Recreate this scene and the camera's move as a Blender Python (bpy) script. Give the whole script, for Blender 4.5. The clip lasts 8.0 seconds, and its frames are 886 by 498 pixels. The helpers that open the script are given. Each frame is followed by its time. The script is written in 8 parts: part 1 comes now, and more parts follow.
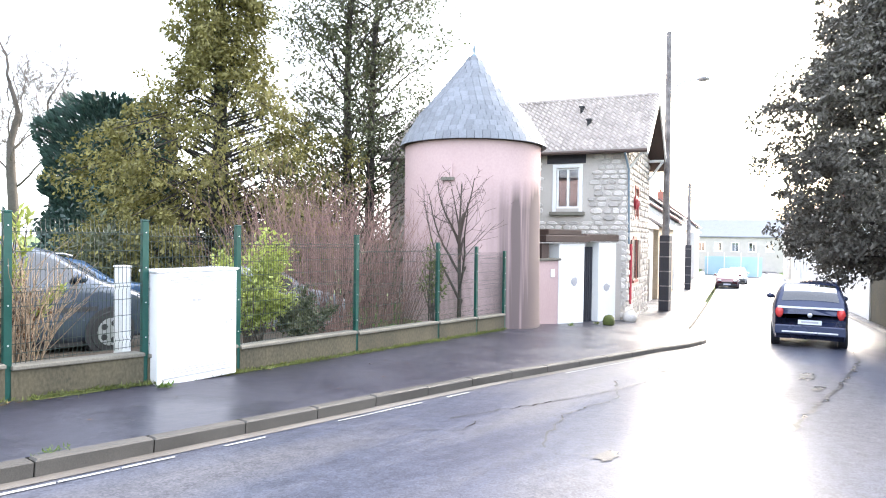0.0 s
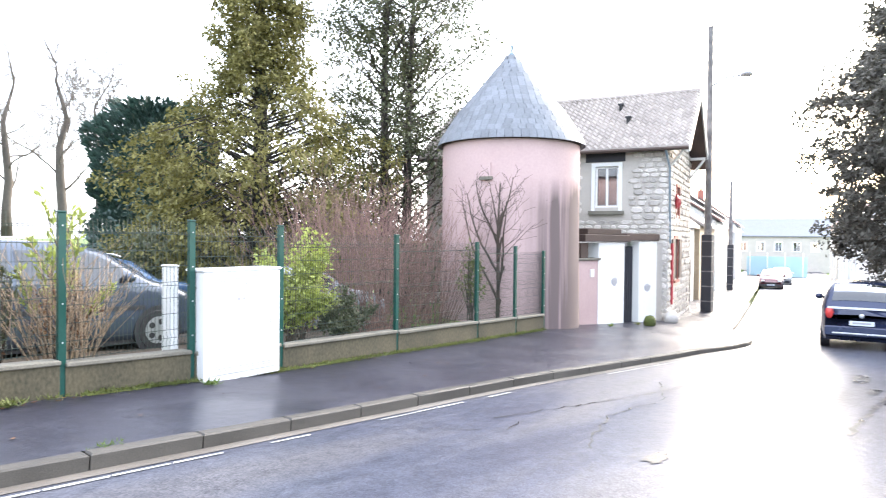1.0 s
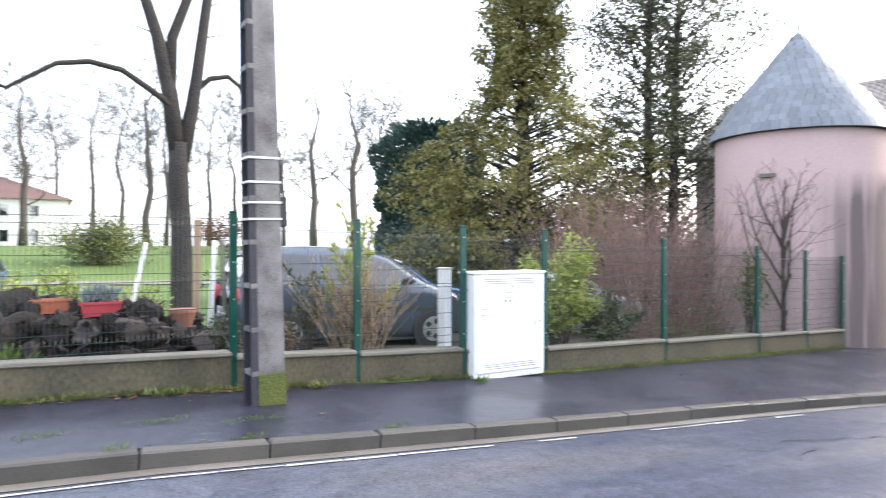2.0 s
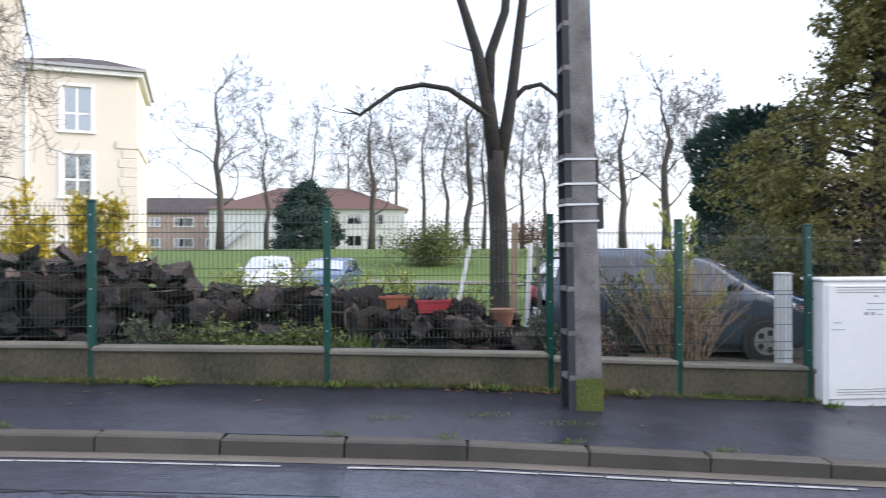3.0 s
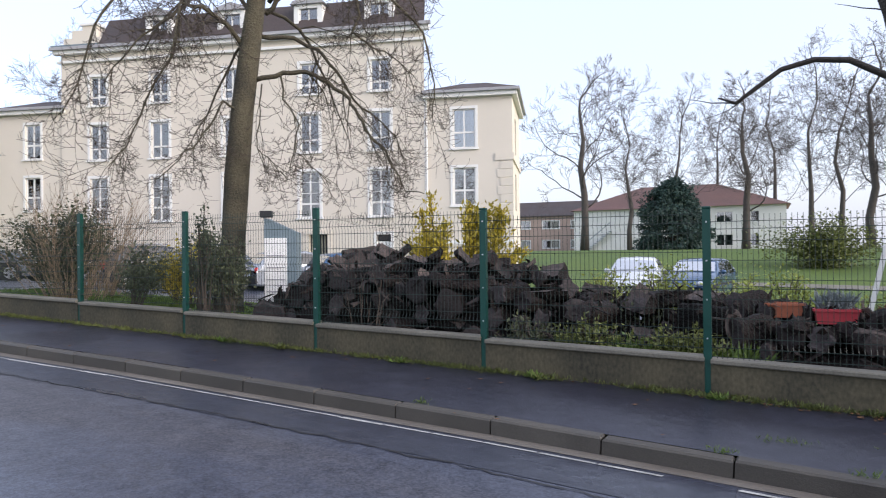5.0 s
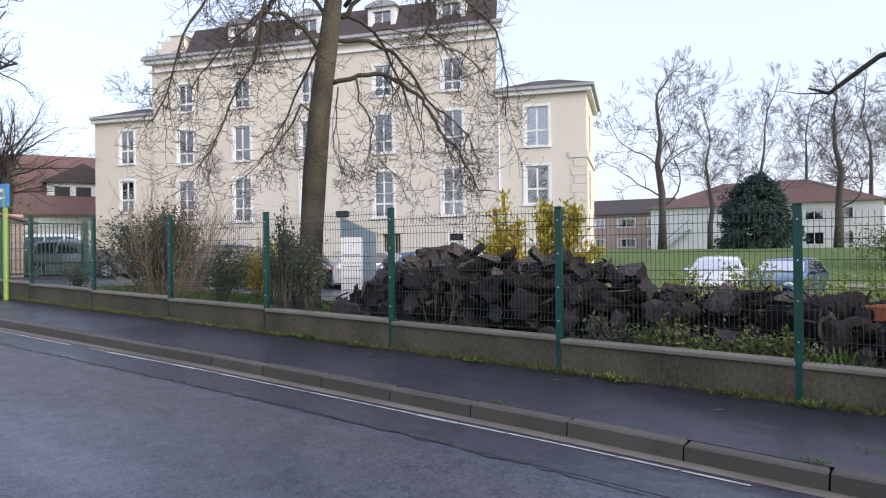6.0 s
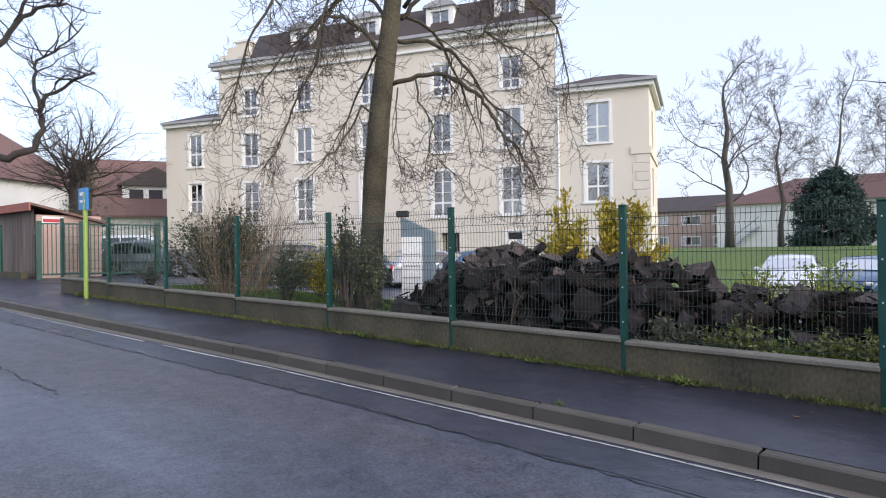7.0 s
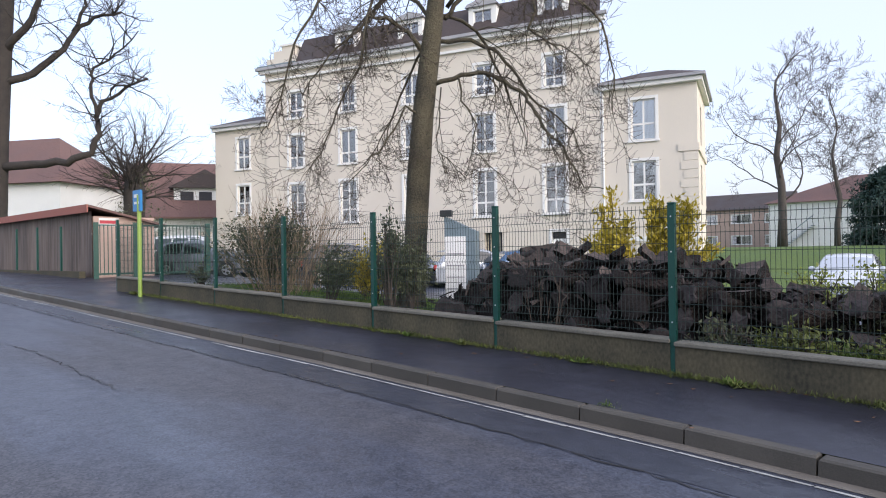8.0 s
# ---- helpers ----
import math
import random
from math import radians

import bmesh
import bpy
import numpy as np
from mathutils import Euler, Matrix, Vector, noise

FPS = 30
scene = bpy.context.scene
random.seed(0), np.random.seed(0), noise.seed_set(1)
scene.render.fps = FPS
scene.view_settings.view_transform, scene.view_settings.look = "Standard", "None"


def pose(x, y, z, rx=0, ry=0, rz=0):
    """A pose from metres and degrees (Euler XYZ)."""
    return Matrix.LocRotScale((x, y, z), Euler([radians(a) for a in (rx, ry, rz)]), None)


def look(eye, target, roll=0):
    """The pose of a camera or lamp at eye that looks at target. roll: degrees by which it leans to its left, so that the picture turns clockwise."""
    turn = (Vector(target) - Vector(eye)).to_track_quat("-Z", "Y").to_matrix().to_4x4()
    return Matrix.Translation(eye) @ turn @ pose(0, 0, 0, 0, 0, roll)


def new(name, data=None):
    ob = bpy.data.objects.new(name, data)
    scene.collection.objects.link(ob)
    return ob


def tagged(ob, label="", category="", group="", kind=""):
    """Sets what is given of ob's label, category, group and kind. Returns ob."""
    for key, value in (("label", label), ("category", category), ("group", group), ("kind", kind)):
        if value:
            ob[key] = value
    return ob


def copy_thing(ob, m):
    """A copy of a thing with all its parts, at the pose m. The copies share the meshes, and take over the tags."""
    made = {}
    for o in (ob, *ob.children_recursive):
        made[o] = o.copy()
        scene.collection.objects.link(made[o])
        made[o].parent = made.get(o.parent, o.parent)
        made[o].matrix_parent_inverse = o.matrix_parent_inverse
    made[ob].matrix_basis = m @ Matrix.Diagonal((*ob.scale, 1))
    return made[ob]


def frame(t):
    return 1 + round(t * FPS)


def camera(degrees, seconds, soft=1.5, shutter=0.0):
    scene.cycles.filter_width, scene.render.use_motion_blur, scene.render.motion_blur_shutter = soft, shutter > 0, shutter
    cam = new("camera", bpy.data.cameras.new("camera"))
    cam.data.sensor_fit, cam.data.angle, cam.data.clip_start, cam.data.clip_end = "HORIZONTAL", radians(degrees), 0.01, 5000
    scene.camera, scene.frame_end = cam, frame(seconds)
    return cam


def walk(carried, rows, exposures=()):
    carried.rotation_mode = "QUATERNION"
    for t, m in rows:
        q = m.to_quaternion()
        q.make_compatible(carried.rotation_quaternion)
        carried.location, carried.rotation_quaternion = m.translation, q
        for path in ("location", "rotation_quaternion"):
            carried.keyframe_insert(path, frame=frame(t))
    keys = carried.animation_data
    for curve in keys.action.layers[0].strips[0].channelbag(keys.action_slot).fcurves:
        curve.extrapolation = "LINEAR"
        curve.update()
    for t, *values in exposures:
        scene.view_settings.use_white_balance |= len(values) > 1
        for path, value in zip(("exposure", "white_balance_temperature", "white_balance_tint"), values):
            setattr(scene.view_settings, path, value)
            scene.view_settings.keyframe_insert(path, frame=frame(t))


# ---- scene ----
cam = camera(68.3, 8.0, soft=1.05, shutter=0.25)
PATH = [
    (0, (-0.575, -0.576, 1.719), (1.095, 0.524, 1.685), 0.8),
    (0.5, (-0.59, -0.523, 1.719), (1.077, 0.583, 1.685), 0.8),
    (1, (-0.597, -0.481, 1.693), (1.012, 0.706, 1.66), 0.6),
    (2.3, (-0.634, -0.382, 1.609), (0.139, 1.462, 1.603), -0.1),
    (2.5, (-0.638, -0.324, 1.615), (-0.04, 1.585, 1.609), -0.2),
    (3, (-0.654, -0.215, 1.618), (-0.494, 1.778, 1.617), -0.2),
    (3.5, (-0.705, -0.202, 1.625), (-0.92, 1.786, 1.626), -0.3),
    (4, (-0.741, -0.193, 1.634), (-1.262, 1.738, 1.637), -0.3),
    (4.5, (-0.781, -0.178, 1.638), (-1.507, 1.686, 1.643), -0.4),
    (5, (-0.794, -0.185, 1.638), (-1.683, 1.606, 1.646), -0.6),
    (5.2, (-0.794, -0.175, 1.642), (-1.73, 1.592, 1.649), -0.6),
    (6.5, (-0.852, -0.196, 1.636), (-2.006, 1.437, 1.644), -0.7),
    (7, (-0.87, -0.179, 1.65), (-2.095, 1.402, 1.656), -0.8),
    (7.5, (-0.896, -0.172, 1.649), (-2.178, 1.364, 1.656), -0.8),
    (8, (-0.897, -0.176, 1.639), (-2.223, 1.322, 1.647), -0.9),
]
EXPOSURES = [(0, 1.9, 6250, 10), (1.2, 1.9, 6250, 10), (2.3, 1.1, 6150, 10), (3.0, 0.5, 6100, 11), (3.5, 0.25, 6050, 13), (4.5, 0.03, 6000, 14), (8, -0.06, 5930, 14)]
walk(cam, [(t, look(eye, target, roll)) for t, eye, target, roll in PATH], EXPOSURES)

# ---- light: a bright hazy winter sky, a soft low sun down the street ----
SUN_ELEV, SUN_AZ = 22.0, 96.0  # degrees; azimuth clockwise from +y
world = bpy.data.worlds.new("world")
scene.world = world
world.use_nodes = True
wn, wl = world.node_tree.nodes, world.node_tree.links
wn.clear()
sky = wn.new("ShaderNodeTexSky")
sky.sky_type, sky.sun_disc = "NISHITA", False
sky.sun_elevation, sky.sun_rotation = radians(SUN_ELEV), radians(SUN_AZ)
sky.air_density, sky.dust_density, sky.ozone_density = 1.0, 4.5, 1.0
sky_bg = wn.new("ShaderNodeBackground")
sky_bg.inputs["Strength"].default_value = 0.15
haze_bg = wn.new("ShaderNodeBackground")
haze_bg.inputs["Color"].default_value = (0.925, 0.935, 1.0, 1)
haze_bg.inputs["Strength"].default_value = 0.78
world_add = wn.new("ShaderNodeAddShader")
world_out = wn.new("ShaderNodeOutputWorld")
wl.new(sky.outputs[0], sky_bg.inputs["Color"])
wl.new(sky_bg.outputs[0], world_add.inputs[0])
wl.new(haze_bg.outputs[0], world_add.inputs[1])
wl.new(world_add.outputs[0], world_out.inputs["Surface"])
sun = new("sun", bpy.data.lights.new("sun", "SUN"))
sun.data.energy, sun.data.angle, sun.data.color = 1.4, radians(30), (1.0, 0.98, 0.96)
_e, _a = radians(SUN_ELEV), radians(SUN_AZ)
sun.matrix_world = look((0, 0, 40), (-math.sin(_a) * math.cos(_e), -math.cos(_a) * math.cos(_e), 40 - math.sin(_e)))

# ---- materials ----
def mat(name, c1, c2, rough=(0.6, 0.85), big=0.7, fine=25.0, bump=0.15, metal=0.0, rand=0.0, island=0.0, contrast=0.5, coat=0.0, dist=0.01, trans=0.0, spec=0.5, stretch=1.0):
    """Two tones mixed by a large and a fine noise in world metres; optional spread per object or per island."""
    m = bpy.data.materials.new(name)
    m.use_nodes = True
    n, l = m.node_tree.nodes, m.node_tree.links
    b = n["Principled BSDF"]
    geo = n.new("ShaderNodeNewGeometry")
    nb, nf = n.new("ShaderNodeTexNoise"), n.new("ShaderNodeTexNoise")
    nb.inputs["Scale"].default_value, nb.inputs["Detail"].default_value = big, 5.0
    nf.inputs["Scale"].default_value, nf.inputs["Detail"].default_value = fine, 4.0
    where = geo.outputs["Position"]
    if stretch != 1.0:
        squash = n.new("ShaderNodeMapping")
        squash.inputs["Scale"].default_value = (1, 1, stretch)
        l.new(where, squash.inputs[0])
        where = squash.outputs[0]
    for t in (nb, nf):
        l.new(where, t.inputs["Vector"])
    avg = n.new("ShaderNodeMath")
    avg.operation = "MULTIPLY_ADD"
    avg.inputs[1].default_value = 0.55
    l.new(nb.outputs["Fac"], avg.inputs[0])
    half = n.new("ShaderNodeMath")
    half.operation = "MULTIPLY"
    half.inputs[1].default_value = 0.45
    l.new(nf.outputs["Fac"], half.inputs[0])
    l.new(half.outputs[0], avg.inputs[2])
    ramp = n.new("ShaderNodeMapRange")
    ramp.inputs["From Min"].default_value, ramp.inputs["From Max"].default_value = 0.5 - 0.35 * (1 - contrast) - 0.05, 0.5 + 0.35 * (1 - contrast) + 0.05
    l.new(avg.outputs[0], ramp.inputs["Value"])
    mix = n.new("ShaderNodeMix")
    mix.data_type = "RGBA"
    mix.inputs[6].default_value, mix.inputs[7].default_value = (*c1, 1), (*c2, 1)
    l.new(ramp.outputs[0], mix.inputs[0])
    colour = mix.outputs[2]
    if rand or island:
        hsv = n.new("ShaderNodeHueSaturation")
        src = n.new("ShaderNodeObjectInfo").outputs["Random"] if rand else geo.outputs["Random Per Island"]
        spread = rand or island
        mr = n.new("ShaderNodeMapRange")
        mr.inputs["To Min"].default_value, mr.inputs["To Max"].default_value = 1 - spread, 1 + spread
        l.new(src, mr.inputs["Value"])
        l.new(mr.outputs[0], hsv.inputs["Value"])
        l.new(colour, hsv.inputs["Color"])
        colour = hsv.outputs[0]
    l.new(colour, b.inputs["Base Color"])
    rr = n.new("ShaderNodeMapRange")
    rr.inputs["From Min"].default_value, rr.inputs["From Max"].default_value = 0.35, 0.65
    rr.inputs["To Min"].default_value, rr.inputs["To Max"].default_value = rough
    l.new(nb.outputs["Fac"], rr.inputs["Value"])
    l.new(rr.outputs[0], b.inputs["Roughness"])
    b.inputs["Metallic"].default_value = metal
    b.inputs["Coat Weight"].default_value = coat
    b.inputs["Specular IOR Level"].default_value = spec
    if bump:
        bp = n.new("ShaderNodeBump")
        bp.inputs["Strength"].default_value, bp.inputs["Distance"].default_value = bump, dist
        l.new(nf.outputs["Fac"], bp.inputs["Height"])
        l.new(bp.outputs[0], b.inputs["Normal"])
    if trans:
        tr, add = n.new("ShaderNodeBsdfTranslucent"), n.new("ShaderNodeMixShader")
        add.inputs[0].default_value = trans
        l.new(colour, tr.inputs["Color"])
        l.new(b.outputs[0], add.inputs[1])
        l.new(tr.outputs[0], add.inputs[2])
        l.new(add.outputs[0], n["Material Output"].inputs["Surface"])
    return m


def glass_mat(name, tint, gloss_rough=0.02, ior=2.5):
    """A window pane: clear through, glossy by Fresnel."""
    m = bpy.data.materials.new(name)
    m.use_nodes = True
    n, l = m.node_tree.nodes, m.node_tree.links
    n.remove(n["Principled BSDF"])
    fr, tr, gl, mx = n.new("ShaderNodeFresnel"), n.new("ShaderNodeBsdfTransparent"), n.new("ShaderNodeBsdfGlossy"), n.new("ShaderNodeMixShader")
    fr.inputs["IOR"].default_value = ior
    tr.inputs["Color"].default_value = (*tint, 1)
    gl.inputs["Roughness"].default_value = gloss_rough
    l.new(fr.outputs[0], mx.inputs[0])
    l.new(tr.outputs[0], mx.inputs[1])
    l.new(gl.outputs[0], mx.inputs[2])
    l.new(mx.outputs[0], n["Material Output"].inputs["Surface"])
    return m


def asphalt_mat(name, dark, pale, wet_rough, dry_rough, cell=55.0, patch=0.35, streak=1.0, warm=0.0):
    """Asphalt: stones of the aggregate told apart by tone, damp patches with more gloss."""
    m = bpy.data.materials.new(name)
    m.use_nodes = True
    n, l = m.node_tree.nodes, m.node_tree.links
    b = n["Principled BSDF"]
    geo, vor, big, mid = n.new("ShaderNodeNewGeometry"), n.new("ShaderNodeTexVoronoi"), n.new("ShaderNodeTexNoise"), n.new("ShaderNodeTexNoise")
    vor.inputs["Scale"].default_value = cell
    big.inputs["Scale"].default_value, big.inputs["Detail"].default_value = patch, 6
    mid.inputs["Scale"].default_value, mid.inputs["Detail"].default_value = 6.0, 5
    for t in (vor, mid):
        l.new(geo.outputs["Position"], t.inputs["Vector"])
    along = n.new("ShaderNodeMapping")
    along.inputs["Scale"].default_value = (1.0 / streak, streak ** 0.5, 1)
    l.new(geo.outputs["Position"], along.inputs[0])
    l.new(along.outputs[0], big.inputs["Vector"])
    sep = n.new("ShaderNodeSeparateColor")
    l.new(vor.outputs["Color"], sep.inputs[0])
    fac = n.new("ShaderNodeMath")
    fac.operation = "MULTIPLY_ADD"
    fac.inputs[1].default_value = 0.7
    l.new(sep.outputs[0], fac.inputs[0])
    tone = n.new("ShaderNodeMath")
    tone.operation = "MULTIPLY_ADD"
    tone.inputs[1].default_value, tone.inputs[2].default_value = 0.9, -0.3
    l.new(mid.outputs["Fac"], tone.inputs[0])
    l.new(tone.outputs[0], fac.inputs[2])
    mix = n.new("ShaderNodeMix")
    mix.data_type = "RGBA"
    mix.inputs[6].default_value, mix.inputs[7].default_value = (*dark, 1), (*pale, 1)
    l.new(fac.outputs[0], mix.inputs[0])
    dry = n.new("ShaderNodeMapRange")
    dry.inputs["From Min"].default_value, dry.inputs["From Max"].default_value = 0.45, 0.58
    dry.inputs["To Max"].default_value = warm
    l.new(big.outputs["Fac"], dry.inputs["Value"])
    tint = n.new("ShaderNodeMix")
    tint.data_type, tint.blend_type = "RGBA", "MULTIPLY"
    tint.inputs[7].default_value = (1.35, 1.12, 0.8, 1)
    l.new(dry.outputs[0], tint.inputs[0])
    l.new(mix.outputs[2], tint.inputs[6])
    l.new(tint.outputs[2], b.inputs["Base Color"])
    rr = n.new("ShaderNodeMapRange")
    rr.inputs["From Min"].default_value, rr.inputs["From Max"].default_value = 0.42, 0.6
    rr.inputs["To Min"].default_value, rr.inputs["To Max"].default_value = wet_rough, dry_rough
    l.new(big.outputs["Fac"], rr.inputs["Value"])
    l.new(rr.outputs[0], b.inputs["Roughness"])
    bp = n.new("ShaderNodeBump")
    bp.inputs["Strength"].default_value, bp.inputs["Distance"].default_value = 0.4, 0.009
    l.new(sep.outputs[1], bp.inputs["Height"])
    bp2 = n.new("ShaderNodeBump")
    bp2.inputs["Strength"].default_value, bp2.inputs["Distance"].default_value = 0.25, 0.03
    l.new(mid.outputs["Fac"], bp2.inputs["Height"])
    l.new(bp.outputs[0], bp2.inputs["Normal"])
    l.new(bp2.outputs[0], b.inputs["Normal"])
    return m


M = dict(
    asphalt=asphalt_mat("road_asphalt", (0.015, 0.018, 0.033), (0.098, 0.108, 0.148), 0.33, 0.54, 60.0, 0.4, 3.0, 0.6),
    pavement=asphalt_mat("pavement_asphalt", (0.009, 0.0095, 0.018), (0.041, 0.042, 0.063), 0.29, 0.45, 110.0, 0.7),
    relaid=asphalt_mat("relaid_asphalt", (0.013, 0.015, 0.026), (0.06, 0.066, 0.092), 0.26, 0.42, 120.0, 0.7, 3.0),
    patch=mat("dark_patch", (0.016, 0.016, 0.018), (0.03, 0.03, 0.034), rough=(0.2, 0.5), big=1.5, fine=120, bump=0.4),
    kerb=mat("kerb_concrete", (0.04, 0.036, 0.03), (0.11, 0.1, 0.085), rough=(0.5, 0.8), big=1.7, fine=90, bump=0.35, rand=0.12),
    gutter=mat("gutter_concrete", (0.12, 0.105, 0.09), (0.2, 0.18, 0.155), rough=(0.35, 0.7), big=1.2, fine=60, bump=0.3),
    line=mat("worn_white_paint", (0.2, 0.2, 0.19), (0.55, 0.55, 0.52), rough=(0.4, 0.7), big=5, fine=60, bump=0.2),
    soil=mat("soil", (0.035, 0.026, 0.018), (0.09, 0.07, 0.045), rough=(0.8, 0.95), big=0.6, fine=12, bump=0.8, dist=0.05),
    grass=mat("lawn", (0.05, 0.1, 0.016), (0.12, 0.175, 0.032), rough=(0.8, 0.95), big=0.25, fine=18, bump=0.9, dist=0.05),
    blade=mat("grass_blades", (0.065, 0.12, 0.021), (0.17, 0.24, 0.047), rough=(0.6, 0.8), big=1.0, fine=10, bump=0, island=0.35, trans=0.3),
    moss=mat("moss", (0.04, 0.055, 0.012), (0.12, 0.14, 0.028), rough=(0.85, 0.95), big=2, fine=40, bump=0.8, dist=0.02),
    wall_conc=mat("low_wall_concrete", (0.026, 0.025, 0.014), (0.125, 0.108, 0.068), rough=(0.75, 0.95), big=1.8, fine=30, bump=0.4, rand=0.08, contrast=0.66, stretch=0.6),
    coping=mat("coping_concrete", (0.1, 0.094, 0.072), (0.24, 0.225, 0.185), rough=(0.7, 0.9), big=2.0, fine=50, bump=0.4, rand=0.08),
    green=mat("green_paint", (0.002, 0.045, 0.034), (0.006, 0.07, 0.053), rough=(0.3, 0.45), big=3, fine=30, bump=0.03),
    wire=mat("green_wire", (0.012, 0.024, 0.02), (0.025, 0.045, 0.038), rough=(0.4, 0.5), big=3, fine=30, bump=0),
    cabinet=mat("cabinet_white", (0.78, 0.78, 0.77), (0.86, 0.86, 0.85), rough=(0.4, 0.55), big=1.4, fine=9, bump=0.02),
    greyprint=mat("grey_print", (0.3, 0.3, 0.32), (0.42, 0.42, 0.44), rough=(0.5, 0.6), bump=0),
    pole=mat("pole_concrete", (0.055, 0.048, 0.05), (0.3, 0.285, 0.28), rough=(0.7, 0.9), big=3.0, fine=130, bump=0.6, contrast=0.72),
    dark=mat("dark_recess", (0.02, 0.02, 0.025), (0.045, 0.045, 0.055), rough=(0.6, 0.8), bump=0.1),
    steel=mat("steel_band", (0.55, 0.55, 0.56), (0.72, 0.72, 0.73), rough=(0.3, 0.45), metal=0.6, bump=0.02),
    facade=mat("cream_render", (0.62, 0.57, 0.49), (0.74, 0.685, 0.6), rough=(0.8, 0.92), big=0.35, fine=40, bump=0.12, contrast=0.25),
    white=mat("white_paint", (0.74, 0.74, 0.72), (0.84, 0.84, 0.82), rough=(0.45, 0.65), big=0.8, fine=20, bump=0.04),
    slate_roof=mat("brown_roof", (0.035, 0.029, 0.03), (0.09, 0.07, 0.068), rough=(0.6, 0.85), big=0.6, fine=14, bump=0.6, dist=0.03),
    red_roof=mat("red_roof", (0.11, 0.062, 0.055), (0.2, 0.12, 0.105), rough=(0.7, 0.9), big=0.5, fine=9, bump=0.7, dist=0.04),
    slate=mat("slate", (0.125, 0.134, 0.15), (0.215, 0.23, 0.255), rough=(0.35, 0.6), big=1.2, fine=20, bump=0.3, rand=0.16),
    slate_far=mat("slate_joined", (0.125, 0.134, 0.15), (0.215, 0.23, 0.255), rough=(0.35, 0.6), big=1.2, fine=20, bump=0.3, island=0.16),
    tile=mat("grey_brown_tile", (0.24, 0.205, 0.185), (0.46, 0.41, 0.37), rough=(0.6, 0.85), big=1.0, fine=18, bump=0.4, island=0.14),
    stone=mat("rubble_stone", (0.38, 0.35, 0.32), (0.66, 0.62, 0.57), rough=(0.75, 0.92), big=2.5, fine=22, bump=0.5, rand=0.28, dist=0.03),
    stone_far=mat("rubble_stone_joined", (0.38, 0.35, 0.32), (0.66, 0.62, 0.57), rough=(0.75, 0.92), big=2.5, fine=22, bump=0.5, island=0.28, dist=0.03),
    mortar=mat("mortar", (0.4, 0.37, 0.33), (0.54, 0.5, 0.45), rough=(0.85, 0.95), big=1.2, fine=30, bump=0.5),
    ochre=mat("ochre_stone", (0.38, 0.3, 0.2), (0.55, 0.45, 0.32), rough=(0.8, 0.92), big=2.5, fine=12, bump=0.6, dist=0.04),
    timber=mat("dark_timber", (0.05, 0.035, 0.03), (0.11, 0.075, 0.06), rough=(0.7, 0.85), big=1.5, fine=30, bump=0.3),
    brickred=mat("red_brick", (0.26, 0.09, 0.07), (0.4, 0.16, 0.12), rough=(0.7, 0.9), big=1.5, fine=30, bump=0.3),
    redpaint=mat("red_paint", (0.36, 0.03, 0.045), (0.48, 0.055, 0.07), rough=(0.3, 0.5), bump=0.02),
    orange=mat("orange_plastic", (0.34, 0.09, 0.045), (0.44, 0.14, 0.07), rough=(0.4, 0.55), bump=0.03),
    terracotta=mat("terracotta", (0.2, 0.085, 0.055), (0.3, 0.14, 0.09), rough=(0.75, 0.9), big=4, fine=30, bump=0.2),
    bark_dark=mat("dark_bark", (0.018, 0.015, 0.014), (0.066, 0.057, 0.05), rough=(0.8, 0.95), big=2.4, fine=28, bump=1.0, dist=0.05, contrast=0.65),
    bark=mat("grey_bark", (0.035, 0.03, 0.02), (0.13, 0.115, 0.075), rough=(0.8, 0.95), big=1.6, fine=30, bump=1.0, dist=0.04, contrast=0.7),
    bark_far=mat("far_bark", (0.05, 0.044, 0.04), (0.115, 0.1, 0.09), rough=(0.85, 0.95), big=0.6, fine=6, bump=0.3),
    twig=mat("brown_twigs", (0.045, 0.034, 0.027), (0.095, 0.073, 0.057), rough=(0.8, 0.95), big=1.0, fine=6, bump=0, island=0.25),
    redtwig=mat("reddish_twigs", (0.17, 0.1, 0.085), (0.3, 0.19, 0.16), rough=(0.8, 0.95), big=1.0, fine=6, bump=0, island=0.3),
    straw=mat("dry_stems", (0.2, 0.14, 0.09), (0.36, 0.27, 0.18), rough=(0.8, 0.95), big=1.0, fine=6, bump=0, island=0.3),
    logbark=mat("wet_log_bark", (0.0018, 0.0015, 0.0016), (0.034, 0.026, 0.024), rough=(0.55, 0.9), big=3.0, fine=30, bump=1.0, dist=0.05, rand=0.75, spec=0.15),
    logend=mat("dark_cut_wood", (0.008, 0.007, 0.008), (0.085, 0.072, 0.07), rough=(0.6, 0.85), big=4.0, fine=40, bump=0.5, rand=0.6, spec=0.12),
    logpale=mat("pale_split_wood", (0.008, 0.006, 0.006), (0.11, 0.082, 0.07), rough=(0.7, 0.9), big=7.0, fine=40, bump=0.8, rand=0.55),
    olive_leaf=mat("olive_needles", (0.11, 0.108, 0.032), (0.27, 0.24, 0.075), rough=(0.55, 0.75), big=0.5, fine=5, bump=0, island=0.4, trans=0.25),
    dark_leaf=mat("dark_needles", (0.02, 0.048, 0.04), (0.055, 0.1, 0.08), rough=(0.55, 0.75), big=0.6, fine=5, bump=0, island=0.4, trans=0.15),
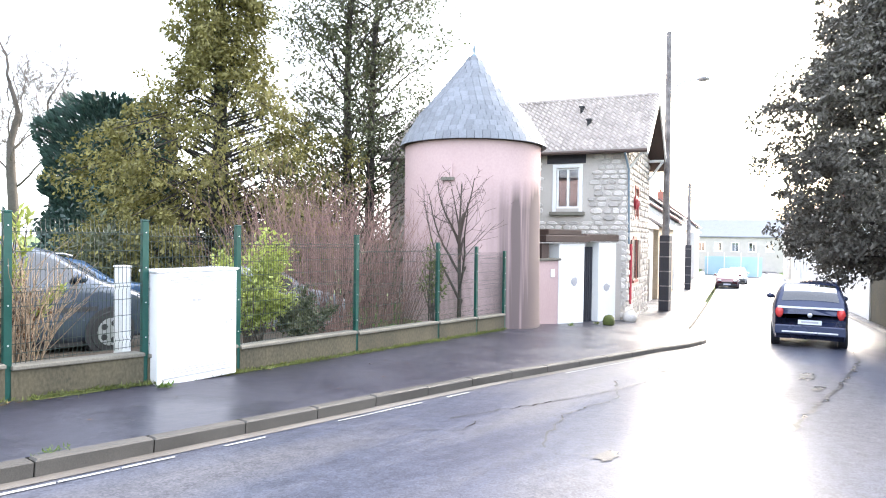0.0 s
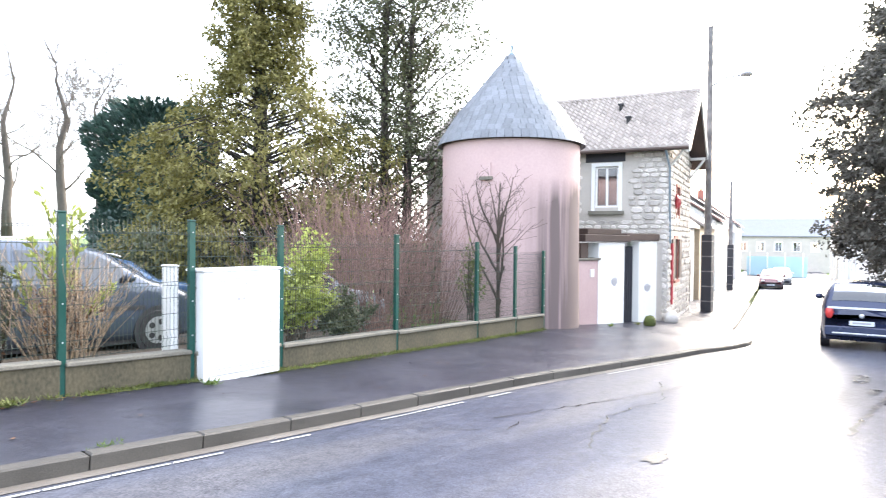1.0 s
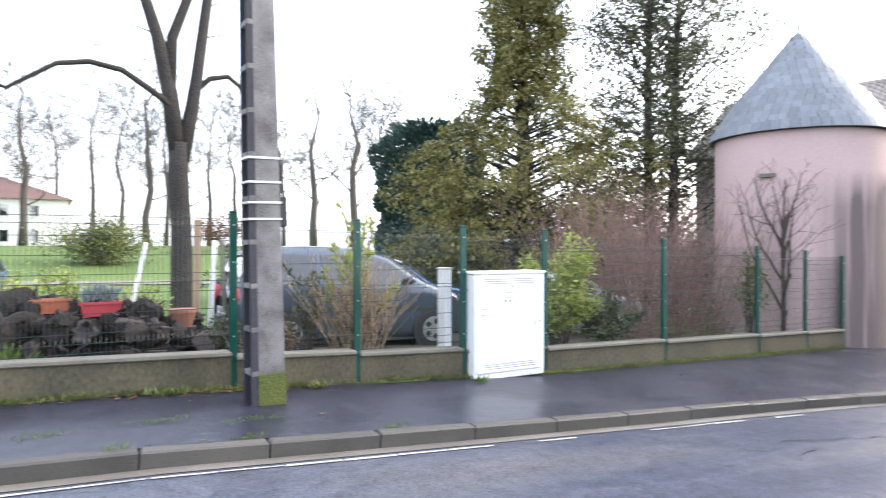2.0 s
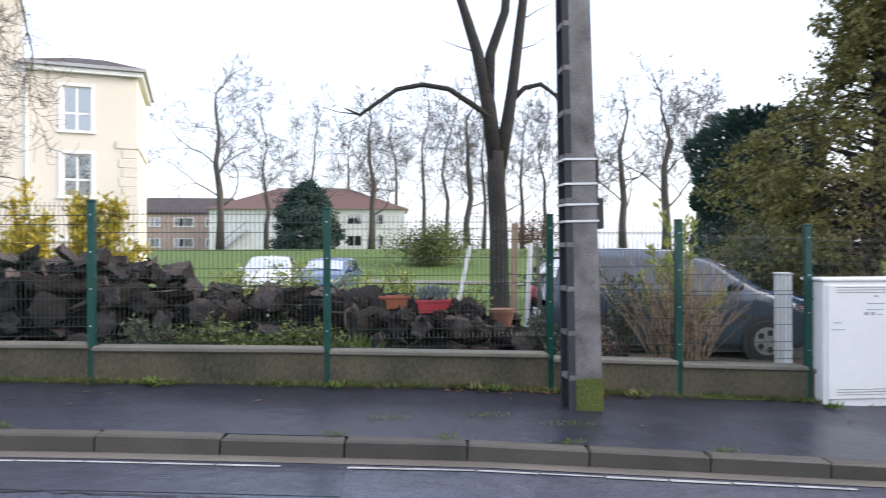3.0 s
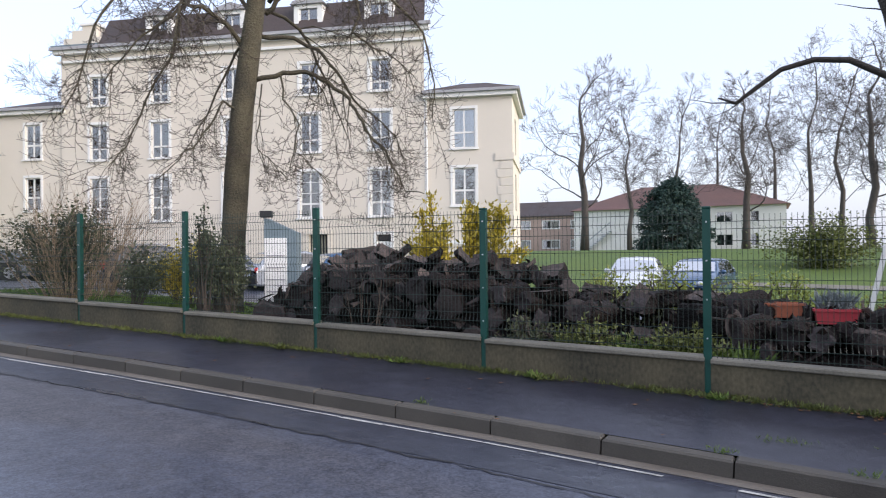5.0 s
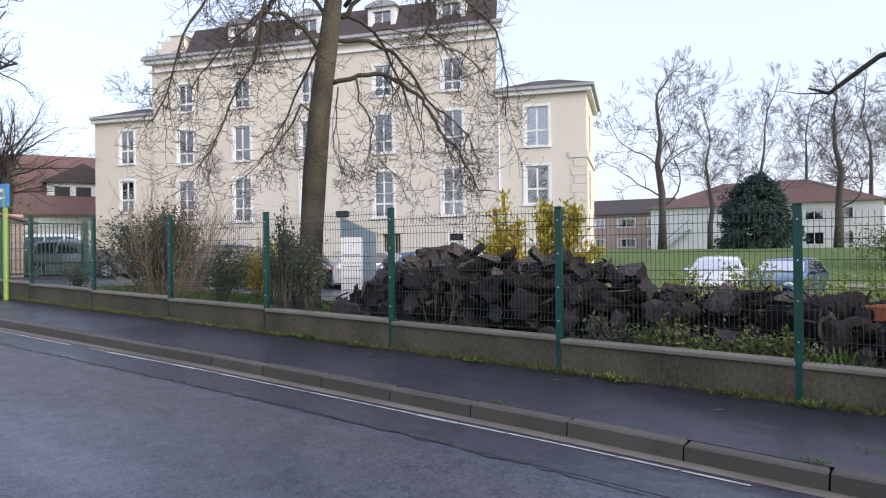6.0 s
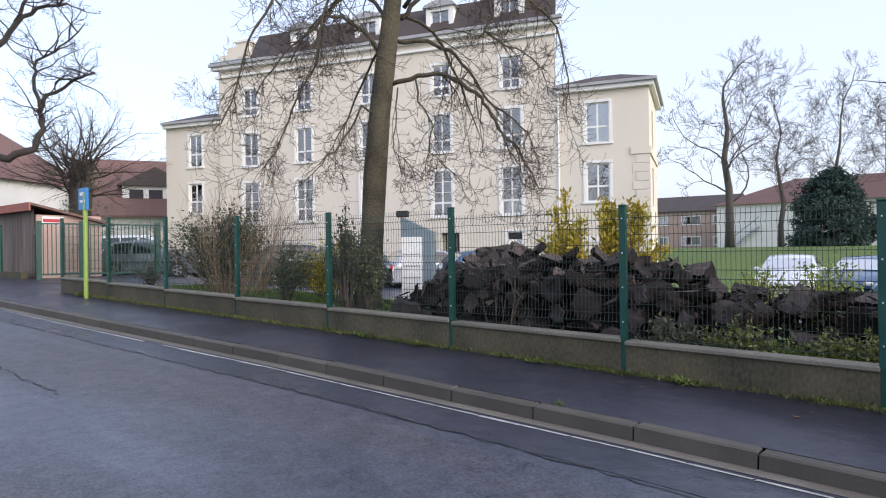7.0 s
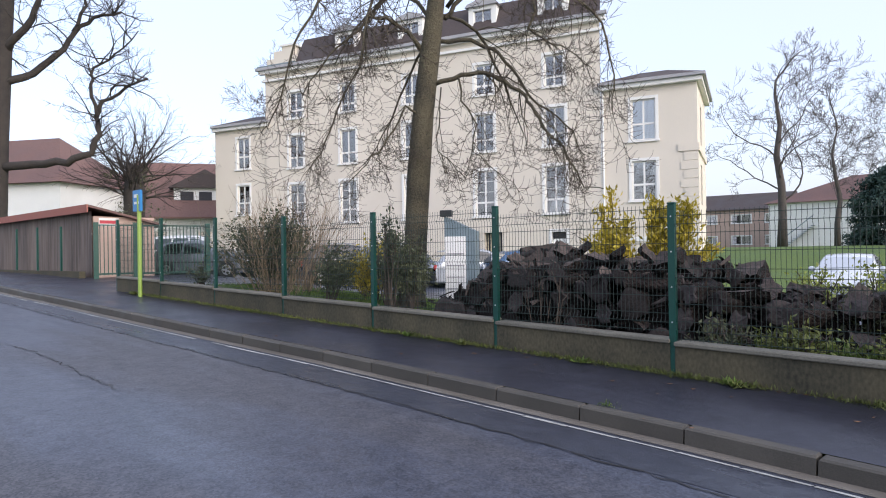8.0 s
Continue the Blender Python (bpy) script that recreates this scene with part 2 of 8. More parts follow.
    ivy_leaf=mat("ivy_leaves", (0.03, 0.045, 0.022), (0.085, 0.1, 0.055), rough=(0.4, 0.65), big=0.6, fine=5, bump=0, island=0.45, trans=0.15),
    shrub_leaf=mat("shrub_leaves", (0.06, 0.085, 0.02), (0.2, 0.22, 0.06), rough=(0.45, 0.7), big=0.8, fine=5, bump=0, island=0.4, trans=0.25),
    dull_leaf=mat("dull_leaves", (0.04, 0.052, 0.025), (0.12, 0.13, 0.065), rough=(0.5, 0.75), big=0.8, fine=5, bump=0, island=0.4, trans=0.2),
    yellow_leaf=mat("yellow_green_leaves", (0.25, 0.22, 0.022), (0.6, 0.47, 0.045), rough=(0.4, 0.65), big=1.2, fine=5, bump=0, island=0.35, trans=0.3),
    lime_leaf=mat("lime_leaves", (0.19, 0.24, 0.045), (0.42, 0.46, 0.12), rough=(0.4, 0.65), big=1.2, fine=5, bump=0, island=0.3, trans=0.35),
    cedar_leaf=mat("grey_green_needles", (0.07, 0.068, 0.055), (0.165, 0.15, 0.125), rough=(0.6, 0.8), big=0.5, fine=5, bump=0, island=0.35, trans=0.15),
    brown_leaf=mat("dead_leaves", (0.09, 0.045, 0.022), (0.22, 0.11, 0.05), rough=(0.7, 0.9), big=3, fine=12, bump=0, island=0.4),
    glass=glass_mat("window_glass", (0.93, 0.96, 0.98), 0.02, 3.6),
    carglass=glass_mat("car_glass", (0.16, 0.19, 0.2), 0.02, 2.1),
    # near-black: the shade of unlit rooms is put into the colour
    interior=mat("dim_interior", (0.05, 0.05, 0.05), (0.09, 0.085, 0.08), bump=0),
    curtain=mat("curtain", (0.74, 0.84, 0.92), (0.84, 0.9, 0.95), rough=(0.8, 0.9), big=3, fine=12, bump=0.2),
    tyre=mat("tyre_rubber", (0.012, 0.012, 0.013), (0.025, 0.025, 0.026), rough=(0.6, 0.8), bump=0.2),
    rim=mat("alloy", (0.45, 0.46, 0.48), (0.6, 0.61, 0.63), rough=(0.25, 0.4), metal=0.8, bump=0),
    trim=mat("black_plastic", (0.015, 0.015, 0.017), (0.03, 0.03, 0.033), rough=(0.45, 0.6), bump=0.05),
    lampred=mat("red_lens", (0.5, 0.03, 0.03), (0.62, 0.07, 0.06), rough=(0.1, 0.2), bump=0),
    lampwhite=mat("clear_lens", (0.6, 0.62, 0.65), (0.75, 0.77, 0.8), rough=(0.08, 0.15), bump=0, coat=0.5),
    plate=mat("plate_white", (0.6, 0.64, 0.72), (0.7, 0.74, 0.8), rough=(0.3, 0.4), bump=0),
    stopblue=mat("sign_blue", (0.03, 0.2, 0.5), (0.05, 0.27, 0.6), rough=(0.35, 0.45), bump=0),
    stopgreen=mat("lime_paint", (0.24, 0.36, 0.06), (0.32, 0.45, 0.1), rough=(0.35, 0.5), bump=0),
    shedmetal=mat("weathered_sheet", (0.06, 0.047, 0.042), (0.25, 0.205, 0.18), rough=(0.6, 0.85), big=1.6, fine=7, bump=0.3, stretch=0.08, contrast=0.6),
    bluegrey=mat("blue_grey_paint", (0.14, 0.19, 0.22), (0.2, 0.26, 0.3), rough=(0.45, 0.6), big=1.5, fine=12, bump=0.05),
    cream=mat("cream_slats", (0.5, 0.45, 0.33), (0.65, 0.6, 0.46), rough=(0.6, 0.8), big=2, fine=12, bump=0.1),
    bluehoarding=mat("blue_hoarding", (0.3, 0.5, 0.6), (0.42, 0.62, 0.72), rough=(0.5, 0.7), bump=0.05),
    pinkwall=mat("pink_render_far", (0.42, 0.3, 0.25), (0.52, 0.39, 0.33), rough=(0.8, 0.9), big=0.8, fine=9, bump=0.2),
    paleblue=mat("pale_blue_render", (0.55, 0.62, 0.7), (0.66, 0.72, 0.78), rough=(0.8, 0.9), big=0.8, fine=9, bump=0.1),
)


def paint(name, c, metal=0.35):
    return mat(name, tuple(v * 0.85 for v in c), tuple(min(1, v * 1.1) for v in c), rough=(0.16, 0.3), big=1.5, fine=40, bump=0.01, metal=metal, coat=0.6)


# ---- building blocks ----
class Geo:
    """Collects vertices and faces for one mesh."""

    def __init__(self):
        self.v, self.f = [], []

    def add(self, verts, faces):
        k = len(self.v)
        self.v.extend(tuple(p) for p in verts)
        self.f.extend(tuple(i + k for i in f) for f in faces)
        return self

    def box(self, x0, x1, y0, y1, z0, z1, m=None, bev=0.0):
        if bev:
            b = bev
            pts, k = [], 0
            for z, s in ((z0, b), (z0 + b, 0), (z1 - b, 0), (z1, b)):
                pts += [(x0 + s, y0 + s, z), (x1 - s, y0 + s, z), (x1 - s, y1 - s, z), (x0 + s, y1 - s, z)]
            fs = [(3, 2, 1, 0), (12, 13, 14, 15)]
            for r in range(3):
                for i in range(4):
                    j = (i + 1) % 4
                    fs.append((4 * r + i, 4 * r + j, 4 * r + 4 + j, 4 * r + 4 + i))
        else:
            pts = [(x0, y0, z0), (x1, y0, z0), (x1, y1, z0), (x0, y1, z0), (x0, y0, z1), (x1, y0, z1), (x1, y1, z1), (x0, y1, z1)]
            fs = [(3, 2, 1, 0), (4, 5, 6, 7), (0, 1, 5, 4), (1, 2, 6, 5), (2, 3, 7, 6), (3, 0, 4, 7)]
        if m is not None:
            pts = [m @ Vector(p) for p in pts]
        return self.add(pts, fs)

    def tube(self, pts, radii, seg=6, cap=True):
        pts = [Vector(p) for p in pts]
        if isinstance(radii, (int, float)):
            radii = [radii] * len(pts)
        k, n = len(self.v), len(pts)
        ref = None
        for i, p in enumerate(pts):
            d = (pts[min(i + 1, n - 1)] - pts[max(i - 1, 0)])
            if d.length < 1e-9:
                d = Vector((0, 0, 1))
            d.normalize()
            if ref is None:
                ref = Vector((1, 0, 0)) if abs(d.x) < 0.8 else Vector((0, 1, 0))
            a = (ref - d * ref.dot(d))
            a.normalize()
            b = d.cross(a)
            ref = a
            for j in range(seg):
                t = 2 * math.pi * j / seg
                q = p + (a * math.cos(t) + b * math.sin(t)) * radii[i]
                self.v.append((q.x, q.y, q.z))
        for i in range(n - 1):
            for j in range(seg):
                j2 = (j + 1) % seg
                self.f.append((k + i * seg + j, k + i * seg + j2, k + (i + 1) * seg + j2, k + (i + 1) * seg + j))
        if cap:
            self.f.append(tuple(k + j for j in reversed(range(seg))))
            self.f.append(tuple(k + (n - 1) * seg + j for j in range(seg)))
        return self

    def prism(self, poly, y0, y1):
        """A polygon in x, z drawn out from y0 to y1."""
        n = len(poly)
        pts = [(x, y0, z) for x, z in poly] + [(x, y1, z) for x, z in poly]
        fs = [tuple(range(n)), tuple(range(2 * n - 1, n - 1, -1))]
        fs += [(i, n + i, n + (i + 1) % n, (i + 1) % n) for i in range(n)]
        return self.add(pts, fs)

    def leaf(self, p, size, d, up, aspect=0.5):
        """A folded diamond leaf from p along d."""
        s = d.cross(up)
        if s.length < 1e-4:
            s = Vector((1, 0, 0))
        s.normalize()
        mid = p + d * size * 0.5 - up * size * 0.08
        return self.add([p, mid + s * size * aspect * 0.5, p + d * size, mid - s * size * aspect * 0.5], [(0, 1, 2, 3)])

    def blob(self, c, r, n=10, rows=6, rough=0.0, rng=random):
        """A lumpy ellipsoid."""
        k = len(self.v)
        c, r = Vector(c), Vector(r)
        for i in range(rows + 1):
            ph = math.pi * i / rows
            for j in range(n):
                th = 2 * math.pi * j / n
                s = 1 + rough * (rng.random() - 0.5)
                self.v.append((c.x + r.x * s * math.sin(ph) * math.cos(th), c.y + r.y * s * math.sin(ph) * math.sin(th), c.z - r.z * s * math.cos(ph)))
        for i in range(rows):
            for j in range(n):
                j2 = (j + 1) % n
                self.f.append((k + i * n + j, k + i * n + j2, k + (i + 1) * n + j2, k + (i + 1) * n + j))
        return self

    def weld(self):
        """Joins vertices that coincide."""
        seen, where, verts = {}, [], []
        for p in self.v:
            k = (round(p[0], 4), round(p[1], 4), round(p[2], 4))
            if k not in seen:
                seen[k] = len(verts)
                verts.append(p)
            where.append(seen[k])
        faces, done = [], set()
        count = {}
        for f in self.f:
            q = tuple(where[i] for i in f)
            k = tuple(sorted(q))
            count[k] = count.get(k, 0) + 1
        for f in self.f:
            q = tuple(where[i] for i in f)
            if count[tuple(sorted(q))] == 1 and len(set(q)) == len(q):
                faces.append(q)
        self.v, self.f = verts, faces
        return self

    def mesh(self, name, material, smooth=False):
        me = bpy.data.meshes.new(name)
        me.from_pydata(self.v, [], self.f)
        me.materials.append(material)
        if smooth:
            me.polygons.foreach_set("use_smooth", [True] * len(me.polygons))
        me.validate()
        me.update()
        return me


def thing(name, m=None, label="", category="", group="", kind=""):
    ob = new(name)
    ob.empty_display_size = 0.2
    if m is not None:
        ob.matrix_basis = m
    return tagged(ob, label, category, group, kind)


def part(name, geo, material, parent, label="", smooth=False, kind=""):
    ob = new(name, geo.mesh(name, material, smooth))
    ob.parent = parent
    return tagged(ob, label, kind=kind)


def solo(name, geo, material, label="", category="", group="", kind="", smooth=False):
    return tagged(new(name, geo.mesh(name, material, smooth)), label, category, group, kind)


def lerp_table(x, table):
    if x <= table[0][0]:
        return table[0][1]
    for (a, p), (b, q) in zip(table, table[1:]):
        if x <= b:
            return p + (q - p) * (x - a) / (b - a)
    return table[-1][1]


def smoothstep(a, b, x):
    t = max(0.0, min(1.0, (x - a) / (b - a)))
    return t * t * (3 - 2 * t)


def vnoise(x, y, z=0.0):
    return noise.noise(Vector((x, y, z)))

# ---- the lie of the land ----
SLOPE = [(-200, 1.9), (-60, 1.3), (-30, 1.0), (-19.0, 0.73), (-11.4, 0.455), (0, 0.06), (5.7, -0.28), (10, -0.43), (14, -0.56), (18, -0.8), (24, -1.07), (40, -1.5), (80, -2.3), (150, -3.4), (400, -4)]
KERB = [(-200, 12), (-60, 7.2), (-35, 6.0), (-20, 5.4), (-13, 5.36), (-8, 5.38), (-3, 5.23), (0, 5.06), (3, 4.88), (6, 4.71), (8.4, 4.39), (10.6, 3.97), (13, 3.5), (15.6, 3.08), (17.3, 2.98), (18.4, 3.2), (19.2, 3.7), (20.4, 4.15), (24.4, 4.8), (35, 6.5), (60, 10.6), (110, 18.9), (200, 34)]
FARSIDE = [(-200, 4.5), (-60, -1.5), (-20, -3.4), (15, -3.3), (27, -0.6), (37, 1.2), (60, 5.0), (110, 13.3), (200, 28)]
FENCE_Y = 7.2


def slope(x):
    return lerp_table(x, SLOPE)


def kerb_y(x):
    return lerp_table(x, KERB)


def far_y(x):
    return lerp_table(x, FARSIDE)


def back_y(x):
    """Where the pavement ends against walls."""
    if x < -19.1:
        return 8.9 if x < -25.5 else 12.6
    return FENCE_Y - 0.06 if x < 14 else max(FENCE_Y - 0.06, kerb_y(x) + 2.2) + 1.0 * smoothstep(14, 15, x)


def road_z(x, y):
    return slope(x) - 0.175 + 0.02 * min(3.0, max(0.0, kerb_y(x) - y))


def pave_z(x, y):
    return slope(x) - 0.045 * max(0.0, FENCE_Y - y) / 2.2 + 0.005


def site_z(x, y):
    near = slope(x) + 0.1
    far = -0.27 - 0.026 * max(-36.0, min(12.0, x))
    w = smoothstep(8.5, 17, y)
    w2 = smoothstep(25, 50, y)
    return (near * (1 - w) + far * w) * (1 - w2) + 1.6 * w2


def land_z(x, y):
    if x < -18.9 and FENCE_Y < y < (9.0 if x < -25.5 else 12.6):
        return slope(x) - 0.4
    if y > FENCE_Y + 0.1 and x < 13.9:
        return site_z(x, y) + 0.03 * vnoise(x * 0.5, y * 0.5)
    if y > back_y(x) + 0.2:
        return slope(x) + 0.05 + 0.0 * y
    if y < far_y(x) - 1.6:
        return slope(x) - 0.1
    return slope(x) - 0.5


def span(points):
    out = []
    for a, b, step in points:
        k = max(1, round((b - a) / step))
        out += [a + (b - a) * i / k for i in range(k)]
    return out + [points[-1][1]]


xs = span([(-900, -200, 140), (-200, -60, 14), (-60, -24, 3), (-24, 24, 0.8), (24, 80, 3.5), (80, 200, 15), (200, 900, 140)])
ys = span([(-900, -100, 160), (-100, -10, 9), (-10, 7.24, 0.9), (7.24, 7.34, 0.1), (7.34, 40, 0.9), (40, 100, 5), (100, 900, 160)])
g = Geo()
g.v = [(x, y, land_z(x, y)) for y in ys for x in xs]
nx = len(xs)
g.f = [(j * nx + i, j * nx + i + 1, (j + 1) * nx + i + 1, (j + 1) * nx + i) for j in range(len(ys) - 1) for i in range(nx - 1)]
ground = solo("ground", g, M["grass"], "green winter lawn and bare earth behind the street fence", "ground", kind="structure", smooth=True)


def strip(name, material, x0, x1, step, y_lo, y_hi, z_of, rows, label, category, lift=0.0):
    g = Geo()
    n = max(2, round((x1 - x0) / step))
    for i in range(n + 1):
        x = x0 + (x1 - x0) * i / n
        a, b = y_lo(x), y_hi(x)
        for r in range(rows + 1):
            y = a + (b - a) * r / rows
            g.v.append((x, y, z_of(x, y) + lift))
    w = rows + 1
    g.f = [(i * w + r, (i + 1) * w + r, (i + 1) * w + r + 1, i * w + r + 1) for i in range(n) for r in range(rows)]
    return solo(name, g, material, label, category, kind="structure", smooth=True)


strip("road", M["asphalt"], -120, 160, 0.8, lambda x: far_y(x), lambda x: kerb_y(x) - 0.0, road_z, 8, "worn dark asphalt road, wet and shiny in places", "road")
strip("pavement", M["pavement"], -120, 160, 0.7, lambda x: kerb_y(x) + 0.14, back_y, pave_z, 3, "dark damp asphalt pavement beside a low wall", "pavement")
strip("far_pavement", M["pavement"], -120, 160, 1.5, lambda x: far_y(x) - 1.7, lambda x: far_y(x) - 0.14, lambda x, y: slope(x) - 0.05, 2, "narrow asphalt pavement across the street", "pavement")
strip("far_kerb", M["kerb"], -120, 160, 1.5, lambda x: far_y(x) - 0.14, lambda x: far_y(x) + 0.02, lambda x, y: slope(x) - 0.05 if y < far_y(x) - 0.01 else slope(x) - 0.3, 2, "grey concrete kerb across the street", "kerb")
strip("gutter", M["gutter"], -40, 17, 0.7, lambda x: kerb_y(x) - 0.16, lambda x: kerb_y(x) + 0.01, lambda x, y: road_z(x, y) + 0.006, 1, "damp concrete gutter strip along the kerb", "gutter")


def spot(bearing, dist):
    a = math.radians(bearing)
    return -0.7 - math.sin(a) * dist, -0.3 + math.cos(a) * dist



# ---- fence along the pavement: low wall, coping, posts, welded mesh panels ----
POSTS = [(-18.99, 2.62), (-16.47, 2.54), (-13.95, 2.44), (-11.43, 2.35), (-8.91, 2.295), (-6.39, 2.25), (-3.88, 2.15), (-1.36, 2.07), (1.16, 2.0), (2.68, 1.94), (4.26, 1.885), (5.71, 1.85), (8.33, 1.74), (10.95, 1.61), (12.56, 1.52), (13.95, 1.4)]
fence = thing("fence", pose(0, 0, 0), "dark green welded mesh fence on a low concrete wall", "fence", kind="structure")
for x, top in POSTS:
    z0 = slope(x) - 0.12
    g = Geo().box(-0.04, 0.04, -0.03, 0.03, z0, top - 0.01, bev=0.008)
    g.box(-0.043, 0.043, -0.033, 0.033, top - 0.012, top + 0.012, bev=0.006)
    p = part("post", g, M["green"], fence)
    p.location = (x, FENCE_Y - 0.06, 0)
    clips = Geo()
    for k in range(4):
        zc = slope(x) + 0.6 + k * (top - slope(x) - 0.75) / 3
        clips.box(-0.007, 0.007, -0.038, -0.029, zc - 0.008, zc + 0.008)
    part("clip", clips, M["steel"], p, "small pale fixing clips")


def mesh_panel(width, height):
    """Welded wire with V folds: uprights every 5 cm, level wires every 20 cm and doubled at the folds."""
    g = Geo()
    folds = [0.12, height * 0.5, height - 0.12]

    def fold(z):
        return -0.025 * max(0.0, 1 - min(abs(z - f) for f in folds) / 0.05)

    levels = sorted(set([round(0.02 + 0.2 * i, 3) for i in range(int(height / 0.2) + 1)] + [round(f, 3) for f in folds]))
    levels = [z for z in levels if z < height]
    zs = [0.0] + [z for f in folds for z in (f - 0.05, f, f + 0.05)] + [height + 0.03]
    n = max(3, round(width / 0.05))
    for i in range(n + 1):
        x = width * i / n
        g.tube([(x, fold(z), z) for z in zs], 0.0033, 3, False)
    for z in levels:
        g.tube([(0, fold(z) - 0.005, z), (width, fold(z) - 0.005, z)], 0.004, 3, False)
    return g


low_wall = thing("low_wall", pose(0, 0, 0), "low weathered concrete wall with mossy coping under the fence", "wall", kind="structure")
for (xa, ta), (xb, tb) in zip(POSTS, POSTS[1:]):
    w = xb - xa - 0.08
    xm = (xa + xb) / 2
    top_z = slope(xm) + 0.40
    lo = min(ta, tb) - 0.03
    panel = part("mesh_panel", mesh_panel(w, lo - top_z - 0.045), M["wire"], fence)
    panel.location = (xa + 0.04, FENCE_Y - 0.06, top_z + 0.035)
    tilt_by = (slope(xb) - slope(xa)) / (xb - xa) * 0.7
    lean_m = Matrix.Translation((xm, 0, 0)) @ Matrix(((1, 0, 0, 0), (0, 1, 0, 0), (tilt_by, 0, 1, 0), (0, 0, 0, 1)))
    g = Geo()
    g.box(-w / 2 - 0.01, w / 2 + 0.01, FENCE_Y - 0.1, FENCE_Y + 0.06, slope(xm) - 0.7, top_z - 0.055, m=lean_m)
    part("wall_panel", g, M["wall_conc"], low_wall)
    g = Geo().box(-w / 2 - 0.01, w / 2 + 0.01, FENCE_Y - 0.135, FENCE_Y + 0.09, top_z - 0.055, top_z, m=lean_m, bev=0.012)
    part("coping", g, M["coping"], low_wall, "mossy concrete coping")

# ---- white electricity cabinet set in the fence ----
cab = thing("electricity_cabinet", pose(4.93, 6.95, slope(5.0) + 0.0), "white street electricity cabinet standing at the fence", "cabinet")
part("body", Geo().box(-0.61, 0.61, 0.0, 0.36, 0, 1.46, bev=0.012), M["cabinet"], cab)
part("top_cover", Geo().box(-0.63, 0.63, -0.02, 0.38, 1.46, 1.5, bev=0.012), M["cabinet"], cab)
door = part("door", Geo().box(-0.56, 0.56, -0.022, 0.0, 0.1, 1.42, bev=0.008), M["cabinet"], cab)
for z in [1.33, 1.36, 1.39, 0.15, 0.18, 0.21]:
    part("vent_slot", Geo().box(-0.46, 0.46, -0.025, -0.02, z, z + 0.006), M["coping"], door)
for x, z, w, h in [(-0.09, 1.2, 0.22, 0.012), (-0.09, 1.13, 0.2, 0.01), (-0.12, 1.07, 0.05, 0.035), (-0.04, 1.07, 0.05, 0.035), (0.04, 1.07, 0.06, 0.012), (-0.52, 0.9, 0.16, 0.01), (-0.5, 0.98, 0.1, 0.01), (0.42, 0.72, 0.02, 0.05), (0.0, 1.28, 0.05, 0.02)]:
    part("printed_bar", Geo().box(x, x + w, -0.025, -0.02, z, z + h), M["greyprint"], door, "small grey printed marking")
part("lock", Geo().tube([(0.52, -0.022, 0.78), (0.52, -0.04, 0.78)], 0.018, 8), M["steel"], door)
side = thing("meter_box", pose(4.02, 7.32, slope(4.0) + 0.1), "narrow pale grey meter box behind the fence", "cabinet")
part("body", Geo().box(0.06, 0.17, 0.0, 0.2, 0, 1.36, bev=0.01), M["cabinet"], side)
part("lid", Geo().box(0.05, 0.18, -0.01, 0.21, 1.36, 1.39, bev=0.01), M["cabinet"], side)

# ---- concrete utility pole with recessed step side ----
pole = thing("utility_pole", pose(1.33, 6.42, slope(1.46) - 0.04, 0, -1.2, 2), "speckled grey concrete utility pole with steel bands and mossy foot", "utility pole")
g = Geo()
H = 9.0
for sx0, sx1, sy0, sy1 in [(-0.115, 0.165, -0.15, 0.15)]:
    pts = []
    for z, s in ((0, 1.0), (H, 0.62)):
        pts += [(sx0 * s, sy0 * s, z), (sx1 * s, sy0 * s, z), (sx1 * s, sy1 * s, z), (sx0 * s, sy1 * s, z)]
    g.add(pts, [(3, 2, 1, 0), (4, 5, 6, 7), (0, 1, 5, 4), (1, 2, 6, 5), (2, 3, 7, 6), (3, 0, 4, 7)])
part("shaft", g, M["pole"], pole)
# concrete flanges too; the shade of the recessed side is put into their colour
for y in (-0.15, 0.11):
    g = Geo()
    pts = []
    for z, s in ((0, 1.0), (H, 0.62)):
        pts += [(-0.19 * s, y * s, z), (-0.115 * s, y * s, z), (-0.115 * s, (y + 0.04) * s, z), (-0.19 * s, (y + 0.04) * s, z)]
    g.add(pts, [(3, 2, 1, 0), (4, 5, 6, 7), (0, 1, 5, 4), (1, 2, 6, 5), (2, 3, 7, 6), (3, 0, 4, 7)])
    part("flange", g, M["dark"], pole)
for k in range(19):
    z = 0.35 + 0.45 * k
    s = 1 - 0.38 * z / H
    part("step_web", Geo().box(-0.188 * s, -0.115 * s, -0.15 * s, 0.12 * s, z, z + 0.05), M["pole"], pole)
for z in (2.58, 2.33, 2.12, 1.95):
    s = 1 - 0.38 * z / H + 0.02
    part("steel_band", Geo().box(-0.2 * s, 0.175 * s, -0.16 * s, 0.16 * s, z, z + 0.022), M["steel"], pole, "shiny steel band")
part("cable_box", Geo().box(0.15, 0.235, -0.1, 0.06, 1.88, 2.2, bev=0.012), M["trim"], pole, "black cable box")
part("cable", Geo().tube([(0.15, -0.06, 2.75), (0.185, -0.07, 2.6), (0.19, -0.06, 2.4), (0.18, -0.04, 2.18)], 0.016, 6), M["trim"], pole)
part("moss_foot", Geo().box(-0.119, 0.169, -0.154, -0.146, 0.02, 0.36), M["moss"], pole, "green mossy foot of the pole")

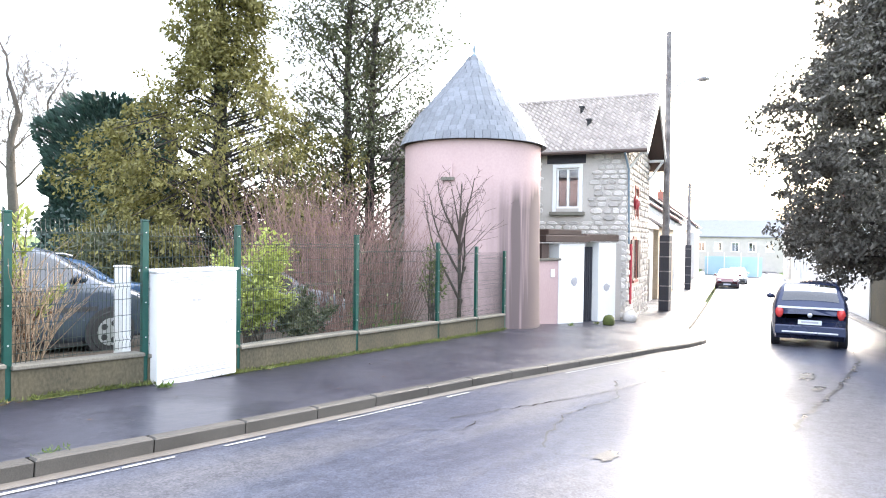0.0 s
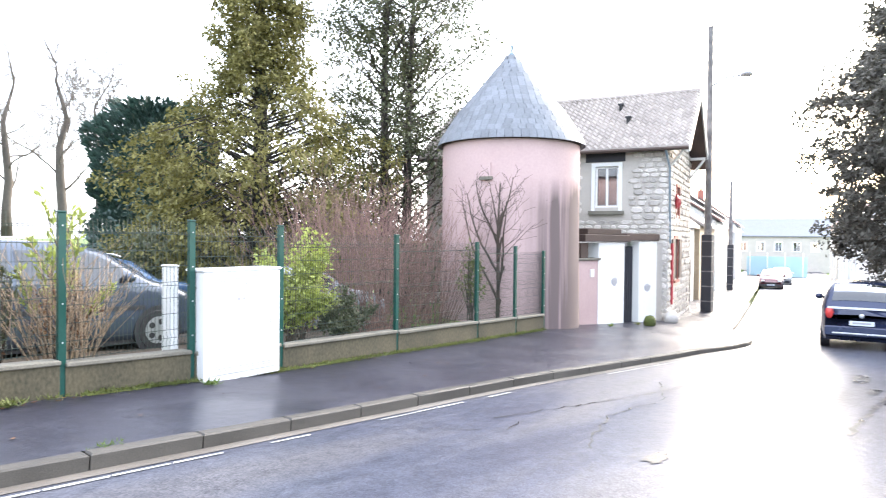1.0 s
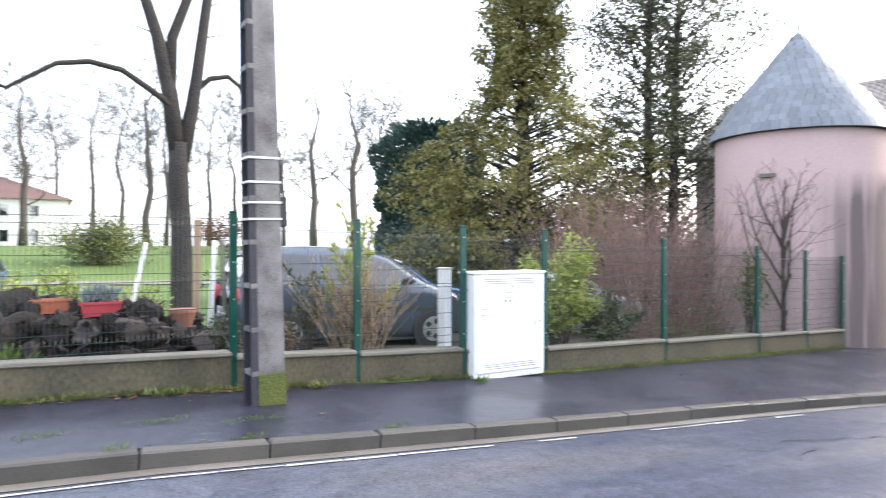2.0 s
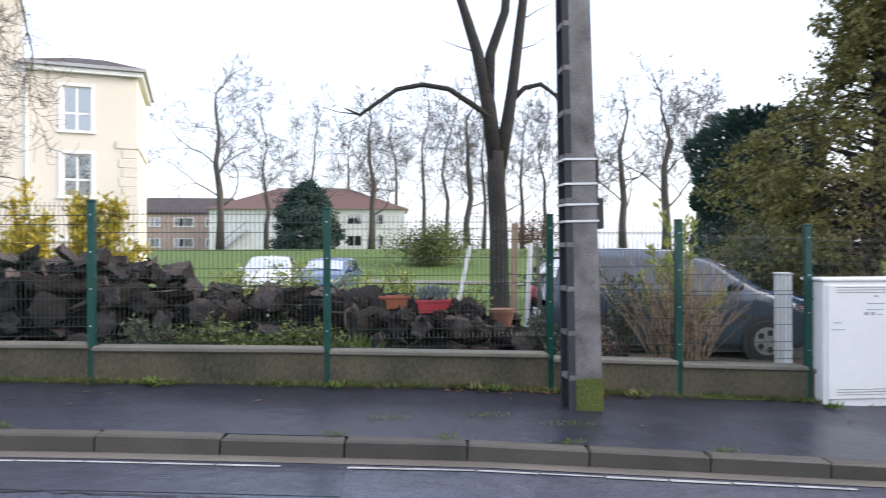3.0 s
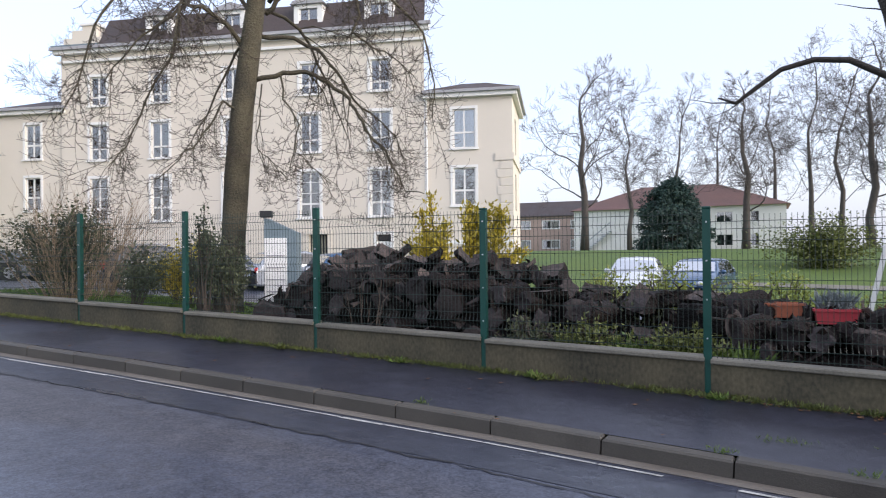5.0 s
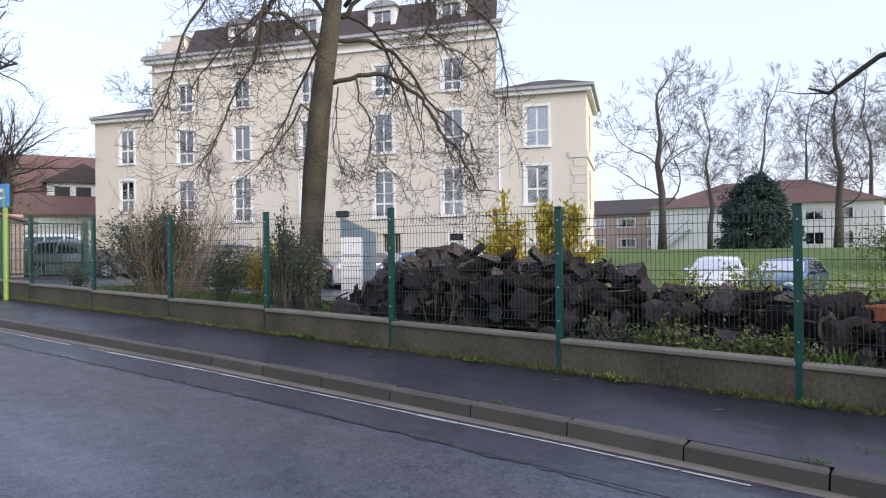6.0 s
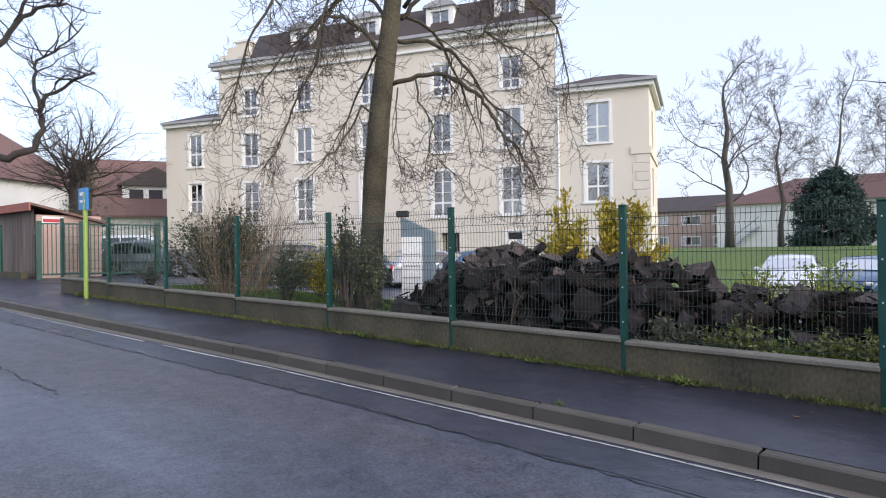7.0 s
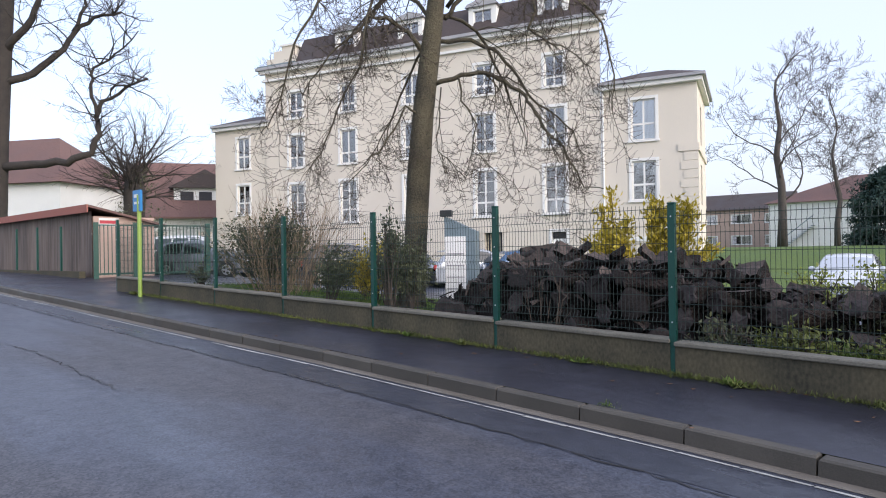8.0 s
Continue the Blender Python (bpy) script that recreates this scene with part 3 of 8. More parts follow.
# ---- road marks, cracks, patches, manhole ----
rng = random.Random(7)
g = Geo()
x = -34.0
while x < 14.0:
    step = 0.5
    a, b = kerb_y(x) - 0.235, kerb_y(x + step) - 0.235
    w = 0.042 * (0.6 + 0.6 * rng.random())
    if rng.random() > (0.06 if x < 0 else 0.3 if x < 3 else 0.5):
        g.add([(x, a - w, road_z(x, a) + 0.009), (x + step - 0.03 * rng.random(), b - w * 0.9, road_z(x + step, b) + 0.009), (x + step, b, road_z(x + step, b) + 0.009), (x + 0.03 * rng.random(), a, road_z(x, a) + 0.009)], [(0, 1, 2, 3)])
    x += step
solo("edge_line", g, M["line"], "worn white painted edge line along the gutter", "road marking", kind="structure")


def crack(pts, width, seed):
    r = random.Random(seed)
    g, prev = Geo(), None
    line = []
    for (xa, ya), (xb, yb) in zip(pts, pts[1:]):
        n = max(2, int(math.hypot(xb - xa, yb - ya) / 0.12))
        line += [(xa + (xb - xa) * i / n + r.gauss(0, 0.014), ya + (yb - ya) * i / n + r.gauss(0, 0.022)) for i in range(n)]
    for (xa, ya), (xb, yb) in zip(line, line[1:]):
        w = width * (0.4 + r.random())
        g.add([(xa, ya - w, road_z(xa, ya) + 0.007), (xb, yb - w, road_z(xb, yb) + 0.007), (xb, yb + w, road_z(xb, yb) + 0.007), (xa, ya + w, road_z(xa, ya) + 0.007)], [(0, 1, 2, 3)])
    solo("road_crack", g, M["patch"], "thin dark crack in the asphalt road", "crack", kind="structure")


strip("relaid_strip", M["relaid"], -60, -1.0, 0.7, lambda x: kerb_y(x) - 0.86 - 0.05 * vnoise(x * 0.6, 4.0), lambda x: kerb_y(x) - 0.165, road_z, 2, "smoother relaid strip of dark asphalt beside the gutter", "road", 0.004)
crack([(-22, 4.52), (-12, 4.5), (-7, 4.5), (-4.5, 4.42), (-2.6, 4.3), (-1.2, 4.15)], 0.012, 1)
crack([(-14, 2.6), (-11, 2.9), (-8, 2.7)], 0.012, 3)
crack([(6, 3.6), (9, 2.6), (12, 2.2)], 0.012, 4)
crack([(8, 0.2), (12, -0.2), (16, -0.4), (24, 0.3)], 0.03, 5)
crack([(5.5, 2.2), (7, 2.6), (8.5, 2.4), (10, 2.9)], 0.012, 6)
crack([(5, 3.9), (5.6, 3.2), (6.2, 3.3)], 0.01, 9)


def patch(cx, cy, rx, ry, seed, name="asphalt_patch", label="irregular dark patch in the road surface"):
    r = random.Random(seed)
    pts = [(cx, cy, road_z(cx, cy) + 0.008)]
    n = 18
    for i in range(n):
        t = 2 * math.pi * i / n
        s = 0.7 + 0.5 * r.random()
        px, py = cx + rx * s * math.cos(t), cy + ry * s * math.sin(t)
        pts.append((px, py, road_z(px, py) + 0.008))
    solo(name, Geo().add(pts, [(0, 1 + i, 1 + (i + 1) % n) for i in range(n)]), M["patch"], label, "road patch", kind="structure")


patch(5.6, 1.55, 0.22, 0.1, 1)
patch(11.9, 2.55, 0.55, 0.16, 2)
patch(12.5, 0.35, 0.5, 0.14, 3)
patch(11.3, 0.1, 0.35, 0.1, 4)

# ---- kerb stones, each one a piece ----
kerb = thing("kerb", pose(0, 0, 0), "row of worn grey concrete kerb stones", "kerb", kind="structure")
stone_mesh = Geo().box(-0.493, 0.493, 0.0, 0.15, -0.3, 0.0, bev=0.016).mesh("kerb_stone", M["kerb"])
x = -33.0
while x < 34:
    a = Vector((x, kerb_y(x), pave_z(x, kerb_y(x)) + 0.004))
    x2 = x + 1.0
    for _ in range(6):
        b = Vector((x2, kerb_y(x2), pave_z(x2, kerb_y(x2)) + 0.004))
        x2 += 1.0 - (b - a).length
    b = Vector((x2, kerb_y(x2), pave_z(x2, kerb_y(x2)) + 0.004))
    d = b - a
    ob = new("kerb_stone", stone_mesh)
    ob.parent = kerb
    ob.matrix_basis = Matrix.Translation((a + b) / 2 + Vector((0, 0, rng.uniform(-0.006, 0.006)))) @ Euler((0, -math.atan2(d.z, math.hypot(d.x, d.y)), math.atan2(d.y, d.x))).to_matrix().to_4x4()
    x = x2


# ---- walls with openings ----
def wall_with_holes(g, u0, u1, z0, z1, holes, thick, y=0.0):
    """A wall in x, z from y to y + thick, with rectangular openings (ua, ub, za, zb) right through it."""
    us = sorted(set([u0, u1] + [h[0] for h in holes] + [h[1] for h in holes]))
    zs = sorted(set([z0, z1] + [h[2] for h in holes] + [h[3] for h in holes]))
    for a, b in zip(us, us[1:]):
        for c, d in zip(zs, zs[1:]):
            um, zm = (a + b) / 2, (c + d) / 2
            if not any(h[0] < um < h[1] and h[2] < zm < h[3] for h in holes):
                g.box(a, b, y, y + thick, c, d)
    return g


def window(parent, ua, ub, za, zb, y=0.0, transom=0.35, mullion=True, bars=0, surround=0.14, curtain=False, frame_mat="white", proud=0.03):
    """A casement in an opening of a wall at y: surround, sill, frame, panes."""
    w = Geo()
    s = surround
    if s:
        w.box(ua - s, ua, y - proud, y + 0.02, za, zb).box(ub, ub + s, y - proud, y + 0.02, za, zb).box(ua - s, ub + s, y - proud, y + 0.02, zb, zb + s)
    else:
        w.box(ua, ub, y + 0.02, y + 0.05, zb - 0.02, zb)
    win = part("window", w, M[frame_mat], parent)
    f = Geo()
    yy, b = y + 0.07, 0.07
    f.box(ua, ua + b, yy, yy + 0.06, za, zb).box(ub - b, ub, yy, yy + 0.06, za, zb).box(ua + b, ub - b, yy, yy + 0.06, za, za + b).box(ua + b, ub - b, yy, yy + 0.06, zb - b, zb)
    if mullion:
        um = (ua + ub) / 2
        f.box(um - b * 0.6, um + b * 0.6, yy - 0.004, yy + 0.056, za + b, zb - b)
    if transom:
        zt = za + (zb - za) * transom
        f.box(ua + b, ub - b, yy - 0.008, yy + 0.05, zt - b * 0.7, zt + b * 0.7)
    for k in range(bars):
        zt = za + (zb - za) * (transom + (1 - transom) * (k + 1) / (bars + 1))
        f.box(ua + b, ub - b, yy + 0.01, yy + 0.04, zt - 0.015, zt + 0.015)
    part("frame", f, M[frame_mat], win)
    part("pane", Geo().box(ua + b, ub - b, yy + 0.025, yy + 0.031, za + b, zb - b), M["glass"], win)
    part("sill", Geo().box(ua - s - 0.05, ub + s + 0.05, y - 0.09, y + 0.1, za - 0.09, za), M[frame_mat], win)
    if curtain:
        c = Geo()
        n = 14
        for k in range(n):
            x0, x1 = ua + (ub - ua) * k / n, ua + (ub - ua) * (k + 1) / n
            c.add([(x0, yy + 0.07 + 0.03 * (k % 2), za), (x1, yy + 0.07 + 0.03 * ((k + 1) % 2), za), (x1, yy + 0.07 + 0.03 * ((k + 1) % 2), zb), (x0, yy + 0.07 + 0.03 * (k % 2), zb)], [(0, 1, 2, 3)])
        part("curtain", c, M["curtain"], win, "pale curtain behind the pane")
    return win


def closed_shell(g, u0, u1, depth, z0, z1, thick, y=0.0):
    """The side and back walls behind a front wall, and a floor slab."""
    g.box(u0, u0 + thick, y + thick, depth, z0, z1).box(u1 - thick, u1, y + thick, depth, z0, z1).box(u0 + thick, u1 - thick, depth - thick, depth, z0, z1)
    return g


# ---- the large cream building: local x runs right along its front, y into it ----
FRONT = Matrix.Translation((-12.0, 30.2, 0)) @ Matrix.Rotation(math.radians(16.4), 4, "Z")
block = thing("apartment_building", FRONT, "large cream rendered four-storey building with white windows and brown roof", "building")
COLS = [-6.72, -10.53, -14.85, -19.09, -22.84]
holes, wins = [], []
for c in COLS:
    for za, zb, w, tr, bars, cur in [(3.48, 5.88, 1.08, 0.3, 2, False), (6.9, 8.86, 1.04, 0.32, 0, True), (9.92, 11.52, 0.98, 0.3, 0, True)]:
        holes.append((c - w / 2, c + w / 2, za, zb))
        wins.append((c - w / 2, c + w / 2, za, zb, tr, bars, cur))
door_holes = [(-6.95, -6.2, 0.1, 2.55), (-10.6, -9.6, 0.1, 2.6)]
MAINL, MAINR, EAVE = -25.15, -4.4, 13.1
g = wall_with_holes(Geo(), MAINL, MAINR, -0.6, EAVE, holes + door_holes, 0.35)
closed_shell(g, MAINL, MAINR, 13, -0.6, EAVE, 0.35)
# added floors, coloured near-black to stand for the shade indoors
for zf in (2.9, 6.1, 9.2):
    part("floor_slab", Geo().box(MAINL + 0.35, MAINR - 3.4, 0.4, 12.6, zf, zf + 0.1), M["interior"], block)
g.weld()
g.v = [(x - 0.22 * max(0.0, y), y, z) if x > MAINR - 0.5 else (x, y, z) for x, y, z in g.v]
main_wall = part("wall", g, M["facade"], block)
for n, (a, b, za, zb, tr, bars, cur) in enumerate(wins):
    window(block, a, b, za, zb, 0.0, tr, True, bars, 0.15, cur)
# added backing wall; its dark colour stands for the unlit room
part("room_divider", Geo().box(MAINL + 0.35, MAINR - 1.2, 3.0, 3.1, 0, 12.9), M["interior"], block, "added inner wall with the room's darkness put into its colour")
d = part("door", Geo().box(-6.95, -6.2, 0.12, 0.17, 0.1, 2.2), M["white"], block, "white service door with a dark fanlight")
part("fanlight", Geo().box(-6.9, -6.25, 0.1, 0.16, 2.25, 2.5), M["trim"], d)
part("door_surround", Geo().box(-7.1, -6.95, -0.03, 0.1, 0.1, 2.7).box(-6.2, -6.05, -0.03, 0.1, 0.1, 2.7).box(-6.95, -6.2, -0.03, 0.1, 2.55, 2.7), M["white"], d)
d = part("door", Geo().box(-10.6, -9.6, 0.25, 0.3, 0.1, 2.6), M["trim"], block, "dark barred entrance door")
for k in range(6):
    part("bar", Geo().box(-10.52 + 0.17 * k, -10.48 + 0.17 * k, 0.2, 0.24, 0.15, 2.55), M["cream"], d)
part("door_surround", Geo().box(-10.8, -10.6, -0.04, 0.1, 0.1, 2.6).box(-9.6, -9.4, -0.04, 0.1, 0.1, 2.6).box(-10.85, -9.35, -0.08, 0.1, 2.6, 2.8), M["facade"], d)
part("cornice", Geo().box(MAINL - 0.15, MAINR + 0.15, -0.15, 0.0, EAVE - 0.75, EAVE - 0.62).box(MAINL - 0.3, MAINR + 0.3, -0.3, 0.0, EAVE - 0.28, EAVE - 0.05), M["white"], block, "white painted cornice")
part("gutter", Geo().box(MAINL - 0.42, MAINR + 0.42, -0.45, -0.28, EAVE - 0.08, EAVE + 0.08), M["greyprint"], block, "grey metal eaves gutter")


def hip_roof(x0, x1, y0, y1, z, rise, run):
    return Geo().add([(x0, y0, z), (x1, y0, z), (x1, y1, z), (x0, y1, z), (x0 + run, y0 + run, z + rise), (x1 - run, y0 + run, z + rise), (x1 - run, y1 - run, z + rise), (x0 + run, y1 - run, z + rise), (x0, y0, z - 0.12), (x1, y0, z - 0.12), (x1, y1, z - 0.12), (x0, y1, z - 0.12)],
                     [(0, 1, 5, 4), (1, 2, 6, 5), (2, 3, 7, 6), (3, 0, 4, 7), (4, 5, 6, 7), (8, 9, 1, 0), (9, 10, 2, 1), (10, 11, 3, 2), (11, 8, 0, 3), (11, 10, 9, 8)])


# mansard between upright ends, dormers over the windows, stepped parapet at the far end
RL, RR_, RTOP = -22.6, MAINR + 0.1, EAVE + 1.75
part("roof", Geo().add([(x - (0.22 * max(0.0, y) if x > RL else 0), y, z) for x in (RL, RR_) for y, z in ((-0.32, EAVE + 0.06), (0.65, RTOP), (12.4, RTOP), (13.3, EAVE + 0.06))], [(0, 1, 5, 4), (1, 2, 6, 5), (2, 3, 7, 6), (3, 0, 4, 7), (3, 2, 1, 0), (4, 5, 6, 7)]), M["slate_roof"], block, "steep dark brown mansard roof")
part("roof_flat", Geo().box(MAINL - 0.35, RL, -0.35, 13.3, EAVE + 0.06, EAVE + 0.2), M["bluegrey"], block, "flat metal roof end")
for c in COLS[:4]:
    dm = part("dormer", Geo().box(c - 0.78, c - 0.52, -0.05, 2.2, EAVE + 0.06, EAVE + 1.5).box(c + 0.52, c + 0.78, -0.05, 2.2, EAVE + 0.06, EAVE + 1.5).box(c - 0.52, c + 0.52, -0.05, 2.2, EAVE + 1.3, EAVE + 1.5).box(c - 0.52, c + 0.52, -0.05, 2.0, EAVE + 0.06, EAVE + 0.22), M["white"], block, "white dormer with a small window")
    part("dormer_roof", Geo().prism([(c - 0.95, EAVE + 1.5), (c + 0.95, EAVE + 1.5), (c + 0.8, EAVE + 1.66), (c, EAVE + 1.9), (c - 0.8, EAVE + 1.66)], -0.2, 2.6), M["greyprint"], dm)
    part("frame", Geo().box(c - 0.52, c - 0.45, 0.05, 0.11, EAVE + 0.22, EAVE + 1.3).box(c + 0.45, c + 0.52, 0.05, 0.11, EAVE + 0.22, EAVE + 1.3).box(c - 0.03, c + 0.03, 0.05, 0.11, EAVE + 0.22, EAVE + 1.3), M["white"], dm)
    part("pane", Geo().box(c - 0.45, c + 0.45, 0.08, 0.09, EAVE + 0.22, EAVE + 1.3), M["glass"], dm)
    part("curtain", Geo().box(c - 0.45, c + 0.45, 0.3, 0.32, EAVE + 0.22, EAVE + 1.3), M["curtain"], dm, "pale blind behind the pane")
part("parapet", Geo().box(-24.9, RL - 0.01, -0.1, 0.3, EAVE + 0.2, EAVE + 0.62).box(-24.4, -22.9, -0.06, 0.34, EAVE + 0.62, EAVE + 1.05), M["facade"], block, "stepped pale parapet")
ch = part("chimney", Geo().box(-24.2, -23.3, 0.5, 1.7, EAVE + 0.2, EAVE + 1.5), M["facade"], block)
part("chimney_cap", Geo().box(-24.3, -23.2, 0.4, 1.8, EAVE + 1.5, EAVE + 1.62), M["white"], ch)
# side wings
WD = 6.0
for x0, x1, cols, dz in [(-4.4, 0.0, [(-2.41, 1.12)], 0.1), (-29.4, -25.15, [(-27.05, 0.98)], 0.38)]:
    hh = []
    for c, w in cols:
        hh += [(c - w / 2, c + w / 2, 3.87 + dz * 0.8, 5.75 + dz * 0.8), (c - w / 2, c + w / 2, 6.72 + dz, 8.68 + dz)]
    g = wall_with_holes(Geo(), x0, x1, -0.6, 9.55 + dz, hh, 0.35, 0.06)
    side_holes = [(2.0, 3.0, 3.75, 5.7), (2.0, 3.0, 6.7, 8.6)] if x1 == 0.0 else []
    if side_holes:
        sg = wall_with_holes(Geo(), 0.41, WD, -0.6, 9.55, side_holes, 0.35)
        g.add([(x1 - y, x, z) for x, y, z in sg.v], [tuple(reversed(f)) for f in sg.f])
        g.box(x0, x1 - 0.35, WD - 0.35, WD, -0.6, 9.55)
    else:
        g.box(x0, x0 + 0.35, 0.41, WD, -0.6, 9.55 + dz).box(x0 + 0.35, x1, WD - 0.35, WD, -0.6, 9.55 + dz)
    part("wing_wall", g.weld(), M["facade"], block)
    # added backing, room shade in its colour, as in the main block
    part("room_divider", Geo().box(x0 + 0.4, x1 - 0.4, 3.4, 3.5, 0, 9.3 + dz), M["interior"], block, "added inner wall with the room's darkness put into its colour")
    for a, b, za, zb in hh:
        window(block, a, b, za, zb, 0.06, 0.4, True, 0, 0.14, za > 6)
    part("wing_cornice", Geo().box(x0 - 0.05, x1 + 0.25, -0.2, 0.06, 9.25 + dz, 9.5 + dz).box(x1, x1 + 0.25, 0.06, WD + 0.2, 9.25 + dz, 9.5 + dz), M["white"], block, "white painted cornice")
    part("wing_gutter", Geo().box(x0 - 0.05, x1 + 0.4, -0.34, -0.2, 9.46 + dz, 9.6 + dz).box(x1 + 0.25, x1 + 0.4, -0.2, WD + 0.2, 9.46 + dz, 9.6 + dz), M["greyprint"], block)
    part("wing_roof", hip_roof(x0 - 0.1, x1 + 0.35, -0.3, WD + 0.3, 9.6 + dz, 0.7, 1.8), M["slate_roof"], block, "low dark roof of the wing")
# corner stones, base band, downpipe of the right wing
for k in range(9):
    z = 2.35 + 0.42 * k
    part("quoin", Geo().box(-0.75 if k % 2 else -0.6, 0.03, 0.03, 0.1, z, z + 0.4, bev=0.012), M["facade"], block)
part("string_course", Geo().box(-0.85, 0.06, 0.0, 0.1, 6.15, 6.5).box(0.0, 0.08, 0.1, WD, 6.15, 6.5), M["facade"], block)
part("base_band", Geo().box(-4.3, 0.06, 0.0, 0.1, 2.0, 2.2), M["white"], block)
part("downpipe", Geo().tube([(-4.3, -0.02, 9.4), (-4.3, -0.02, 0)], 0.05, 8), M["white"], block)


# ---- round pink tower with a slate cone ----
TX, TY, TR = 15.1, 8.8, 1.88
tower = thing("round_tower", pose(TX, TY, 0), "round pink rendered tower with conical slate roof and dark runs", "tower")
pink = mat("pink_render", (0.45, 0.32, 0.305), (0.57, 0.425, 0.41), rough=(0.8, 0.93), big=0.9, fine=18, bump=0.2, contrast=0.35)
# dark water runs on one side, by height and angle round the tower
pn, pk = pink.node_tree.nodes, pink.node_tree.links
tcn = pn.new("ShaderNodeTexCoord")
mp = pn.new("ShaderNodeMapping")
mp.inputs["Scale"].default_value = (3.2, 3.2, 0.12)
st = pn.new("ShaderNodeTexNoise")
st.inputs["Scale"].default_value, st.inputs["Detail"].default_value = 1.3, 3
pk.new(tcn.outputs["Object"], mp.inputs[0])
pk.new(mp.outputs[0], st.inputs["Vector"])
big = pn.new("ShaderNodeTexNoise")
big.inputs["Scale"].default_value = 0.55
pk.new(tcn.outputs["Object"], big.inputs["Vector"])
sep = pn.new("ShaderNodeSeparateXYZ")
pk.new(tcn.outputs["Object"], sep.inputs[0])


def node_math(tree, op, a, b=None, c=None):
    nd = tree.nodes.new("ShaderNodeMath")
    nd.operation = op
    for k, v in enumerate((a, b, c)):
        if v is None:
            continue
        if isinstance(v, (int, float)):
            nd.inputs[k].default_value = v
        else:
            tree.links.new(v, nd.inputs[k])
    return nd.outputs[0]


pt = pink.node_tree
sidefac = node_math(pt, "ADD", node_math(pt, "MULTIPLY", sep.outputs["X"], 0.35), node_math(pt, "MULTIPLY", sep.outputs["Y"], -0.42))
lowfac = node_math(pt, "MULTIPLY", node_math(pt, "SUBTRACT", 3.3, sep.outputs["Z"]), 1.2)
lowfac.node.use_clamp = True
run = node_math(pt, "MULTIPLY", node_math(pt, "MULTIPLY_ADD", st.outputs["Fac"], 3.0, -0.6), lowfac)
wet = node_math(pt, "MULTIPLY", run, node_math(pt, "MULTIPLY_ADD", sidefac, 2.1, 0.14))
wet.node.use_clamp = True
wet = node_math(pt, "MULTIPLY", wet, 0.95)
pm = pn.new("ShaderNodeMix")
pm.data_type = "RGBA"
pm.inputs[7].default_value = (0.13, 0.1, 0.095, 1)
pb = pn["Principled BSDF"]
old = pb.inputs["Base Color"].links[0].from_socket
pk.new(wet, pm.inputs[0])
pk.new(old, pm.inputs[6])
pk.new(pm.outputs[2], pb.inputs["Base Color"])
g = Geo()
seg = 64
prof = [(-1.3, TR + 0.05), (0.0, TR + 0.03), (2.0, TR), (4.3, TR)]
for z, r in prof:
    g.v += [(r * math.cos(2 * math.pi * j / seg), r * math.sin(2 * math.pi * j / seg), z) for j in range(seg)]
g.f = [(i * seg + j, i * seg + (j + 1) % seg, (i + 1) * seg + (j + 1) % seg, (i + 1) * seg + j) for i in range(len(prof) - 1) for j in range(seg)]
part("wall", g, pink, tower, smooth=True)
part("eaves_band", Geo().tube([(0, 0, 4.2), (0, 0, 4.31)], TR + 0.035, 64), M["timber"], tower, "dark eaves edge")
cone = [(4.27, 2.0), (4.6, 1.78), (5.1, 1.46), (5.8, 0.86), (6.4, 0.37), (6.72, 0.1)]
g = Geo()
for z, r in cone:
    g.v += [(r * math.cos(2 * math.pi * j / 48), r * math.sin(2 * math.pi * j / 48), z) for j in range(48)]
g.f = [(i * 48 + j, i * 48 + (j + 1) % 48, (i + 1) * 48 + (j + 1) % 48, (i + 1) * 48 + j) for i in range(len(cone) - 1) for j in range(48)]
g.f.append(tuple(reversed(range(48))))
roof = part("roof", g, M["slate_far"], tower, "grey-blue slate cone")
part("finial", Geo().tube([(0, 0, 6.66), (0, 0, 6.78), (0, 0, 6.86), (0, 0, 7.0), (0, 0, 7.15)], [0.14, 0.11, 0.03, 0.045, 0.008], 10), M["bluegrey"], tower, "zinc finial")
hatch_a = math.radians(192)
hm = Matrix.Rotation(hatch_a, 4, "Z")
hg = Geo()
hg.box(TR - 0.02, TR + 0.05, -0.12, 0.12, 3.25, 3.6, m=hm)
part("blind_niche", hg, pink, tower, "small rendered blind niche")
part("ledge", Geo().box(TR - 0.02, TR + 0.09, -0.17, 0.17, 3.17, 3.25, m=hm), M["coping"], tower)


# ---- rubble stone house on the street ----
A = math.radians(9.4)
HOUSE = Matrix.Translation((21.0, 6.3, 0)) @ Matrix.Rotation(A, 4, "Z")
# local: x along the gable and the street, y back along the front with the window; the front is the plane x = 0
house = thing("stone_house", HOUSE, "two-storey rubble stone house with tiled gable roof", "house")
BASE, EV, HW, HL = -1.5, 4.82, 5.9, 9.0
fr = wall_with_holes(Geo(), 0.0, HL, BASE, EV, [(1.62, 2.42, 2.8, 4.2)], 0.4)
g = Geo().add([(y, x, z) for x, y, z in fr.v], [tuple(reversed(f)) for f in fr.f])
gb = wall_with_holes(Geo(), 0.4, HW, BASE, EV, [(1.5, 2.35, 0.35, 1.75), (1.9, 2.6, 2.6, 3.6)], 0.4)
g.add(gb.v, gb.f)
g.box(HW - 0.4, HW, 0.4, HL, BASE, EV).box(0.4, HW - 0.4, HL - 0.4, HL, BASE, EV)
RZ = 7.1
g.prism([(0, EV), (HW, EV), (HW / 2, RZ - 0.1)], 0.0, 0.4)
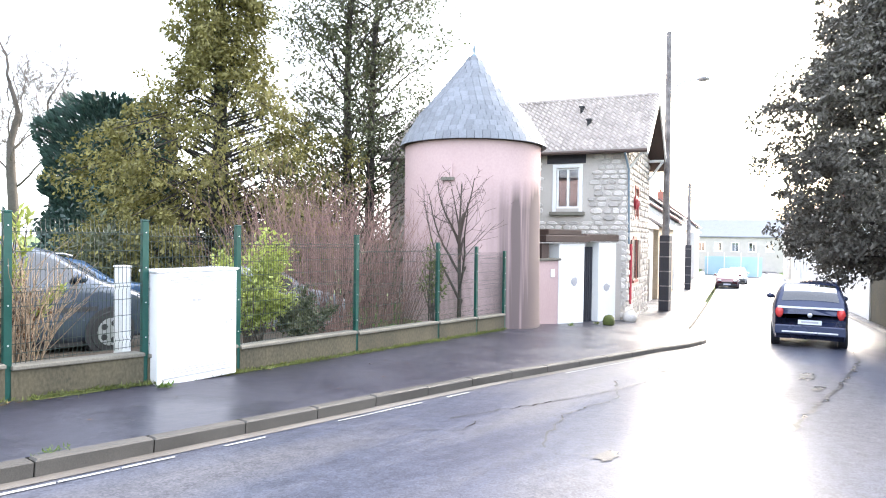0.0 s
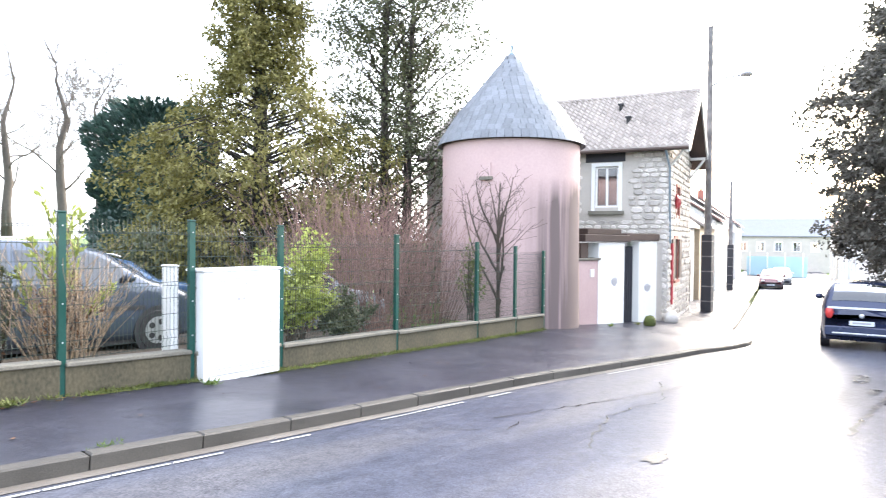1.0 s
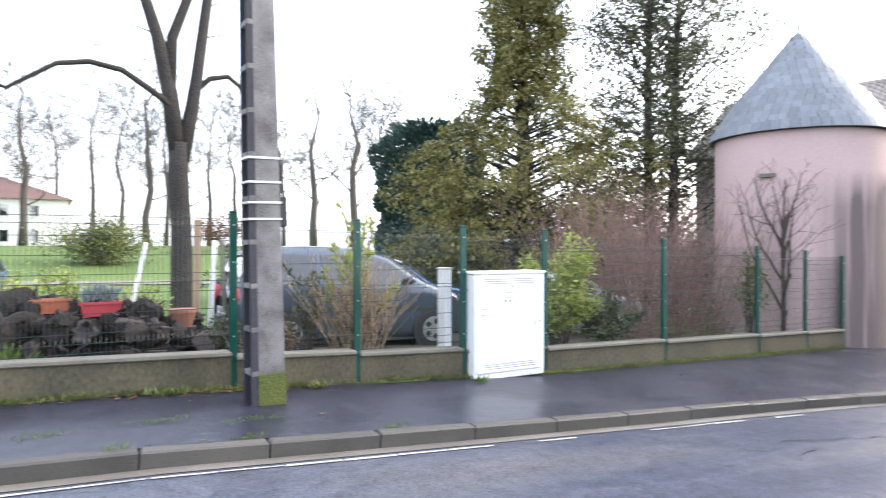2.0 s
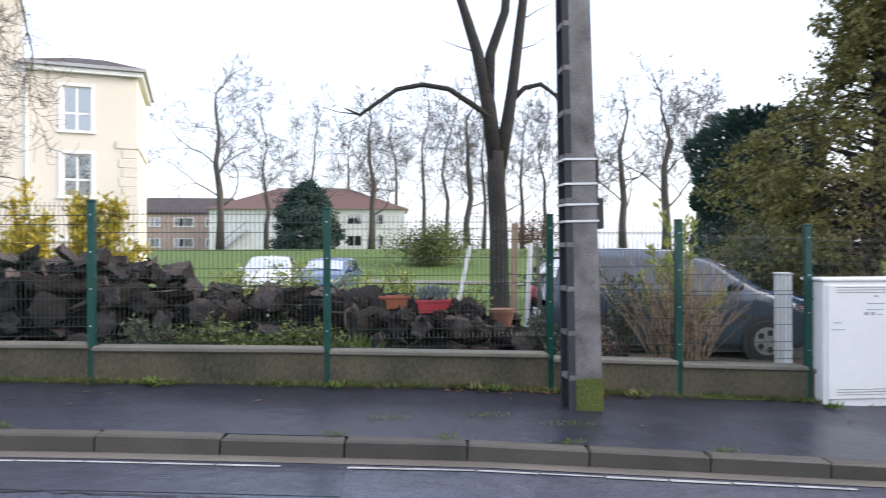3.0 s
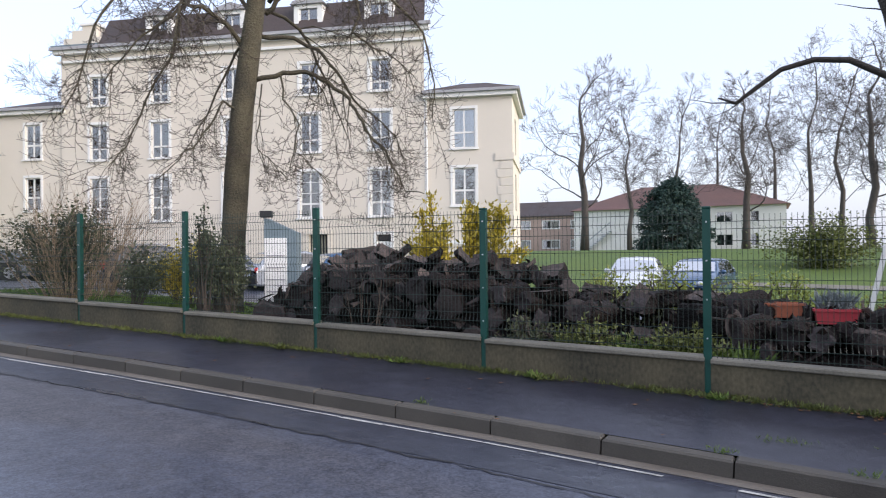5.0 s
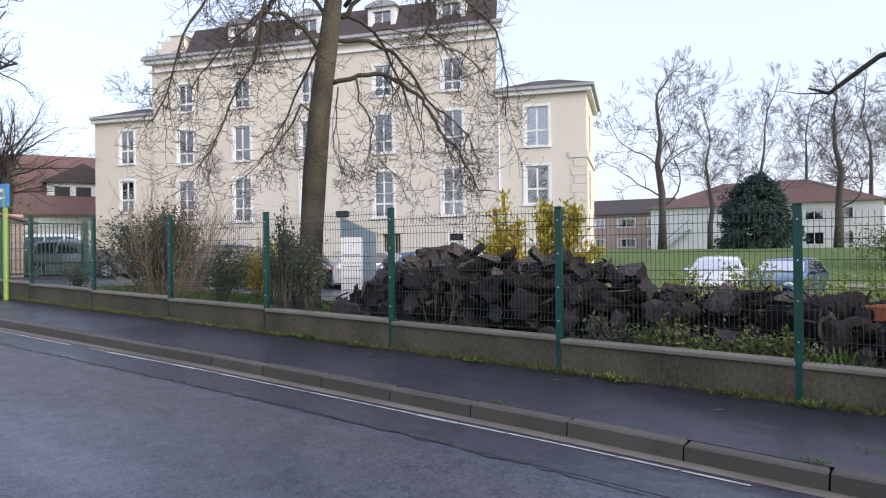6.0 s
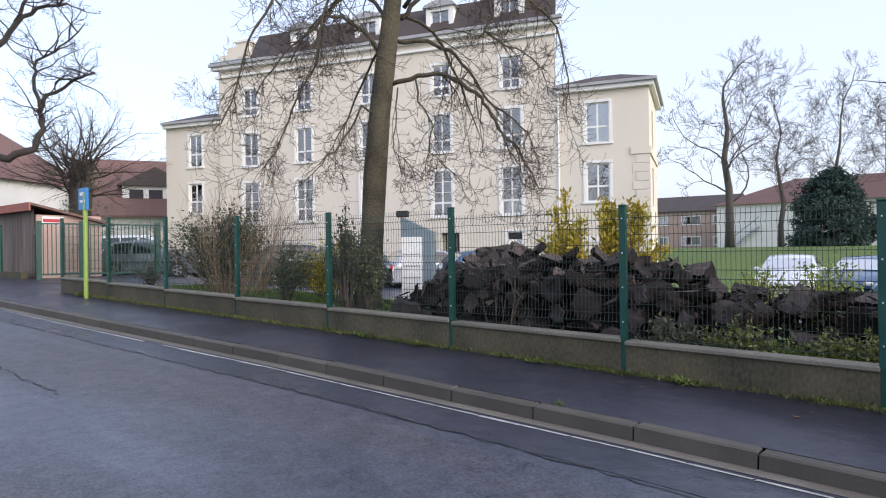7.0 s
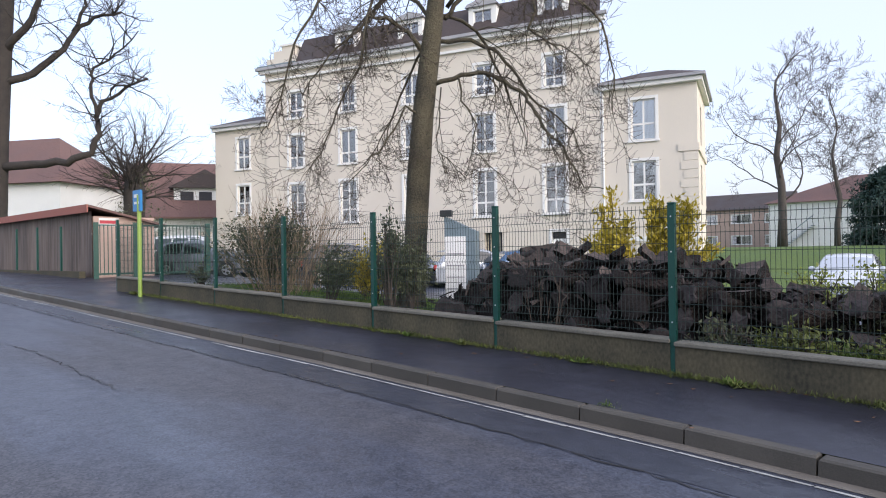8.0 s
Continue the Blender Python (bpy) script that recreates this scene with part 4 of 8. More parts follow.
part("wall", g.weld(), M["mortar"], house, "mortar-jointed rubble wall")
# added wall behind the windows, the darkness of the room painted on
part("room_divider", Geo().box(1.8, 1.9, 0.5, HL - 0.5, BASE, EV), M["interior"], house, "added inner wall with the room's darkness put into its colour")
# roof slabs with tile courses
OV = 0.65


def roof_side(sgn):
    g = Geo()
    x_e, x_r = (-0.35, HW / 2) if sgn < 0 else (HW + 0.35, HW / 2)
    z_e = EV - 0.12
    n, m_ = 17, 44
    y0, y1 = -OV, HL + 0.3
    for i in range(n):
        t0, t1 = i / n, (i + 1) / n
        xa, xb = x_e + (x_r - x_e) * t0, x_e + (x_r - x_e) * t1
        za, zb = z_e + (RZ - z_e) * t0, z_e + (RZ - z_e) * t1
        for j in range(m_):
            ya, yb = y0 + (y1 - y0) * j / m_, y0 + (y1 - y0) * (j + 1) / m_
            ym = (ya + yb) / 2
            up = 0.1
            pts = [(xa, ya, za + 0.06), (xa, ym, za + up + 0.06), (xa, yb, za + 0.06), (xb, ya, zb + 0.005), (xb, ym, zb + up), (xb, yb, zb + 0.005), (xa, ya, za - 0.01), (xa, yb, za - 0.01)]
            f = [(0, 1, 4, 3), (1, 2, 5, 4), (6, 7, 2, 1, 0)]
            g.add(pts, f if sgn > 0 else [tuple(reversed(q)) for q in f])
    return g


for s in (-1, 1):
    part("roof_tiles", roof_side(s), M["tile"], house, "grey-brown interlocking roof tiles", kind="stuff")
    x_e = -0.35 if s < 0 else HW + 0.35
    z_e = EV - 0.12
    part("roof_deck", Geo().prism([(x_e, z_e - 0.1), (HW / 2, RZ - 0.12), (HW / 2, RZ - 0.02), (x_e, z_e)], -OV + 0.02, HL + 0.28), M["timber"], house)
    part("bargeboard", Geo().prism([(x_e, z_e - 0.16), (HW / 2, RZ - 0.16), (HW / 2, RZ + 0.02), (x_e, z_e + 0.03)], -OV - 0.04, -OV + 0.018), M["white"], house, "pale painted bargeboard")
    xb = 0.35 if s < 0 else HW - 0.35
    zb = EV + 0.1
    br = Geo()
    br.tube([(xb, 0.0, zb - 0.75), (xb, -OV + 0.1, zb)], 0.05, 4).box(xb - 0.05, xb + 0.05, -OV + 0.05, 0, zb, zb + 0.1)
    part("bracket", br, M["white"], house, "painted timber roof bracket")
g = Geo().tube([(HW / 2, 0, RZ - 1.3), (HW / 2, -OV + 0.1, RZ - 0.45)], 0.05, 4).box(HW / 2 - 0.05, HW / 2 + 0.05, -OV + 0.05, 0, RZ - 0.5, RZ - 0.4)
part("bracket", g, M["white"], house, "painted timber roof bracket")
part("ridge", Geo().tube([(HW / 2, -OV, RZ + 0.03), (HW / 2, HL + 0.3, RZ + 0.03)], 0.1, 8), M["tile"], house)
for y, t in ((1.55, 0.45), (2.0, 0.72)):
    xx, zz = -0.35 + (HW / 2 + 0.35) * t, EV - 0.12 + (RZ - EV + 0.12) * t
    part("roof_vent", Geo().tube([(xx, y, zz), (xx - 0.02, y, zz + 0.22)], [0.07, 0.07], 8).box(xx - 0.12, xx + 0.1, y - 0.1, y + 0.1, zz + 0.22, zz + 0.27), M["trim"], house, "dark roof vent")
part("eaves_gutter", Geo().tube([(-0.42, -OV, EV - 0.16), (-0.42, HL, EV - 0.16)], 0.06, 6), M["timber"], house)
part("downpipe", Geo().tube([(-0.4, 0.05, EV - 0.2), (-0.06, -0.04, EV - 0.75), (0.1, -0.06, 1.6)], 0.04, 6), M["bluegrey"], house)
part("red_downpipe", Geo().tube([(0.62, -0.06, 1.6), (0.62, -0.06, -0.45)], 0.05, 6), M["redpaint"], house, "red painted lower pipe")
# front window faces -x, so it is built on a turned part
fw = part("front_window", Geo().box(-0.04, 0.02, 1.5, 1.62, 2.68, 4.32).box(-0.04, 0.02, 2.42, 2.54, 2.68, 4.32).box(-0.04, 0.02, 1.62, 2.42, 4.2, 4.32), M["white"], house, "white casement window with pale glass")
part("frame", Geo().box(0.06, 0.12, 1.62, 1.69, 2.8, 4.2).box(0.06, 0.12, 2.35, 2.42, 2.8, 4.2).box(0.056, 0.12, 1.98, 2.06, 2.8, 4.2).box(0.06, 0.12, 1.69, 2.35, 2.8, 2.87).box(0.06, 0.12, 1.69, 2.35, 4.13, 4.2), M["white"], fw)
part("pane", Geo().box(0.09, 0.1, 1.69, 2.35, 2.87, 4.13), M["glass"], fw)
part("curtain", Geo().box(0.2, 0.22, 1.69, 2.35, 2.87, 4.13), M["curtain"], fw)
part("sill", Geo().box(-0.14, 0.06, 1.42, 2.62, 2.56, 2.68), M["coping"], fw)
part("lintel", Geo().box(-0.03, 0.1, 1.4, 2.75, 4.35, 4.72), M["dark"], house, "dark painted lintel")
part("brick_band", Geo().box(-0.05, 0.02, 0.0, HL, EV - 0.12, EV - 0.02), M["brickred"], house)
gw = part("gable_window", Geo().box(1.4, 1.5, -0.03, 0.05, 0.3, 1.82).box(2.35, 2.45, -0.03, 0.05, 0.3, 1.82).box(1.5, 2.35, -0.03, 0.05, 1.75, 1.87).box(1.35, 2.5, -0.08, 0.1, 0.22, 0.3), M["brickred"], house, "small street window with brick surround")
part("pane", Geo().box(1.5, 2.35, 0.16, 0.17, 0.35, 1.75), M["glass"], gw)
for k in range(3):
    part("bar", Geo().box(1.68 + 0.22 * k, 1.71 + 0.22 * k, 0.05, 0.08, 0.35, 1.75), M["timber"], gw)
for u in (0.75, 2.45):
    part("shutter", Geo().box(u, u + 0.62, -0.07, -0.03, 0.35, 1.75, bev=0.01), M["timber"], gw, "brown wooden shutter")
gu = part("gable_opening", Geo().box(1.8, 1.9, -0.03, 0.05, 2.5, 3.7).box(2.6, 2.7, -0.03, 0.05, 2.5, 3.7).box(1.9, 2.6, -0.03, 0.05, 3.6, 3.7), M["brickred"], house, "upper gable opening with brick edge")
part("pane", Geo().box(1.9, 2.6, 0.16, 0.17, 2.6, 3.6), M["glass"], gu)
rf = Geo()
rf.blob((1.35, -0.12, 3.05), (0.2, 0.1, 0.24), 8, 5, 0.5, random.Random(3))
part("flower_basket", rf, M["redpaint"], house, "red flower basket hung on the gable")
# walls between tower and house: gate pillars, gate, lintel roof
GATE = Matrix.Translation((20.95, 6.4, 0)) @ Matrix.Rotation(math.atan2(-0.203, 0.979), 4, "Z")
gatewall = thing("gate_wall", GATE, "white rendered wall piers with old beams over a dark gate", "wall", kind="structure")
part("pier", Geo().box(-5.0, -3.66, 0.02, 0.42, BASE, 1.1), pink, gatewall, "low pink wall end")
part("pier", Geo().box(-3.66, -2.32, 0.0, 0.45, BASE, 1.6), M["white"], gatewall, "flaking white rendered pier")
part("pier", Geo().box(-1.5, -0.45, 0.0, 0.45, BASE, 1.64), M["white"], gatewall, "flaking white rendered pier")
part("pier", Geo().box(-0.45, 0.1, 0.05, 0.5, BASE, 1.6), M["mortar"], gatewall, "rough stone pier end")
part("pier_cap", Geo().box(-5.0, -3.6, -0.04, 0.48, 1.1, 1.17, bev=0.015), M["coping"], gatewall)
part("beam", Geo().box(-4.45, -2.15, -0.1, 0.55, 1.64, 1.85, bev=0.02), M["timber"], gatewall, "dark old timber beam")
part("beam", Geo().box(-4.2, -2.5, 0.0, 0.5, 1.85, 2.02, bev=0.02), M["timber"], gatewall, "dark old timber beam")
part("beam", Geo().box(-2.3, -0.4, -0.06, 0.5, 1.68, 1.9, bev=0.02), M["timber"], gatewall, "dark old timber beam")
for k in range(7):
    part("gate_bar", Geo().box(-2.3 + 0.112 * k, -2.22 + 0.112 * k, 0.2, 0.25, -1.1, 1.5), M["dark"], gatewall, "black gate board")
part("gate_rail", Geo().box(-2.31, -1.51, 0.25, 0.29, -0.7, -0.6).box(-2.31, -1.51, 0.25, 0.29, 1.2, 1.3), M["dark"], gatewall)
part("wall_mark", Geo().blob((-2.85, 0.0, 0.45), (0.16, 0.012, 0.13), 9, 5, 0.4, random.Random(4)), M["greyprint"], gatewall, "grey peeled spot on the render")
part("wall_mark", Geo().blob((-1.0, 0.0, 0.2), (0.2, 0.012, 0.12), 9, 5, 0.4, random.Random(5)), M["greyprint"], gatewall, "grey peeled spot on the render")
part("small_sign", Geo().box(-4.05, -3.88, -0.01, 0.018, 0.62, 0.85), M["white"], gatewall)
part("louvre", Geo().box(-4.45, -4.1, 0.05, 0.2, 1.17, 1.6), M["timber"], gatewall)
for i, (u, v, r) in enumerate([(-0.3, -0.2, 0.3), (-2.3, 0.15, 0.24)]):
    p = HOUSE @ Vector((u, v, 0))
    solo("boulder", Geo().blob((p.x, p.y, slope(p.x) + r * 0.4), (r, r * 0.8, r * 0.8), 9, 6, 0.2, random.Random(i)), M["stone_far"] if i == 0 else M["moss"], "rounded stone at the foot of the gate pier", "stone", smooth=True)


def stones(parent, spots, thick, limit):
    """Rubble stones: spots are (matrix, width, height); the first ones become parts, the rest one joined mesh."""
    r = random.Random(11)
    shapes = []
    for k in range(8):
        g = Geo()
        n = 7
        ring = []
        for i in range(n):
            t = 2 * math.pi * (i + 0.5 * r.random()) / n
            c, s = math.cos(t), math.sin(t)
            q = 1 / max(abs(c), abs(s)) ** 0.75
            ring.append((0.5 * c * q * r.uniform(0.86, 1.0), 0.5 * s * q * r.uniform(0.86, 1.0)))
        g.v = [(x, 0, z) for x, z in ring] + [(x * 0.8, -1.0, z * 0.8) for x, z in ring]
        g.f = [tuple(range(2 * n - 1, n - 1, -1))] + [(i, n + i, n + (i + 1) % n, (i + 1) % n) for i in range(n)]
        shapes.append(g)
    shared = [s.mesh("stone", M["stone"]) for s in shapes]
    rest = Geo()
    for i, (m, w, h) in enumerate(spots):
        k = r.randrange(8)
        mm = m @ Matrix.Diagonal((w, thick * r.uniform(0.5, 1.3), h, 1))
        if i < limit:
            ob = new("stone", shared[k])
            ob.parent = parent
            ob.matrix_basis = mm
        else:
            rest.add([mm @ Vector(p) for p in shapes[k].v], shapes[k].f)
    if rest.v:
        part("stonework", rest, M["stone_far"], parent, "pale rubble stonework", kind="stuff")


def stone_spots(u0, u1, z0, z1, holes, place, seed, top=None):
    r = random.Random(seed)
    out, z = [], z0
    while z < z1:
        h = r.uniform(0.15, 0.26)
        u = u0 - r.random() * 0.2
        while u < u1:
            w = r.uniform(0.2, 0.48)
            a, b = max(u, u0), min(u + w, u1)
            if b - a > 0.08 and not any(a < q[1] + 0.05 and b > q[0] - 0.05 and z < q[3] + 0.05 and z + h > q[2] - 0.05 for q in holes) and (top is None or z + h < top((a + b) / 2)):
                out.append((place @ Matrix.Translation(((a + b) / 2, 0, z + h / 2)), (b - a) * 0.95, h * 0.93))
            u += w
        z += h
    return out


turn_front = Matrix(((0, 1, 0, 0), (1, 0, 0, 0), (0, 0, 1, 0), (0, 0, 0, 1)))
spots = stone_spots(0, 3.6, -1.1, EV - 0.15, [(1.4, 2.75, 2.5, 4.75)], turn_front, 5)
spots_g = stone_spots(0, HW, -1.2, RZ - 0.3, [(0.75, 3.07, 0.2, 1.9), (1.8, 2.7, 2.5, 3.7)], Matrix.Identity(4), 6, lambda u: EV + (RZ - EV - 0.2) * (1 - abs(u - HW / 2) / (HW / 2)))
stones(house, spots + spots_g, 0.05, 290)


# ---- slates of the cone ----
r = random.Random(21)
rest, count = Geo(), 0
base = Geo().box(-0.5, 0.5, -0.016, 0.0, -0.5, 0.5)
slate_mesh = base.mesh("slate", M["slate"])
for i in range(17):
    z = 4.22 + 0.145 * i
    rad = lerp_table(z, cone)
    rad2 = lerp_table(z + 0.2, cone)
    n = max(6, int(2 * math.pi * rad / 0.2))
    tilt = math.atan2(rad - rad2, 0.2)
    for j in range(n):
        t = 2 * math.pi * (j + 0.5 * (i % 2)) / n
        rm = (rad + lerp_table(z + 0.19, cone)) / 2 + 0.022
        w = 2 * math.pi * rm / n * 0.97
        mm = Matrix.Rotation(t + math.pi / 2, 4, "Z") @ Matrix.Translation((0, -rm, z + 0.095)) @ Matrix.Rotation(-tilt + 0.1, 4, "X") @ Matrix.Diagonal((w, r.uniform(0.9, 1.6), 0.235, 1))
        facing = math.cos(t - math.radians(212)) > 0.05
        if facing and count < 295:
            ob = new("slate", slate_mesh)
            ob.parent = roof
            ob.matrix_basis = mm
            count += 1
        else:
            rest.add([mm @ Vector(p) for p in base.v], base.f)
part("slates", rest, M["slate_far"], roof, kind="stuff")


# ---- simple houses along the street and round the park ----
def gable_house(name, m, w, d, base, eave, ridge, wall, roof, label, windows=(), doors=(), overhang=0.3, chimney=None, along="x", group="", hip=0.0, frame="white"):
    """Local x along the front, y into the house, front at y = 0; windows (ua, ub, za, zb)."""
    h = thing(name, m, label, "house", group)
    g = wall_with_holes(Geo(), 0, w, base, eave, list(windows) + list(doors), 0.3)
    closed_shell(g, 0, w, d, base, eave, 0.3)
    if along == "x" and not hip:
        for x0 in (0.0, w - 0.3):
            pr = Geo().prism([(0, eave), (d, eave), (d / 2, ridge - 0.05)], 0, 0.3)
            g.add([(x0 + y, x, z) for x, y, z in pr.v], [tuple(reversed(f)) for f in pr.f])
    elif not hip:
        g.prism([(0, eave), (w, eave), (w / 2, ridge - 0.05)], 0, 0.3)
        g.prism([(0, eave), (w, eave), (w / 2, ridge - 0.05)], d - 0.3, d)
    part("wall", g.weld(), wall, h)
    o = overhang
    if hip:
        rg = Geo().add([(-o, -o, eave), (w + o, -o, eave), (w + o, d + o, eave), (-o, d + o, eave), (hip, d / 2, ridge), (w - hip, d / 2, ridge)], [(0, 1, 5, 4), (1, 2, 5), (2, 3, 4, 5), (3, 0, 4), (3, 2, 1, 0)])
    elif along == "x":
        pr = Geo().prism([(-o, eave - 0.05), (d / 2, ridge), (d + o, eave - 0.05), (d + o, eave + 0.1), (d / 2, ridge + 0.16), (-o, eave + 0.1)], -o, w + o)
        rg = Geo().add([(y, x, z) for x, y, z in pr.v], [tuple(reversed(f)) for f in pr.f])
    else:
        rg = Geo().prism([(-o, eave - 0.05), (w / 2, ridge), (w + o, eave - 0.05), (w + o, eave + 0.1), (w / 2, ridge + 0.16), (-o, eave + 0.1)], -o, d + o)
    part("roof", rg, roof, h)
    # added unseen wall, coloured dark in place of the shade indoors
    part("room_divider", Geo().box(0.4, w - 0.4, d * 0.5, d * 0.5 + 0.1, base, eave - 0.1), M["interior"], h, "added inner wall with the room's darkness put into its colour")
    for a, b, za, zb in windows:
        window(h, a, b, za, zb, 0.0, 0.0, (b - a) > 0.7, 0, 0.1, False, frame)
    for a, b, za, zb in doors:
        part("door", Geo().box(a, b, 0.1, 0.16, za, zb, bev=0.01), M["timber"], h)
    if chimney:
        cxx, cyy = chimney
        c = part("chimney", Geo().box(cxx - 0.3, cxx + 0.3, cyy - 0.3, cyy + 0.3, eave, ridge + 0.9), M["brickred"], h)
        part("chimney_pot", Geo().tube([(cxx, cyy, ridge + 0.9), (cxx, cyy, ridge + 1.2)], [0.13, 0.1], 8), M["terracotta"], c)
    return h


def street_m(s, v):
    return HOUSE @ Matrix.Translation((s, v, 0))


gable_house("stone_annex", street_m(6.2, 0.55), 6.8, 5.0, -1.9, 2.35, 4.35, M["stone_far"], M["tile"], "low stone annex with tiled roof beside the house", overhang=0.25, doors=[(4.5, 5.5, -1.4, 0.8)])
gable_house("ochre_barn", street_m(13.6, 0.35), 9.0, 5.5, -2.2, 2.45, 4.3, M["ochre"], M["tile"], "ochre rubble stone barn with tiled roof on the street", windows=[(5.5, 6.2, 0.5, 1.4)], overhang=0.25)
row = [(24.0, 7.0, 3.0, 5.4, "white", "red_roof", "white terraced house with a red-brown roof"), (31.5, 8.0, 3.4, 6.0, "white", "slate_roof", "white terraced house with dark roof"), (40.0, 8.5, 2.6, 5.0, "facade", "tile", "low cream terraced house"), (49.0, 9.0, 3.2, 6.0, "white", "red_roof", "white terraced house with a red-brown roof"), (58.5, 9.0, 2.8, 5.2, "pinkwall", "tile", "pinkish terraced house far down the street")]
for s, w, e, rd, wl_, rf_, lab in row:
    zb = slope(21 + s) - 0.3
    wn_ = [(a, a + 0.9, zb + 1.4, zb + 2.7) for a in (0.9, 3.2, 5.4)] + [(a, a + 0.9, zb + 3.6, zb + 4.8) for a in (0.9, 3.2, 5.4) if zb + 5.0 < e]
    gable_house("terraced_house", street_m(s, 0.6 + 0.25 * math.sin(s)), w, 7.0, zb - 0.6, e, rd, M[wl_], M[rf_], lab, windows=wn_, group="terraced houses", chimney=(1.0, 3.5))
part_row = [(30.0, 8.0, 2.6, 5.0, "white", "slate_roof", "white house with dark roof across the street"), (40.0, 9.0, 3.0, 5.6, "white", "tile", "white house with tiled roof across the street"), (51.0, 9.0, 3.2, 5.8, "facade", "red_roof", "cream house across the street")]
for s, w, e, rd, wl_, rf_, lab in part_row:
    zb = slope(21 + s) - 0.2
    wn_ = [(a, a + 0.9, zb + 1.4, zb + 2.8) for a in (0.9, 3.4, 5.8)]
    gable_house("street_house", street_m(s + w, -8.4) @ Matrix.Rotation(math.pi, 4, "Z"), w, 7.0, zb - 0.6, e, rd, M[wl_], M[rf_], lab, windows=wn_, group="houses across the street", chimney=(6.0, 3.5))
# end of the street
gable_house("end_building", street_m(92, 6) @ Matrix.Rotation(-math.pi / 2, 4, "Z"), 18, 9, -4.0, 2.5, 5.3, M["mortar"], M["slate_far"], "grey stone building with a slate roof closing the street", windows=[(a, a + 1.0, 0.2, 1.6) for a in (1.5, 4, 6.5, 9, 11.5, 14)])
hb = thing("site_hoarding", street_m(66, -6.5), "pale blue hoarding across the end of the street", "hoarding")
part("panel", Geo().box(0, 0.1, 0, 6.5, -2.7, -0.1), M["bluehoarding"], hb)
for k in range(4):
    part("post", Geo().box(-0.06, 0.0, 0.4 + 1.9 * k, 0.5 + 1.9 * k, -2.7, 0.4), M["white"], hb)
# walls across the street, under the conifer
far_wall = thing("street_wall", street_m(0, 0), "pale rendered garden wall along the far pavement", "wall", kind="structure")
for s0, s1, top, mt in [(-26.0, -2.0, 1.5, "wall_conc"), (-2.0, 8.0, 1.2, "wall_conc"), (8.0, 18.0, 0.95, "white"), (18.0, 29.8, 0.8, "white")]:
    yv = -8.2 if s0 >= -2 else -8.9
    zb = slope(21 + s1) - 0.6
    part("wall_panel", Geo().box(s0, s1 - 0.35, yv - 0.25, yv, zb, top), M[mt], far_wall)
    part("coping", Geo().box(s0, s1 - 0.3, yv - 0.3, yv + 0.05, top, top + 0.07, bev=0.015), M["coping"], far_wall)
    part("pillar", Geo().box(s1 - 0.35, s1, yv - 0.3, yv + 0.05, zb, top + 0.25, bev=0.015), M["white"], far_wall)


def lamp_pole(m, height, arm, label):
    p = thing("street_lamp", m, label, "street lamp")
    part("pole", Geo().tube([(0, 0, 0), (0, 0, height)], [0.17, 0.1], 8), M["pole"], p)
    part("footing", Geo().box(-0.2, 0.2, -0.2, 0.2, -0.1, 3.2, bev=0.02), M["dark"], p, "dark boxed lower part of the pole")
    for k in range(5):
        part("band", Geo().box(-0.21, 0.21, -0.21, 0.21, 0.5 + 0.6 * k, 0.55 + 0.6 * k), M["pole"], p)
    if arm:
        a = part("arm", Geo().tube([(0, 0, height - 2.4), (0.4, -0.5, height - 2.0), (0.8, -1.0, height - 1.9)], 0.035, 6), M["steel"], p)
        part("lamp_head", Geo().blob((0.95, -1.15, height - 1.86), (0.3, 0.26, 0.09), 10, 6), M["greyprint"], a, "grey lamp head", smooth=True)
    return p


lamp_pole(pose(26.9, 6.55, slope(26.9) - 0.1, 0, -0.5, 0), 11.5, True, "tall grey concrete street lamp pole beside the house")
lamp_pole(street_m(26, -0.4) @ pose(0, 0, slope(47) - 0.1), 7.5, False, "slim concrete pole far down the street")
# overhead lines on the street
for a, b, sag in [((26.9, 6.55, 9.6), (46.5, 10.2, 5.4), 0.4), ((26.9, 6.55, 9.2), (1.4, 6.4, 8.7), 0.7)]:
    a, b = Vector(a), Vector(b)
    solo("overhead_cable", Geo().tube([a.lerp(b, t / 10) - Vector((0, 0, sag * 4 * (t / 10) * (1 - t / 10))) for t in range(11)], 0.012, 4), M["trim"], "thin black overhead cable between the poles", "cable")

# ---- houses across the park ----
x, y = -24.2, 87.0
wins_u = [(12.0 + 2.9 * k, 13.9 + 2.9 * k, 4.9, 6.2) for k in range(4)]
wins_d = [(12.0 + 2.9 * k, 13.9 + 2.9 * k, 2.0, 3.4) for k in range(4)]
gable_house("white_villa", pose(x, y, 0), 25.5, 12, 1.0, 6.9, 10.2, M["white"], M["red_roof"], "long white two-storey building with red-brown hipped roof", windows=wins_u + wins_d, hip=8.0, overhang=0.5)
ew = thing("outside_stair", pose(-21.5, 86.2, 1.6), "grey metal outside staircase on the white building", "staircase")
for k in range(12):
    part("tread", Geo().box(-0.9 + 0.27 * k, -0.6 + 0.27 * k, 0, 0.8, 0.22 * k, 0.22 * k + 0.06), M["bluegrey"], ew)
part("rail", Geo().tube([(-0.9, 0, 1.0), (2.4, 0, 3.7)], 0.05, 5), M["bluegrey"], ew)
